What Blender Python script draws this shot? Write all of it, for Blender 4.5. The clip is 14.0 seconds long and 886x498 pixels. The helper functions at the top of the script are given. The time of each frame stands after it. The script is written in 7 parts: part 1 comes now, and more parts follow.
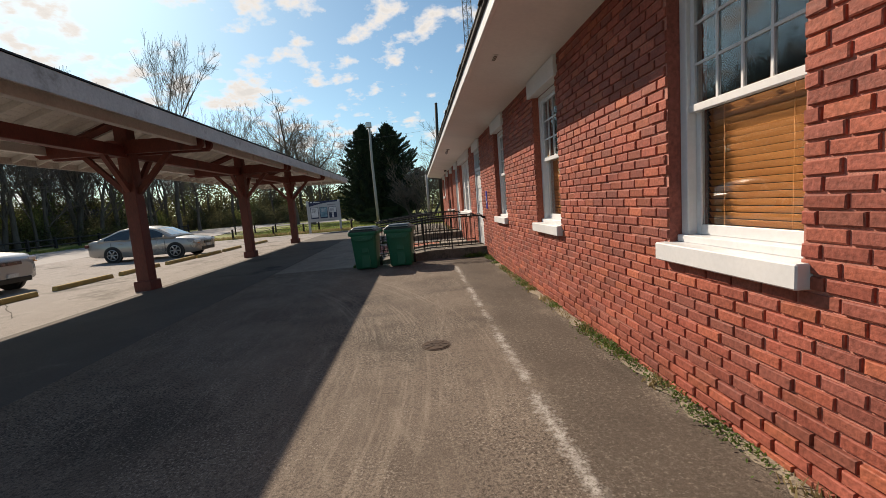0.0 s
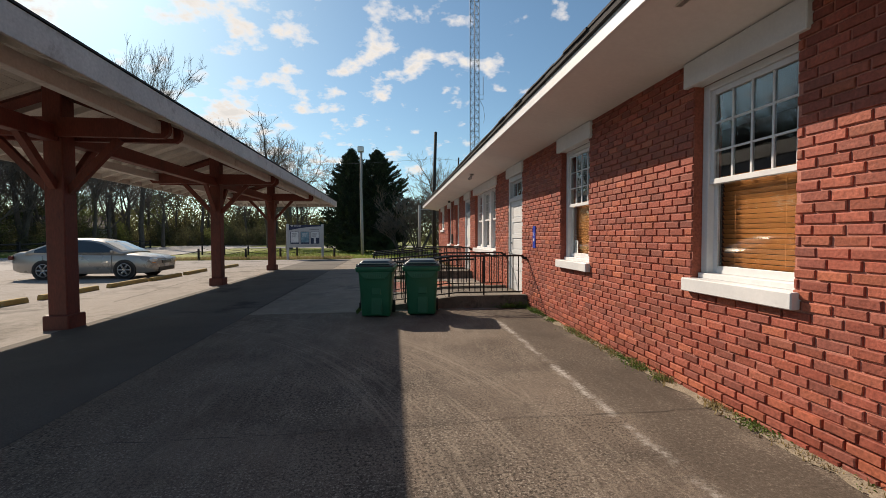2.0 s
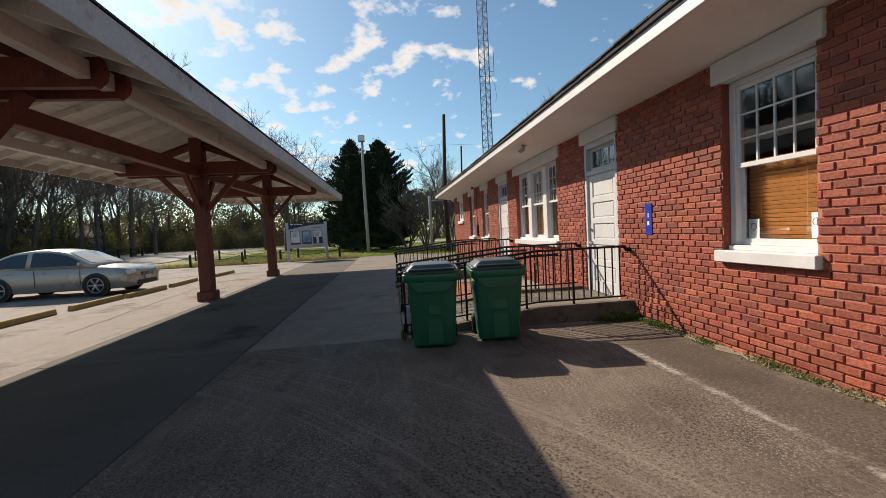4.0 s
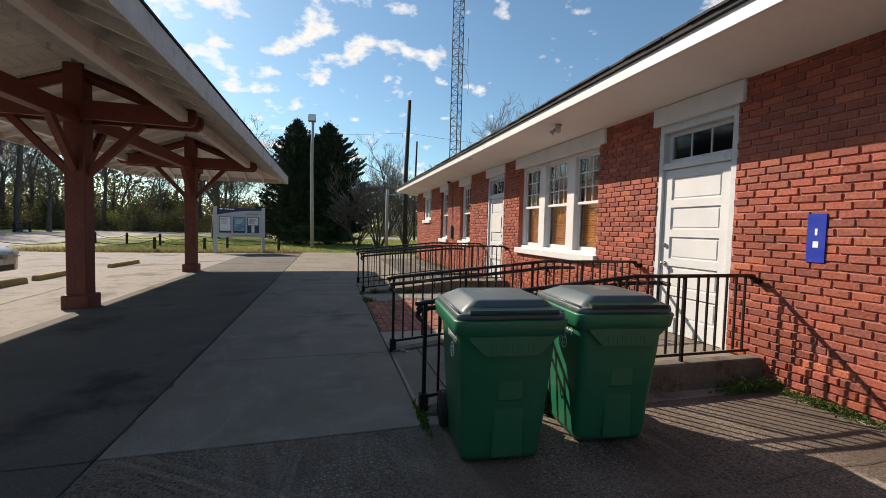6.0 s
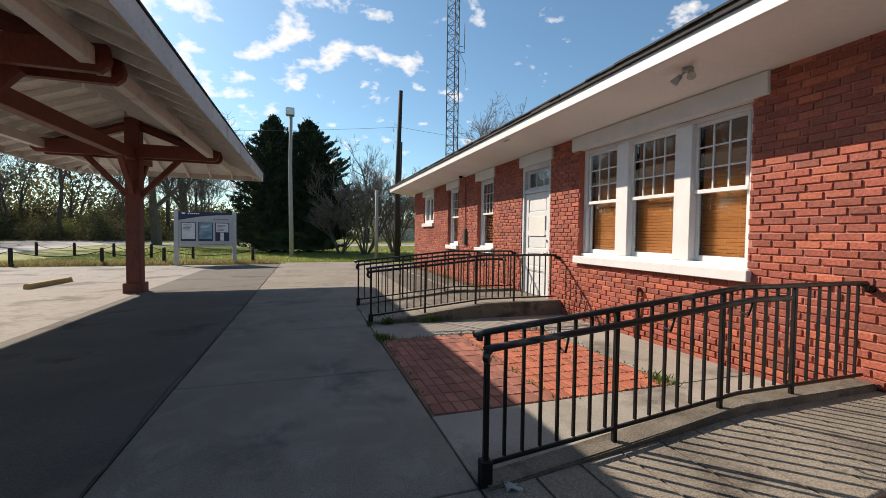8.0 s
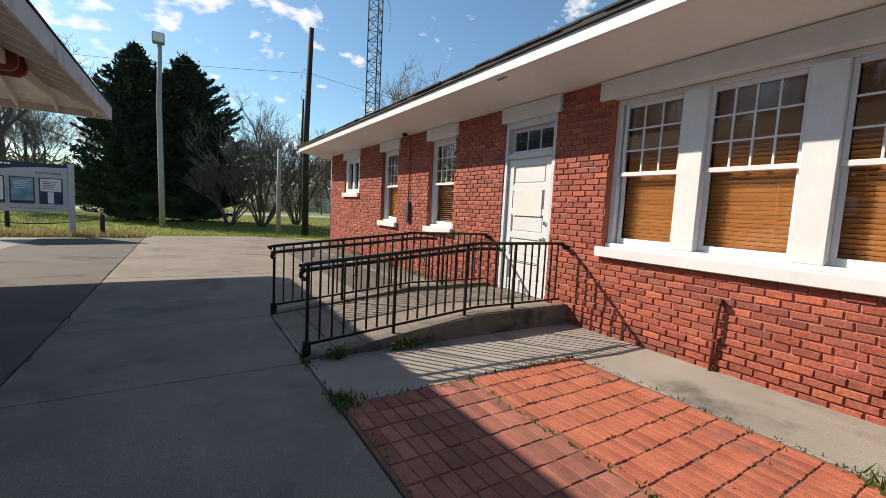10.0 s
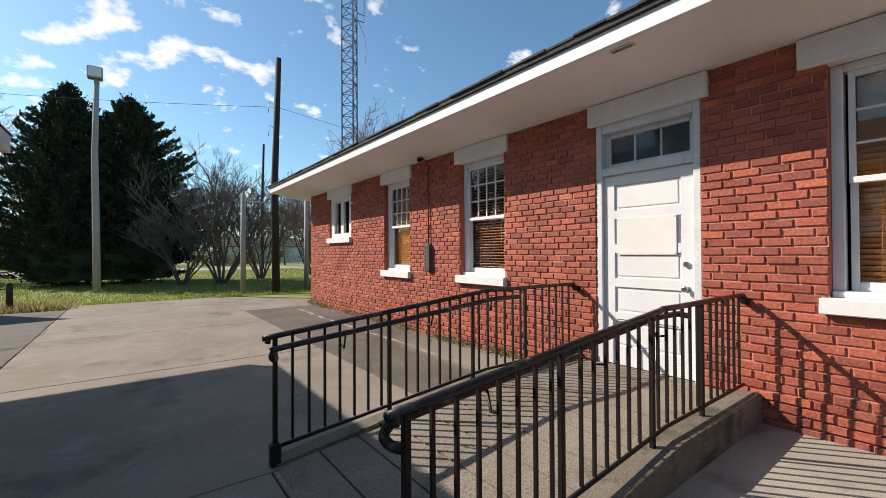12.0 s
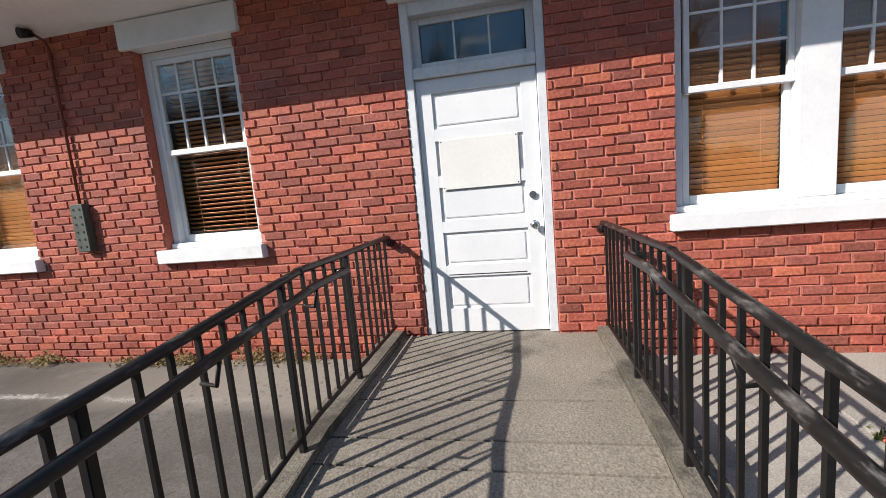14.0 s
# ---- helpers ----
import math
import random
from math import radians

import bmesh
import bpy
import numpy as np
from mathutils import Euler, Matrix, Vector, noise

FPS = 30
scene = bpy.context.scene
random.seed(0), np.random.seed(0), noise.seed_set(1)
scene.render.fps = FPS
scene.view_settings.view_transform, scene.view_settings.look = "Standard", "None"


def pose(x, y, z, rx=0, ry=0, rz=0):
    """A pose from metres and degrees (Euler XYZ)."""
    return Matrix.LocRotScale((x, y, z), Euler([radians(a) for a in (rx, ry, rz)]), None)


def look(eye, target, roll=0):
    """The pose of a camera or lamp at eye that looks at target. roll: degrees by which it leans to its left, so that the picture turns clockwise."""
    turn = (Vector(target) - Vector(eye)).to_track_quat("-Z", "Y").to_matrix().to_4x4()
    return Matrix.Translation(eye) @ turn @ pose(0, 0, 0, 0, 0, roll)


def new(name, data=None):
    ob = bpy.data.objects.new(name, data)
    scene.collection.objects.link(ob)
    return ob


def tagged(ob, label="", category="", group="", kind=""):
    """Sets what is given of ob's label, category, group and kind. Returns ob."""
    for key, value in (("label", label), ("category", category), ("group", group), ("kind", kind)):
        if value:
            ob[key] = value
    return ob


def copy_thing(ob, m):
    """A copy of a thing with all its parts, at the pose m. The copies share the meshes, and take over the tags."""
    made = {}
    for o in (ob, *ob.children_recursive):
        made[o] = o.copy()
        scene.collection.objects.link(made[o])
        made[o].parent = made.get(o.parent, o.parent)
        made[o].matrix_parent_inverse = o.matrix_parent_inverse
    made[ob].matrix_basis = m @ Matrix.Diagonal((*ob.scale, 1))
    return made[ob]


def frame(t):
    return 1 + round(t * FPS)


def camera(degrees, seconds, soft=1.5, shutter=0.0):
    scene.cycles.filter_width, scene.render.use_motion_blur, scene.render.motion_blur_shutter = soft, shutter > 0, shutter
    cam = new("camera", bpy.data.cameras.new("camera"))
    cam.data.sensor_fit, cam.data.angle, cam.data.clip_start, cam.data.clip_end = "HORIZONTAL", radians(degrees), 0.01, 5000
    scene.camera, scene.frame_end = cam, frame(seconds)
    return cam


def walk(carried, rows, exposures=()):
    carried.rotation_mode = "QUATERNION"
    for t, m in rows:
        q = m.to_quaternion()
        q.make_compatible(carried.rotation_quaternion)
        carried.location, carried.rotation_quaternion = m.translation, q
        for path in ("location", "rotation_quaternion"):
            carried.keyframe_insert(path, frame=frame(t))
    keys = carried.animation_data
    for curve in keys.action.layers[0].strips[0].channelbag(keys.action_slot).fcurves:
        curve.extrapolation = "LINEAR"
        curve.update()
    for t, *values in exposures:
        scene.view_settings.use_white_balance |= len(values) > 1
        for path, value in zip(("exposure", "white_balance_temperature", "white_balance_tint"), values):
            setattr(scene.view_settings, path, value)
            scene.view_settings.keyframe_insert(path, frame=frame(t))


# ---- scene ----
cam = camera(94.0, 14.0, 0.5)
PATH = [
    (0, pose(-1.774, 0.045, 1.505, 83.52, 4.44, -3.56)),
    (0.5, pose(-2.032, 0.640, 1.491, 84.65, 0.45, -6.58)),
    (1, pose(-2.225, 1.315, 1.526, 83.34, -0.47, -8.58)),
    (1.5, pose(-2.536, 1.952, 1.508, 85.77, -0.19, -7.82)),
    (2, pose(-2.825, 2.524, 1.499, 88.21, 0.17, -6.90)),
    (2.5, pose(-3.125, 3.137, 1.519, 88.23, 1.66, -7.77)),
    (3, pose(-3.276, 3.786, 1.508, 87.22, 2.38, -6.24)),
    (5.5, pose(-4.152, 7.178, 1.448, 87.64, 0.64, -13.12)),
    (6, pose(-4.228, 7.865, 1.475, 87.20, -1.43, -15.38)),
    (6.5, pose(-4.313, 8.561, 1.465, 86.98, 0.05, -12.59)),
    (7, pose(-4.375, 9.188, 1.473, 88.10, -1.07, -17.55)),
    (7.5, pose(-4.454, 9.882, 1.437, 88.37, -0.50, -16.64)),
    (10, pose(-4.456, 13.310, 1.444, 84.68, -2.92, -31.95)),
    (10.5, pose(-4.422, 13.976, 1.469, 87.17, 1.38, -27.64)),
    (11, pose(-4.436, 14.670, 1.435, 88.48, -1.95, -28.81)),
    (11.5, pose(-4.386, 15.303, 1.485, 90.00, 1.28, -31.37)),
    (12, pose(-4.278, 15.908, 1.454, 90.55, 0.29, -37.12)),
    (12.5, pose(-4.068, 16.560, 1.433, 83.93, 4.11, -40.41)),
    (13, pose(-3.924, 17.053, 1.446, 82.34, 4.34, -54.86)),
    (13.5, pose(-3.658, 17.467, 1.412, 81.88, 7.28, -66.78)),
    (14, pose(-3.347, 17.798, 1.398, 82.36, 4.99, -79.74)),
]
EXPOSURES = [(0, 0.10, 8300, 16), (3, 0.13, 8300, 16), (6, 0.32, 8100, 15), (10.5, 0.44, 7800, 15), (12.5, 0.47, 7400, 14), (14, 0.54, 6800, 13)]
walk(cam, PATH, EXPOSURES)

# ---- light ----
SUN_FROM = Vector((-0.905, 1.14, 1.0)).normalized()
SUN_EL, SUN_AZ = math.asin(SUN_FROM.z), math.atan2(SUN_FROM.x, SUN_FROM.y)
sun = new("sun", bpy.data.lights.new("sun", "SUN"))
sun.data.energy, sun.data.angle, sun.data.color = 5.0, radians(0.55), (1.0, 0.965, 0.915)
sun.matrix_world = look(SUN_FROM * 50, (0, 0, 0))

world = bpy.data.worlds.new("sky")
scene.world = world
world.use_nodes = True
wn, wl = world.node_tree.nodes, world.node_tree.links
wn.clear()
w_out = wn.new("ShaderNodeOutputWorld")
w_bg = wn.new("ShaderNodeBackground")
w_sky = wn.new("ShaderNodeTexSky")
w_sky.sky_type, w_sky.sun_disc = "NISHITA", False
w_sky.sun_elevation, w_sky.sun_rotation = SUN_EL, SUN_AZ
w_sky.air_density, w_sky.dust_density, w_sky.ozone_density = 1.0, 0.6, 2.5
w_tc = wn.new("ShaderNodeTexCoord")
# clouds lie on a flat layer: the direction divided by its height
w_sep = wn.new("ShaderNodeSeparateXYZ")
wl.new(w_tc.outputs["Generated"], w_sep.inputs[0])
w_max = wn.new("ShaderNodeMath")
w_max.operation = "MAXIMUM"
w_max.inputs[1].default_value = 0.0
wl.new(w_sep.outputs["Z"], w_max.inputs[0])
w_add = wn.new("ShaderNodeMath")
w_add.operation = "ADD"
w_add.inputs[1].default_value = 0.36
wl.new(w_max.outputs[0], w_add.inputs[0])
w_div = wn.new("ShaderNodeVectorMath")
w_div.operation = "DIVIDE"
w_com = wn.new("ShaderNodeCombineXYZ")
for i in range(3):
    wl.new(w_add.outputs[0], w_com.inputs[i])
wl.new(w_tc.outputs["Generated"], w_div.inputs[0])
wl.new(w_com.outputs[0], w_div.inputs[1])
w_n = wn.new("ShaderNodeTexNoise")
w_n.inputs["Scale"].default_value, w_n.inputs["Detail"].default_value, w_n.inputs["Roughness"].default_value = 11.0, 9.0, 0.55
wl.new(w_div.outputs[0], w_n.inputs["Vector"])
w_big = wn.new("ShaderNodeTexNoise")
w_big.inputs["Scale"].default_value, w_big.inputs["Detail"].default_value = 3.6, 2.0
wl.new(w_div.outputs[0], w_big.inputs["Vector"])
w_mix = wn.new("ShaderNodeMath")
w_mix.operation = "MULTIPLY_ADD"
w_mix.inputs[1].default_value = 0.45
wl.new(w_big.outputs["Fac"], w_mix.inputs[0])
wl.new(w_n.outputs["Fac"], w_mix.inputs[2])
# more cloud on the side of the sun
w_dot = wn.new("ShaderNodeVectorMath")
w_dot.operation = "DOT_PRODUCT"
w_dot.inputs[1].default_value = SUN_FROM
wl.new(w_tc.outputs["Generated"], w_dot.inputs[0])
w_sunward = wn.new("ShaderNodeMapRange")
w_sunward.inputs["From Min"].default_value, w_sunward.inputs["From Max"].default_value = 0.55, 1.0
w_sunward.inputs["To Min"].default_value, w_sunward.inputs["To Max"].default_value = 0.0, 0.15
wl.new(w_dot.outputs["Value"], w_sunward.inputs["Value"])
w_sum = wn.new("ShaderNodeMath")
w_sum.operation = "ADD"
wl.new(w_mix.outputs[0], w_sum.inputs[0])
wl.new(w_sunward.outputs[0], w_sum.inputs[1])
w_ramp = wn.new("ShaderNodeValToRGB")
w_ramp.color_ramp.elements[0].position, w_ramp.color_ramp.elements[1].position = 0.845, 0.985
wl.new(w_sum.outputs[0], w_ramp.inputs[0])
w_tint = wn.new("ShaderNodeMix")
w_tint.data_type, w_tint.blend_type = "RGBA", "MULTIPLY"
w_tint.inputs["Factor"].default_value = 1.0
w_tint.inputs[7].default_value = (0.68, 1.02, 1.16, 1)
wl.new(w_sky.outputs[0], w_tint.inputs[6])
w_col = wn.new("ShaderNodeMix")
w_col.data_type = "RGBA"
w_shade = wn.new("ShaderNodeMapRange")
w_shade.inputs["From Min"].default_value, w_shade.inputs["From Max"].default_value = 0.90, 1.06
w_shade.inputs["To Max"].default_value = 1.0
wl.new(w_sum.outputs[0], w_shade.inputs["Value"])
w_body = wn.new("ShaderNodeMix")
w_body.data_type = "RGBA"
w_body.inputs[6].default_value, w_body.inputs[7].default_value = (7.2, 7.9, 8.8, 1), (5.6, 6.3, 7.1, 1)
wl.new(w_shade.outputs[0], w_body.inputs["Factor"])
wl.new(w_body.outputs[2], w_col.inputs[7])
wl.new(w_ramp.outputs[0], w_col.inputs["Factor"])
wl.new(w_tint.outputs[2], w_col.inputs[6])
wl.new(w_col.outputs[2], w_bg.inputs["Color"])
w_bg.inputs["Strength"].default_value = 0.112
wl.new(w_bg.outputs[0], w_out.inputs["Surface"])
scene.view_settings.exposure = 0.0

# ---- materials ----
def material(name, a, b, scale=6.0, rough=0.8, metal=0.0, fine=60.0, bump=0.3, depth=0.004, spec=0.5, per=0.0, island=False, stain=None, stain_scale=0.7, stain_at=0.56, stretch=(1, 1, 1), coat=0.0, gloss_noise=0.1, grain=0.22, alt=None, alt2=None, streak=None, streak_map=(7.0, 0.5, 1.0)):
    """Two colours mixed by a coarse noise, a finer grain, and fine relief. per: how much single pieces differ. stain: a third colour in patches."""
    m = bpy.data.materials.new(name)
    m.use_nodes = True
    n, l = m.node_tree.nodes, m.node_tree.links
    p = n["Principled BSDF"]
    tc = n.new("ShaderNodeTexCoord")
    geo = n.new("ShaderNodeNewGeometry")
    mp = n.new("ShaderNodeMapping")
    mp.inputs["Scale"].default_value = stretch
    l.new(geo.outputs["Position"], mp.inputs["Vector"])
    n1 = n.new("ShaderNodeTexNoise")
    n1.inputs["Scale"].default_value, n1.inputs["Detail"].default_value, n1.inputs["Roughness"].default_value = scale, 6, 0.6
    n2 = n.new("ShaderNodeTexNoise")
    n2.inputs["Scale"].default_value, n2.inputs["Detail"].default_value = fine, 4
    l.new(mp.outputs[0], n1.inputs["Vector"])
    l.new(mp.outputs[0], n2.inputs["Vector"])
    r1 = n.new("ShaderNodeMapRange")
    r1.inputs["From Min"].default_value, r1.inputs["From Max"].default_value = 0.32, 0.68
    l.new(n1.outputs["Fac"], r1.inputs["Value"])
    mix = n.new("ShaderNodeMix")
    mix.data_type = "RGBA"
    mix.inputs[6].default_value, mix.inputs[7].default_value = (*a, 1), (*b, 1)
    l.new(r1.outputs[0], mix.inputs["Factor"])
    hsv = n.new("ShaderNodeHueSaturation")
    r2 = n.new("ShaderNodeMapRange")
    r2.inputs["From Min"].default_value, r2.inputs["From Max"].default_value = 0.3, 0.7
    r2.inputs["To Min"].default_value, r2.inputs["To Max"].default_value = 1 - grain, 1 + grain
    l.new(n2.outputs["Fac"], r2.inputs["Value"])
    value = r2.outputs[0]
    if per:
        src = geo.outputs["Random Per Island"] if island else n.new("ShaderNodeObjectInfo").outputs["Random"]
        r3 = n.new("ShaderNodeMapRange")
        r3.inputs["To Min"].default_value, r3.inputs["To Max"].default_value = 1 - per, 1 + per
        l.new(src, r3.inputs["Value"])
        mul = n.new("ShaderNodeMath")
        mul.operation = "MULTIPLY"
        l.new(value, mul.inputs[0])
        l.new(r3.outputs[0], mul.inputs[1])
        value = mul.outputs[0]
    l.new(value, hsv.inputs["Value"])
    colour = mix.outputs[2]
    if stain:
        n3 = n.new("ShaderNodeTexNoise")
        n3.inputs["Scale"].default_value, n3.inputs["Detail"].default_value, n3.inputs["Roughness"].default_value = stain_scale, 8, 0.65
        l.new(mp.outputs[0], n3.inputs["Vector"])
        r4 = n.new("ShaderNodeMapRange")
        r4.inputs["From Min"].default_value, r4.inputs["From Max"].default_value = stain_at, stain_at + 0.12
        l.new(n3.outputs["Fac"], r4.inputs["Value"])
        mx = n.new("ShaderNodeMix")
        mx.data_type = "RGBA"
        mx.inputs[7].default_value = (*stain, 1)
        l.new(r4.outputs[0], mx.inputs["Factor"])
        l.new(colour, mx.inputs[6])
        colour = mx.outputs[2]
    if alt:
        am = n.new("ShaderNodeMix")
        am.data_type = "RGBA"
        am.inputs[7].default_value = (*alt, 1)
        ar = n.new("ShaderNodeMath")
        ar.operation = "MULTIPLY"
        ar.inputs[1].default_value = 57.31
        l.new(src, ar.inputs[0])
        af = n.new("ShaderNodeMath")
        af.operation = "FRACT"
        l.new(ar.outputs[0], af.inputs[0])
        ap = n.new("ShaderNodeMath")
        ap.operation = "POWER"
        ap.inputs[1].default_value = 3.0
        l.new(af.outputs[0], ap.inputs[0])
        l.new(ap.outputs[0], am.inputs["Factor"])
        l.new(colour, am.inputs[6])
        colour = am.outputs[2]
    if alt2:
        bm_ = n.new("ShaderNodeMix")
        bm_.data_type = "RGBA"
        bm_.inputs[7].default_value = (*alt2, 1)
        br = n.new("ShaderNodeMath")
        br.operation = "MULTIPLY"
        br.inputs[1].default_value = 23.17
        l.new(src, br.inputs[0])
        bf = n.new("ShaderNodeMath")
        bf.operation = "FRACT"
        l.new(br.outputs[0], bf.inputs[0])
        bp_ = n.new("ShaderNodeMapRange")
        bp_.inputs["From Min"].default_value, bp_.inputs["From Max"].default_value, bp_.inputs["To Max"].default_value = 0.50, 1.0, 0.65
        l.new(bf.outputs[0], bp_.inputs["Value"])
        l.new(bp_.outputs[0], bm_.inputs["Factor"])
        l.new(colour, bm_.inputs[6])
        colour = bm_.outputs[2]
    if streak:
        sm = n.new("ShaderNodeMapping")
        sm.inputs["Scale"].default_value = streak_map
        l.new(geo.outputs["Position"], sm.inputs["Vector"])
        sn = n.new("ShaderNodeTexNoise")
        sn.inputs["Scale"].default_value, sn.inputs["Detail"].default_value, sn.inputs["Roughness"].default_value, sn.inputs["Distortion"].default_value = 1.6, 9, 0.72, 1.4
        l.new(sm.outputs[0], sn.inputs["Vector"])
        sr = n.new("ShaderNodeMapRange")
        sr.inputs["From Min"].default_value, sr.inputs["From Max"].default_value, sr.inputs["To Max"].default_value = 0.50, 0.72, 0.75
        l.new(sn.outputs["Fac"], sr.inputs["Value"])
        sx = n.new("ShaderNodeMix")
        sx.data_type = "RGBA"
        sx.inputs[7].default_value = (*streak, 1)
        l.new(sr.outputs[0], sx.inputs["Factor"])
        l.new(colour, sx.inputs[6])
        colour = sx.outputs[2]
    l.new(colour, hsv.inputs["Color"])
    l.new(hsv.outputs[0], p.inputs["Base Color"])
    rr = n.new("ShaderNodeMapRange")
    rr.inputs["To Min"].default_value, rr.inputs["To Max"].default_value = max(0.02, rough - gloss_noise), min(1, rough + gloss_noise)
    l.new(n1.outputs["Fac"], rr.inputs["Value"])
    l.new(rr.outputs[0], p.inputs["Roughness"])
    p.inputs["Metallic"].default_value = metal
    p.inputs["Specular IOR Level"].default_value = spec
    p.inputs["Coat Weight"].default_value = coat
    if bump:
        bp = n.new("ShaderNodeBump")
        bp.inputs["Strength"].default_value, bp.inputs["Distance"].default_value = bump, depth
        l.new(n2.outputs["Fac"], bp.inputs["Height"])
        l.new(bp.outputs[0], p.inputs["Normal"])
    return m


def glass_material(name, tint=(0.9, 0.95, 0.95), rough=0.02):
    m = bpy.data.materials.new(name)
    m.use_nodes = True
    p = m.node_tree.nodes["Principled BSDF"]
    p.inputs["Base Color"].default_value = (*tint, 1)
    p.inputs["Transmission Weight"].default_value, p.inputs["Roughness"].default_value, p.inputs["IOR"].default_value = 1.0, rough, 1.5
    return m


BRICK = material("painted_brick", (0.255, 0.062, 0.044), (0.365, 0.102, 0.071), 3.0, 0.66, fine=45, bump=0.8, depth=0.005, per=0.20, stain=(0.165, 0.046, 0.038), stain_scale=1.1, stain_at=0.60, grain=0.28, alt=(0.40, 0.118, 0.068), alt2=(0.205, 0.074, 0.060), spec=0.25)
BRICK_REST = material("painted_brick_joined", (0.255, 0.062, 0.044), (0.365, 0.102, 0.071), 3.0, 0.66, fine=45, bump=0.8, depth=0.005, per=0.20, island=True, stain=(0.165, 0.046, 0.038), stain_scale=1.1, stain_at=0.60, grain=0.28, alt=(0.40, 0.118, 0.068), alt2=(0.205, 0.074, 0.060), spec=0.25)
MORTAR = material("painted_mortar", (0.40, 0.150, 0.112), (0.53, 0.225, 0.172), 5.0, 0.85, fine=120, bump=0.6, grain=0.25)
WHITE = material("white_paint", (0.63, 0.645, 0.655), (0.71, 0.715, 0.72), 4.0, 0.5, fine=40, bump=0.12, depth=0.002, stain=(0.55, 0.55, 0.53), stain_scale=2.2, stain_at=0.63, grain=0.03)
SOFFIT = material("soffit_paint", (0.66, 0.66, 0.66), (0.74, 0.73, 0.72), 1.2, 0.75, fine=20, bump=0.1, grain=0.03)
SHEDWHITE = material("canopy_white_paint", (0.56, 0.535, 0.50), (0.67, 0.645, 0.605), 2.0, 0.75, fine=30, bump=0.25, stain=(0.43, 0.39, 0.345), stain_scale=2.0, stain_at=0.58, grain=0.08)
DOORPAINT = material("door_paint", (0.61, 0.63, 0.645), (0.67, 0.685, 0.695), 3.0, 0.42, fine=50, bump=0.08, depth=0.002, stain=(0.57, 0.58, 0.58), stain_scale=4.0, stain_at=0.64, grain=0.02)
FRAMEGREY = material("grey_frame_paint", (0.52, 0.55, 0.58), (0.62, 0.64, 0.66), 4.0, 0.55, fine=40, bump=0.15, stain=(0.40, 0.42, 0.45), stain_scale=5.0, stain_at=0.6, grain=0.07)
REDWOOD = material("red_stained_timber", (0.118, 0.024, 0.015), (0.180, 0.039, 0.024), 3.0, 0.6, fine=50, bump=0.35, stretch=(1, 1, 0.25), stain=(0.05, 0.016, 0.012), stain_scale=1.5, stain_at=0.6)
SHINGLE = material("dark_shingle", (0.025, 0.025, 0.028), (0.055, 0.053, 0.052), 12, 0.9, fine=150, bump=0.8, depth=0.006)
BLACKIRON = material("black_iron_paint", (0.006, 0.0058, 0.0058), (0.012, 0.011, 0.011), 8.0, 0.48, fine=110, bump=0.25, depth=0.001, spec=0.3, stain=(0.035, 0.030, 0.027), stain_scale=9, stain_at=0.68)
WORNIRON = material("worn_rail_paint", (0.007, 0.0068, 0.0068), (0.016, 0.0145, 0.014), 8.0, 0.38, fine=110, bump=0.3, depth=0.001, spec=0.4, stain=(0.115, 0.108, 0.10), stain_scale=16, stain_at=0.55, grain=0.3, stretch=(0.35, 1, 1))
OLDCON = material("worn_brown_concrete", (0.128, 0.101, 0.081), (0.202, 0.164, 0.133), 0.9, 0.92, fine=130, bump=0.9, depth=0.004, stain=(0.080, 0.067, 0.056), stain_scale=0.55, stain_at=0.52, grain=0.46, streak=(0.262, 0.222, 0.180), streak_map=(3.4, 0.7, 1.0), spec=0.2)


def nd(m, kind, ins=(), **attrs):
    """A node in m's tree; ins: values or sockets for its inputs, by index."""
    x = m.node_tree.nodes.new("ShaderNode" + kind)
    if "op" in attrs:
        x.operation = attrs["op"]
    for i, v in enumerate(ins):
        if v is None:
            continue
        if hasattr(v, "is_output"):
            m.node_tree.links.new(v, x.inputs[i])
        else:
            x.inputs[i].default_value = v
    return x


def calc(m, op, a, b=0.0, c=0.0):
    return nd(m, "Math", (a, b, c), op=op).outputs[0]


def noise_of(m, vec, scale, detail=4.0, rough=0.6):
    x = nd(m, "TexNoise")
    m.node_tree.links.new(vec, x.inputs["Vector"])
    x.inputs["Scale"].default_value, x.inputs["Detail"].default_value, x.inputs["Roughness"].default_value = scale, detail, rough
    return x.outputs["Fac"]


def between(m, v, lo, hi, top=1.0):
    return nd(m, "MapRange", (v, lo, hi, 0.0, top)).outputs[0]


def overlay(m, fac, colour):
    """Lays a colour over the base colour of m where fac says."""
    p = m.node_tree.nodes["Principled BSDF"]
    mx = m.node_tree.nodes.new("ShaderNodeMix")
    mx.data_type = "RGBA"
    m.node_tree.links.new(p.inputs["Base Color"].links[0].from_socket, mx.inputs[6])
    mx.inputs[7].default_value = (*colour, 1)
    m.node_tree.links.new(fac, mx.inputs["Factor"])
    m.node_tree.links.new(mx.outputs[2], p.inputs["Base Color"])


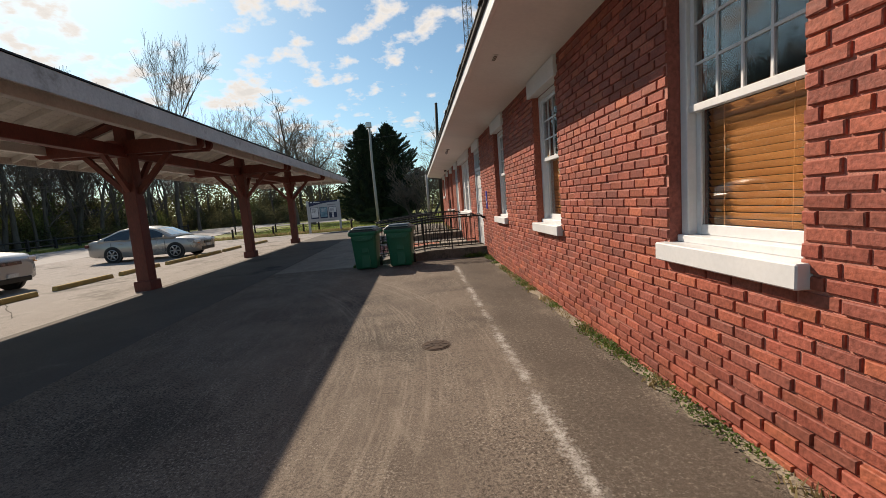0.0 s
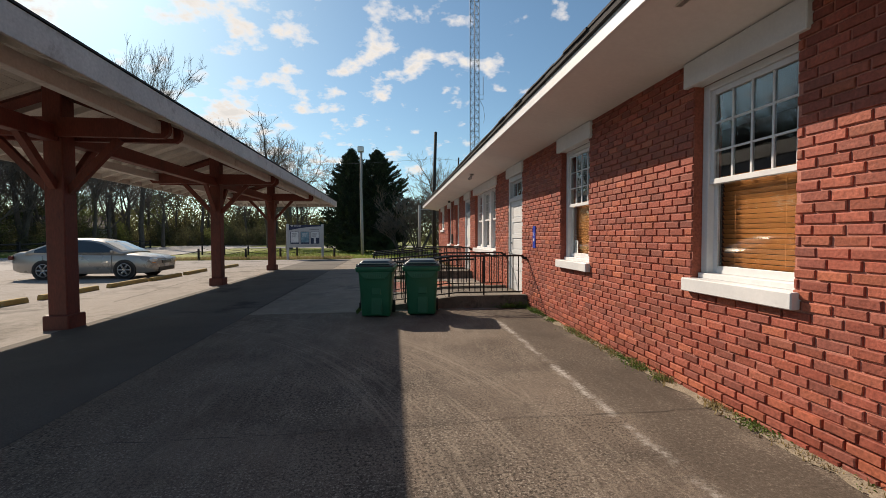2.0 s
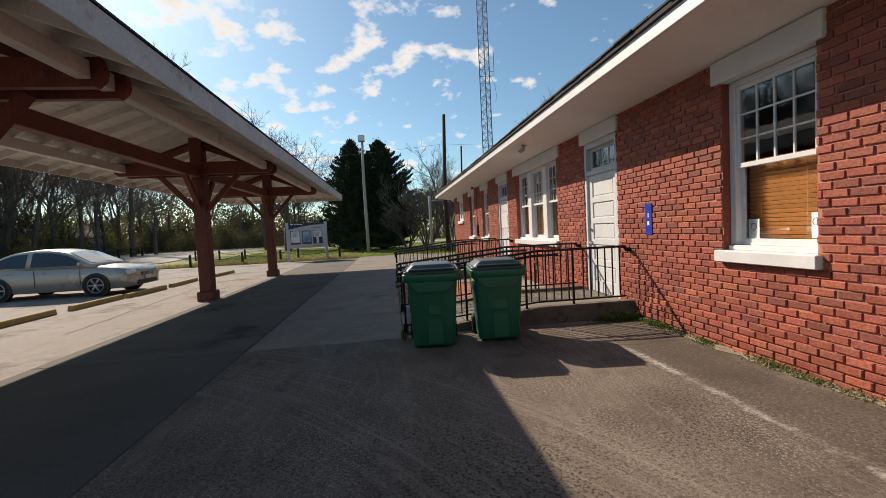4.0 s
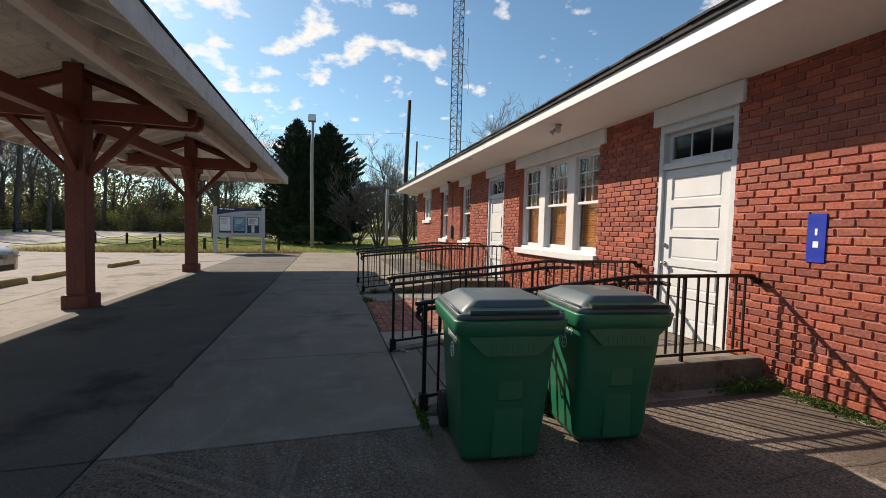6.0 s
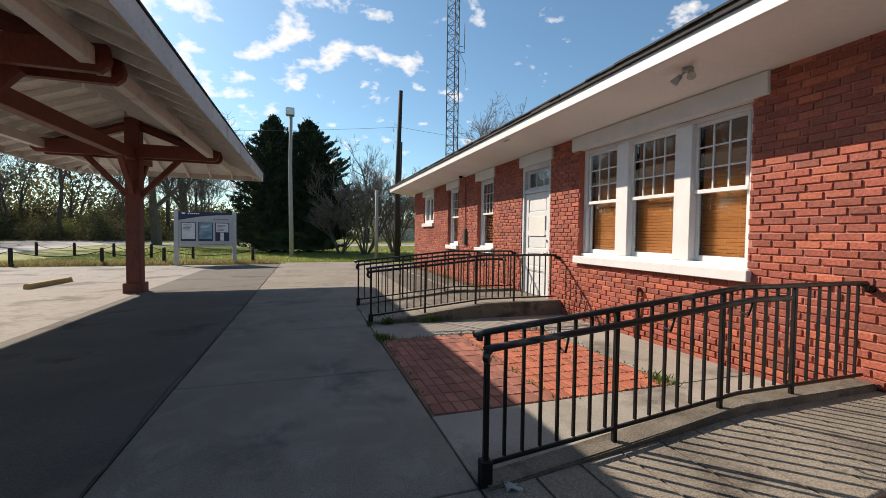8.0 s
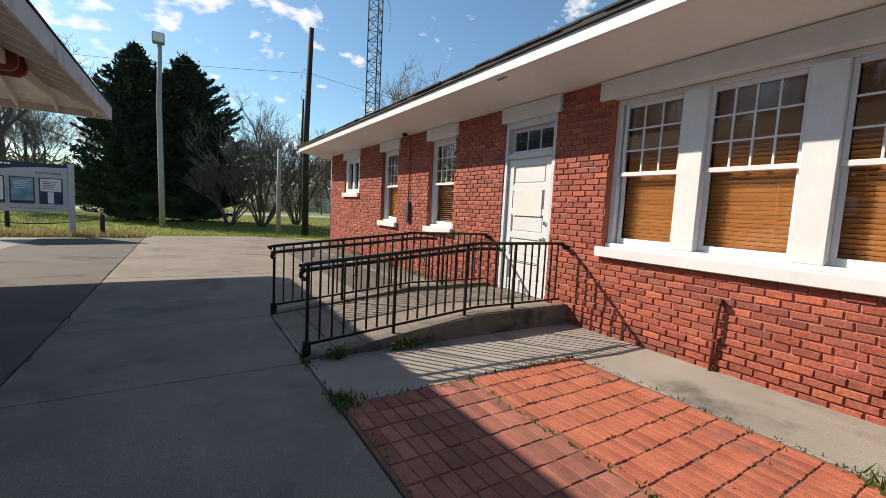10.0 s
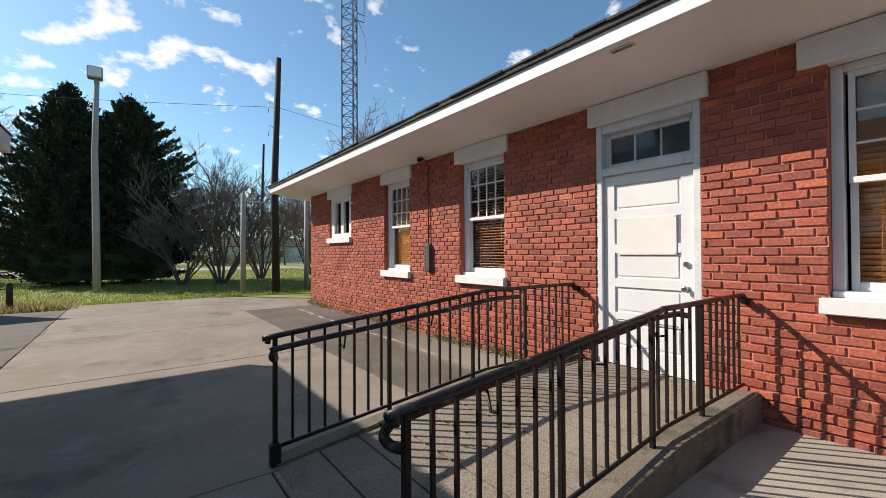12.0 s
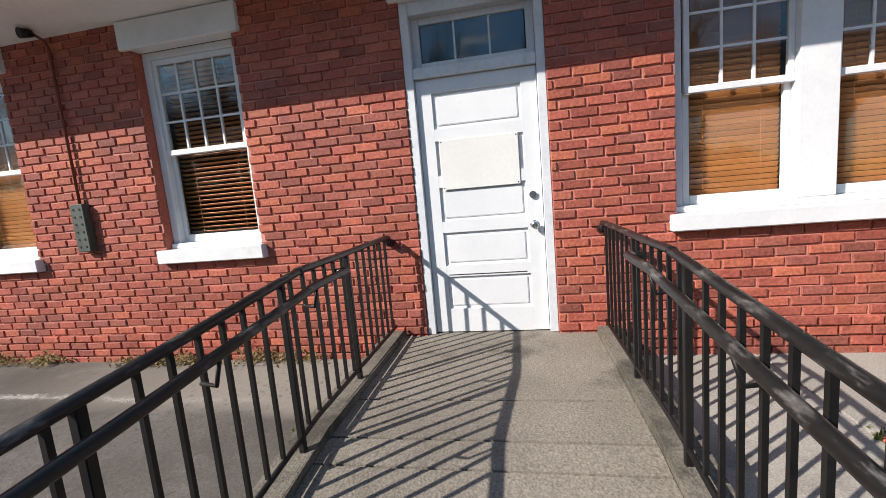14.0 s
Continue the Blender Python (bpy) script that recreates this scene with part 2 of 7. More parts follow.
def worn_stripe(m, x0, half, y0, y1, colour):
    """A wandering, worn line of white paint along y."""
    pos = nd(m, "NewGeometry").outputs["Position"]
    sep = nd(m, "SeparateXYZ", (pos,))
    wander = calc(m, "MULTIPLY_ADD", noise_of(m, pos, 0.9, 3), 0.16, -0.08 - x0)
    off = calc(m, "ABSOLUTE", calc(m, "ADD", sep.outputs[0], wander))
    edge = calc(m, "MULTIPLY_ADD", noise_of(m, pos, 22.0, 5, 0.7), 3.6 * half, -1.4 * half)
    inside = between(m, calc(m, "SUBTRACT", calc(m, "ADD", edge, half * 0.35), off), 0.0, half * 0.8)
    worn = between(m, noise_of(m, pos, 2.6, 5, 0.7), 0.40, 0.56)
    ends = calc(m, "MULTIPLY", between(m, sep.outputs[1], y0, y0 + 0.3), between(m, sep.outputs[1], y1, y1 - 0.3))
    overlay(m, calc(m, "MULTIPLY", calc(m, "MULTIPLY", inside, worn), calc(m, "MULTIPLY", calc(m, "MULTIPLY", ends, between(m, noise_of(m, pos, 70.0, 3), 0.30, 0.50)), 0.95)), colour)


def tyre_arcs(m, centre, r0, r1, colour, seed):
    """Faint pale bundles of fine lines along arcs round a centre."""
    pos = nd(m, "NewGeometry").outputs["Position"]
    rel = nd(m, "VectorMath", (pos, centre), op="SUBTRACT").outputs[0]
    sep = nd(m, "SeparateXYZ", (rel,))
    r = nd(m, "VectorMath", (rel,), op="LENGTH").outputs["Value"]
    ang = calc(m, "ARCTAN2", sep.outputs[1], sep.outputs[0])
    vec = nd(m, "CombineXYZ", (calc(m, "MULTIPLY", r, 15.0), calc(m, "MULTIPLY", ang, 1.6), seed)).outputs[0]
    line = between(m, noise_of(m, vec, 1.6, 3, 0.55), 0.50, 0.64)
    vec2 = nd(m, "CombineXYZ", (calc(m, "MULTIPLY", r, 1.6), calc(m, "MULTIPLY", ang, 3.0), seed + 7.0)).outputs[0]
    patch = between(m, noise_of(m, vec2, 1.5, 3), 0.41, 0.55)
    band = calc(m, "MULTIPLY", between(m, r, r0, r0 + 0.4), between(m, r, r1, r1 - 0.4))
    rubbed = between(m, noise_of(m, pos, 60.0, 3), 0.36, 0.56)
    overlay(m, calc(m, "MULTIPLY", calc(m, "MULTIPLY", line, patch), calc(m, "MULTIPLY", calc(m, "MULTIPLY", band, rubbed), 0.42)), colour)


def pits(m, scale, lo, hi, top, colour, where=0.8):
    pos = nd(m, "NewGeometry").outputs["Position"]
    p = between(m, noise_of(m, pos, scale, 3, 0.6), lo, hi, top)
    overlay(m, calc(m, "MULTIPLY", p, between(m, noise_of(m, pos, where, 4), 0.36, 0.60)), colour)


pits(OLDCON, 20.0, 0.52, 0.66, 0.45, (0.060, 0.047, 0.038))
pits(OLDCON, 42.0, 0.50, 0.60, 0.95, (0.042, 0.035, 0.029), 0.5)
pits(OLDCON, 52.0, 0.54, 0.64, 0.9, (0.34, 0.30, 0.25), 1.3)
tyre_arcs(OLDCON, (-9.6, 3.6, 0.0), 6.7, 8.7, (0.37, 0.315, 0.255), 2.0)
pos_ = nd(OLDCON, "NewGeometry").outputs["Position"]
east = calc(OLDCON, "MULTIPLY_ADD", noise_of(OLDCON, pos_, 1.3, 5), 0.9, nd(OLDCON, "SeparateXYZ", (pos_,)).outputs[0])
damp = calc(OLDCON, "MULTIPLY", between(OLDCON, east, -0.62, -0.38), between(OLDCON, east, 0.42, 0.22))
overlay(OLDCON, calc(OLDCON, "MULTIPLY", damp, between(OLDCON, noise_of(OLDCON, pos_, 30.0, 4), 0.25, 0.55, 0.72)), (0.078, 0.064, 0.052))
worn_stripe(OLDCON, -1.00, 0.085, 0.2, 9.7, (0.46, 0.44, 0.405))
SLABCON = material("walk_concrete", (0.180, 0.158, 0.132), (0.250, 0.222, 0.188), 0.8, 0.88, fine=95, bump=0.45, depth=0.003, stain=(0.115, 0.107, 0.098), stain_scale=0.9, stain_at=0.56, grain=0.25, streak=(0.285, 0.265, 0.24), streak_map=(1.2, 1.0, 1.0), spec=0.25)
# walk concrete lightened: the brightness of full sun is put into its colour
SUNAPRONCON = material("sunlit_apron_concrete", (0.245, 0.224, 0.195), (0.345, 0.318, 0.278), 0.8, 0.88, fine=95, bump=0.45, depth=0.003, stain=(0.135, 0.122, 0.107), stain_scale=0.9, stain_at=0.52, grain=0.25, streak=(0.33, 0.305, 0.27), streak_map=(1.2, 1.0, 1.0), spec=0.25)
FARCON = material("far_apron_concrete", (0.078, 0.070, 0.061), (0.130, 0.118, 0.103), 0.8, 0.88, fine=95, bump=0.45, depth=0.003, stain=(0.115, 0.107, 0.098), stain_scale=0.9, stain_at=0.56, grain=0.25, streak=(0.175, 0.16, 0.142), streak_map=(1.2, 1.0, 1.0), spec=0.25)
pits(SLABCON, 30.0, 0.60, 0.70, 0.5, (0.085, 0.078, 0.070))
worn_stripe(FARCON, -0.76, 0.07, 19.6, 27.0, (0.52, 0.50, 0.47))
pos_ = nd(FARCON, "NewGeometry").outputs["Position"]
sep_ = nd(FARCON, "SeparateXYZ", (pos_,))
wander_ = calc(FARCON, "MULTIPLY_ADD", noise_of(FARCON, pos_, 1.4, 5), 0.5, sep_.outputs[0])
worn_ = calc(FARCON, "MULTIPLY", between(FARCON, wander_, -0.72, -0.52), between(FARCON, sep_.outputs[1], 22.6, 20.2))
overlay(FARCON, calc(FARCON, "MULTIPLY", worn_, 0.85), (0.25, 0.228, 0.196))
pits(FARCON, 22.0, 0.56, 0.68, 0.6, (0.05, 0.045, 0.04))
RAMPCON = material("ramp_concrete", (0.160, 0.139, 0.112), (0.240, 0.209, 0.172), 1.4, 0.92, fine=85, bump=0.9, depth=0.005, stain=(0.085, 0.073, 0.058), stain_scale=1.6, stain_at=0.56, grain=0.35)
# asphalt colours that include the canopy's shade, deeper in the second one
ASPHALT = material("canopy_shaded_asphalt", (0.074, 0.065, 0.056), (0.112, 0.099, 0.086), 0.9, 0.92, fine=110, bump=0.8, depth=0.006, stain=(0.16, 0.15, 0.135), stain_scale=0.7, stain_at=0.63, grain=0.35)
SHADESTRIP = material("deeper_shaded_asphalt", (0.074, 0.069, 0.062), (0.120, 0.110, 0.097), 0.9, 0.92, fine=110, bump=0.8, depth=0.006, stain=(0.030, 0.028, 0.026), stain_scale=0.7, stain_at=0.55, grain=0.35)
pos_ = nd(SHADESTRIP, "NewGeometry").outputs["Position"]
reach = calc(SHADESTRIP, "MULTIPLY_ADD", noise_of(SHADESTRIP, pos_, 1.7, 7, 0.68), 1.5, nd(SHADESTRIP, "SeparateXYZ", (pos_,)).outputs[0])
overlay(SHADESTRIP, between(SHADESTRIP, reach, -4.93, -4.73, 0.8), (0.135, 0.118, 0.098))
pits(RAMPCON, 40.0, 0.55, 0.66, 0.6, (0.075, 0.065, 0.052), 1.0)
pits(RAMPCON, 90.0, 0.58, 0.70, 0.7, (0.36, 0.325, 0.28), 1.6)
LOT = material("worn_lot_concrete", (0.250, 0.229, 0.213), (0.345, 0.320, 0.300), 0.6, 0.9, fine=60, bump=0.5, stain=(0.145, 0.135, 0.122), stain_scale=0.6, stain_at=0.53, grain=0.36, streak=(0.18, 0.167, 0.15), streak_map=(0.8, 0.5, 1.0), spec=0.2)
ROAD = material("pale_road", (0.26, 0.25, 0.24), (0.33, 0.32, 0.31), 0.4, 0.9, fine=40, bump=0.4)
GRASS = material("grass_ground", (0.135, 0.165, 0.036), (0.25, 0.275, 0.068), 0.6, 0.95, fine=25, bump=0.8, depth=0.03, stain=(0.16, 0.125, 0.07), stain_scale=0.35, stain_at=0.56)
BLADE = material("grass_blades", (0.12, 0.175, 0.03), (0.25, 0.29, 0.065), 1.5, 0.8, fine=20, bump=0, per=0.35, island=True)
WEED = material("weed_leaf", (0.05, 0.10, 0.018), (0.12, 0.19, 0.04), 6, 0.7, fine=20, bump=0, per=0.3, island=True)
DRYGRASS = material("dry_grass", (0.22, 0.17, 0.08), (0.33, 0.27, 0.14), 4, 0.9, fine=20, bump=0, per=0.3, island=True)
PAVER = material("brick_paver", (0.29, 0.078, 0.046), (0.41, 0.125, 0.070), 4, 0.85, fine=110, bump=0.6, depth=0.003, per=0.25, stain=(0.20, 0.085, 0.065), stain_scale=1.7, stain_at=0.58, grain=0.3)
PAVER_FLAT = material("flat_brick_paver", (0.235, 0.080, 0.058), (0.335, 0.126, 0.090), 4, 0.85, fine=110, bump=0.6, depth=0.003, per=0.3, stain=(0.17, 0.075, 0.06), stain_scale=1.7, stain_at=0.56, grain=0.3)
PAVERSAND = material("paver_joint_sand", (0.13, 0.075, 0.052), (0.20, 0.12, 0.085), 8, 0.95, fine=120, bump=0.6)
STRIPE = material("faded_white_stripe", (0.27, 0.26, 0.235), (0.40, 0.385, 0.355), 5, 0.85, fine=60, bump=0.5)
pits(LOT, 9.0, 0.55, 0.66, 0.6, (0.13, 0.12, 0.108), 0.6)
KERBYEL = material("faded_yellow_concrete", (0.36, 0.25, 0.085), (0.47, 0.345, 0.14), 3, 0.9, fine=60, bump=0.5, stain=(0.30, 0.27, 0.21), stain_scale=3, stain_at=0.55)
BINGREEN = material("green_bin_plastic", (0.003, 0.118, 0.060), (0.007, 0.150, 0.079), 2, 0.38, fine=200, bump=0.15, depth=0.0008, stain=(0.012, 0.115, 0.062), stain_scale=4, stain_at=0.6, grain=0.05)
# blue-grey base carries the sky's reflection on the lid; the stain is dust
BINLID = material("bin_lid_plastic", (0.062, 0.088, 0.098), (0.095, 0.128, 0.140), 2, 0.40, spec=0.45, fine=200, bump=0.15, depth=0.0008, stain=(0.20, 0.22, 0.22), stain_scale=3.5, stain_at=0.57, grain=0.12)
BINDARK = material("bin_dark_rim", (0.006, 0.022, 0.016), (0.010, 0.030, 0.022), 4, 0.35, fine=100, bump=0.1)
RUBBER = material("black_rubber", (0.012, 0.012, 0.012), (0.022, 0.022, 0.022), 8, 0.8, fine=60, bump=0.3)
BLIND = material("wood_blind", (0.43, 0.160, 0.045), (0.54, 0.220, 0.068), 2, 0.55, fine=30, bump=0.05, stretch=(1, 0.3, 1), per=0.08, grain=0.06)
# near-black: the gloom of unlit rooms, slots and open joints as a colour
UNLITDARK = material("unlit_hollow_dark", (0.018, 0.016, 0.015), (0.03, 0.027, 0.025), 2, 0.9, fine=10, bump=0)
GLASS = glass_material("window_glass")
CARGLASS = glass_material("car_glass", (0.28, 0.32, 0.32))
CHROME = material("worn_chrome", (0.55, 0.55, 0.55), (0.68, 0.68, 0.68), 10, 0.22, metal=1.0, fine=60, bump=0.05, grain=0.05)
SILVER = material("champagne_car_paint", (0.42, 0.39, 0.35), (0.45, 0.42, 0.38), 1, 0.28, metal=0.35, fine=300, bump=0, coat=0.6, gloss_noise=0.03, grain=0.01)
SUVPAINT = material("silver_car_paint", (0.44, 0.45, 0.46), (0.47, 0.48, 0.49), 1, 0.28, metal=0.35, fine=300, bump=0, coat=0.6, gloss_noise=0.03, grain=0.01)
CARBLACK = material("car_black_trim", (0.012, 0.012, 0.013), (0.02, 0.02, 0.02), 5, 0.5, fine=60, bump=0, grain=0.05)
ALLOY = material("alloy_rim", (0.42, 0.42, 0.42), (0.52, 0.52, 0.52), 5, 0.35, metal=0.8, fine=60, bump=0)
LAMPCLEAR = material("car_lamp_lens", (0.62, 0.64, 0.65), (0.72, 0.74, 0.75), 5, 0.12, fine=60, bump=0, coat=1, grain=0.03)
LAMPAMBER = material("amber_lens", (0.6, 0.20, 0.02), (0.65, 0.24, 0.03), 5, 0.2, fine=60, bump=0)
GALV = material("galvanised_grey", (0.30, 0.31, 0.31), (0.42, 0.43, 0.43), 3, 0.55, metal=0.4, fine=50, bump=0.1)
MASTSTEEL = material("dull_mast_steel", (0.085, 0.105, 0.135), (0.14, 0.165, 0.20), 3, 0.65, metal=0.2, fine=50, bump=0.1)
POLEWOOD = material("weathered_pole_wood", (0.25, 0.24, 0.225), (0.38, 0.365, 0.345), 2, 0.9, fine=60, bump=0.5, stretch=(1, 1, 0.1))
DARKPOLE = material("creosote_pole_wood", (0.018, 0.014, 0.012), (0.035, 0.028, 0.023), 2, 0.85, fine=60, bump=0.5, stretch=(1, 1, 0.1))
SIGNGREY = material("sign_grey_metal", (0.40, 0.41, 0.42), (0.47, 0.48, 0.49), 3, 0.5, metal=0.2, fine=60, bump=0.05, grain=0.05)
SIGNNAVY = material("sign_navy", (0.010, 0.022, 0.065), (0.014, 0.028, 0.078), 3, 0.4, fine=40, bump=0, grain=0.05)
SIGNBLUE = material("blue_sign_enamel", (0.012, 0.035, 0.33), (0.02, 0.05, 0.40), 5, 0.35, fine=40, bump=0.03, grain=0.05)
PAPER = material("poster_paper", (0.55, 0.58, 0.60), (0.68, 0.70, 0.71), 5, 0.6, fine=30, bump=0, grain=0.12)
POSTERBLUE = material("poster_blue", (0.05, 0.16, 0.24), (0.22, 0.38, 0.44), 3.5, 0.5, fine=30, bump=0)
POSTERDARK = material("poster_dark", (0.04, 0.05, 0.07), (0.08, 0.09, 0.11), 5, 0.5, fine=30, bump=0)
LETTER = material("white_lettering", (0.75, 0.76, 0.76), (0.80, 0.80, 0.80), 5, 0.6, fine=30, bump=0, grain=0.05)
GREYLETTER = material("grey_lettering", (0.16, 0.17, 0.18), (0.20, 0.21, 0.22), 5, 0.6, fine=30, bump=0)
GREENMETAL = material("dull_green_metal", (0.045, 0.055, 0.048), (0.075, 0.085, 0.075), 8, 0.6, fine=60, bump=0.2)
NOTICE = material("blank_notice_board", (0.62, 0.62, 0.60), (0.68, 0.68, 0.655), 2, 0.6, fine=40, bump=0.05, stain=(0.55, 0.53, 0.49), stain_scale=6, stain_at=0.63, grain=0.03)
BARK = material("bare_bark", (0.075, 0.060, 0.048), (0.145, 0.118, 0.096), 4, 0.95, fine=30, bump=0.6, depth=0.02, stretch=(1, 1, 0.3))
TWIG = material("bare_twig", (0.13, 0.10, 0.085), (0.20, 0.16, 0.135), 3, 0.95, fine=20, bump=0)
CEDAR = material("cedar_foliage", (0.010, 0.022, 0.009), (0.030, 0.052, 0.020), 1.2, 0.85, fine=12, bump=0, per=0.5, island=True)
LEAFY = material("spring_leaf", (0.075, 0.105, 0.026), (0.17, 0.195, 0.060), 0.5, 0.8, fine=8, bump=0, per=0.45, island=True)
UNDER = material("undergrowth_leaf", (0.070, 0.076, 0.034), (0.150, 0.138, 0.070), 0.5, 0.9, fine=8, bump=0, per=0.45, island=True)
TIN = material("pale_tin_roof", (0.50, 0.50, 0.49), (0.60, 0.60, 0.58), 2, 0.5, metal=0.2, fine=30, bump=0.1, grain=0.08)
TEAL = material("faded_green_siding", (0.05, 0.12, 0.085), (0.075, 0.16, 0.115), 2, 0.8, fine=30, bump=0.2)
SCUFF = material("pale_scuff", (0.16, 0.135, 0.11), (0.25, 0.215, 0.175), 8, 0.9, fine=60, bump=0.4, grain=0.35)
SOIL = material("sandy_soil", (0.20, 0.165, 0.12), (0.33, 0.28, 0.21), 5, 0.95, fine=90, bump=0.8, grain=0.35)
CANOPYTRIM = material("weathered_canopy_trim", (0.44, 0.40, 0.36), (0.56, 0.52, 0.47), 2.0, 0.75, fine=30, bump=0.25, grain=0.10, stain=(0.33, 0.29, 0.25), stain_scale=2.5, stain_at=0.55)
CLOTH = material("grey_car_seat", (0.05, 0.05, 0.05), (0.08, 0.08, 0.08), 5, 0.9, fine=60, bump=0.1, grain=0.1)

# ---- mesh helpers ----
def box(bm, x0, x1, y0, y1, z0, z1, bevel=0.0, turn=None):
    vs = [bm.verts.new((x, y, z)) for x in (x0, x1) for y in (y0, y1) for z in (z0, z1)]
    fs = [bm.faces.new([vs[i] for i in q]) for q in ((0, 1, 3, 2), (4, 6, 7, 5), (0, 4, 5, 1), (2, 3, 7, 6), (0, 2, 6, 4), (1, 5, 7, 3))]
    if bevel:
        es = list({e for f in fs for e in f.edges})
        out = bmesh.ops.bevel(bm, geom=es, offset=bevel, segments=1, affect="EDGES")
        vs = list({v for f in out["faces"] for v in f.verts} | {v for v in vs if v.is_valid})
    if turn is not None:
        bmesh.ops.transform(bm, matrix=turn, verts=[v for v in vs if v.is_valid])
    return vs


def tube(bm, pts, radii, n=8, cap=True, flat=1.0):
    """A tube along points; radii: one, or one a point."""
    pts = [Vector(p) for p in pts]
    if not isinstance(radii, (list, tuple)):
        radii = [radii] * len(pts)
    rings = []
    way = (pts[-1] - pts[0]).normalized()
    up = Vector((0, 1, 0)) if abs(way.z) > 0.7 else Vector((0, 0, 1))
    for i, p in enumerate(pts):
        d = (pts[min(i + 1, len(pts) - 1)] - pts[max(i - 1, 0)]).normalized()
        u = d.cross(up)
        if u.length < 1e-3:
            u = d.cross(Vector((1, 0.2, 0)))
        u.normalize()
        v = u.cross(d)
        rings.append([bm.verts.new(p + radii[i] * (math.cos(a) * u + flat * math.sin(a) * v)) for a in (2 * math.pi * k / n for k in range(n))])
    for a, b in zip(rings, rings[1:]):
        for k in range(n):
            f = bm.faces.new((a[k], a[(k + 1) % n], b[(k + 1) % n], b[k]))
            f.smooth = n > 5
    if cap:
        bm.faces.new(rings[0][::-1])
        bm.faces.new(rings[-1])
    return rings


def mesh_of(name, bm, mat):
    bmesh.ops.recalc_face_normals(bm, faces=bm.faces[:])
    me = bpy.data.meshes.new(name)
    bm.to_mesh(me)
    bm.free()
    me.materials.append(mat)
    return me


def part(name, bm, mat, parent, label="", kind=""):
    ob = new(name, bm if isinstance(bm, bpy.types.Mesh) else mesh_of(name, bm, mat))
    ob.parent = parent
    return tagged(ob, label, kind=kind)


def thing(name, label, category, at=(0, 0, 0), group="", kind="", rz=0.0):
    ob = new(name)
    ob.matrix_basis = pose(*at, 0, 0, rz)
    ob.empty_display_size = 0.1
    return tagged(ob, label, category, group, kind)


def solid(name, bm, mat, label, category, kind="", group=""):
    return tagged(new(name, mesh_of(name, bm, mat)), label, category, group, kind)


def boxes(*specs, bevel=0.0):
    bm = bmesh.new()
    for s in specs:
        box(bm, *s, bevel=bevel)
    return bm


def extrude_profile(bm, profile, axis, a, b, smooth=False):
    """A closed outline of (u, v) run from a to b along axis; u and v are the other two axes in order."""
    def place(u, v, w):
        return {"x": (w, u, v), "y": (u, w, v), "z": (u, v, w)}[axis]
    r0 = [bm.verts.new(place(u, v, a)) for u, v in profile]
    r1 = [bm.verts.new(place(u, v, b)) for u, v in profile]
    n = len(profile)
    for k in range(n):
        bm.faces.new((r0[k], r0[(k + 1) % n], r1[(k + 1) % n], r1[k])).smooth = smooth
    bm.faces.new(r0[::-1])
    bm.faces.new(r1)
    return r0 + r1


def smooth_path(pts, n=5):
    """Points along a soft curve through the given ones."""
    p = [Vector(q) for q in pts]
    p = [p[0] * 2 - p[1]] + p + [p[-1] * 2 - p[-2]]
    out = []
    for a, b, c, d in zip(p, p[1:], p[2:], p[3:]):
        for k in range(n):
            t = k / n
            out.append(0.5 * (2 * b + (c - a) * t + (2 * a - 5 * b + 4 * c - d) * t * t + (3 * b - a - 3 * c + d) * t ** 3))
    return out + [p[-2]]


def letters(text, size, m, mat, parent, name="lettering", label=""):
    cu = bpy.data.curves.new(name, "FONT")
    cu.body, cu.size, cu.extrude, cu.align_x = text, size, 0.0008, "CENTER"
    tmp = bpy.data.objects.new(name, cu)
    scene.collection.objects.link(tmp)
    me = bpy.data.meshes.new_from_object(tmp.evaluated_get(bpy.context.evaluated_depsgraph_get()))
    bpy.data.objects.remove(tmp)
    me.transform(m)
    me.materials.clear()
    me.materials.append(mat)
    ob = new(name, me)
    ob.parent = parent
    return tagged(ob, label)

CRACK = material("dirt_filled_crack", (0.040, 0.034, 0.028), (0.070, 0.060, 0.050), 6, 0.95, fine=80, bump=0.4, grain=0.3)


def backlit(m, share):
    """Thin leaves let some of the light through."""
    n, l = m.node_tree.nodes, m.node_tree.links
    p = n["Principled BSDF"]
    tr, mx = n.new("ShaderNodeBsdfTranslucent"), n.new("ShaderNodeMixShader")
    l.new(p.inputs["Base Color"].links[0].from_socket, tr.inputs["Color"])
    mx.inputs[0].default_value = share
    l.new(p.outputs[0], mx.inputs[1])
    l.new(tr.outputs[0], mx.inputs[2])
    l.new(mx.outputs[0], n["Material Output"].inputs["Surface"])


for m_ in (LEAFY, UNDER, BLADE, WEED, DRYGRASS):
    backlit(m_, 0.45)
BINMARK = material("pale_moulded_mark", (0.13, 0.21, 0.18), (0.20, 0.28, 0.25), 5, 0.6, fine=60, bump=0, grain=0.1)
RUST = material("rusty_cover_iron", (0.050, 0.032, 0.023), (0.095, 0.060, 0.042), 9, 0.85, metal=0.2, fine=60, bump=0.7, grain=0.3)
KERBCON = material("mossy_kerb_concrete", (0.098, 0.085, 0.066), (0.185, 0.162, 0.132), 2.2, 0.95, fine=90, bump=0.9, depth=0.006, stain=(0.055, 0.050, 0.038), stain_scale=3.0, stain_at=0.52, grain=0.35)
# ---- ground ----
bm = bmesh.new()
box(bm, -400, 400, -300, 500, -0.5, -0.045)
solid("ground", bm, GRASS, "wide flat grassy ground round the station", "ground", "structure")


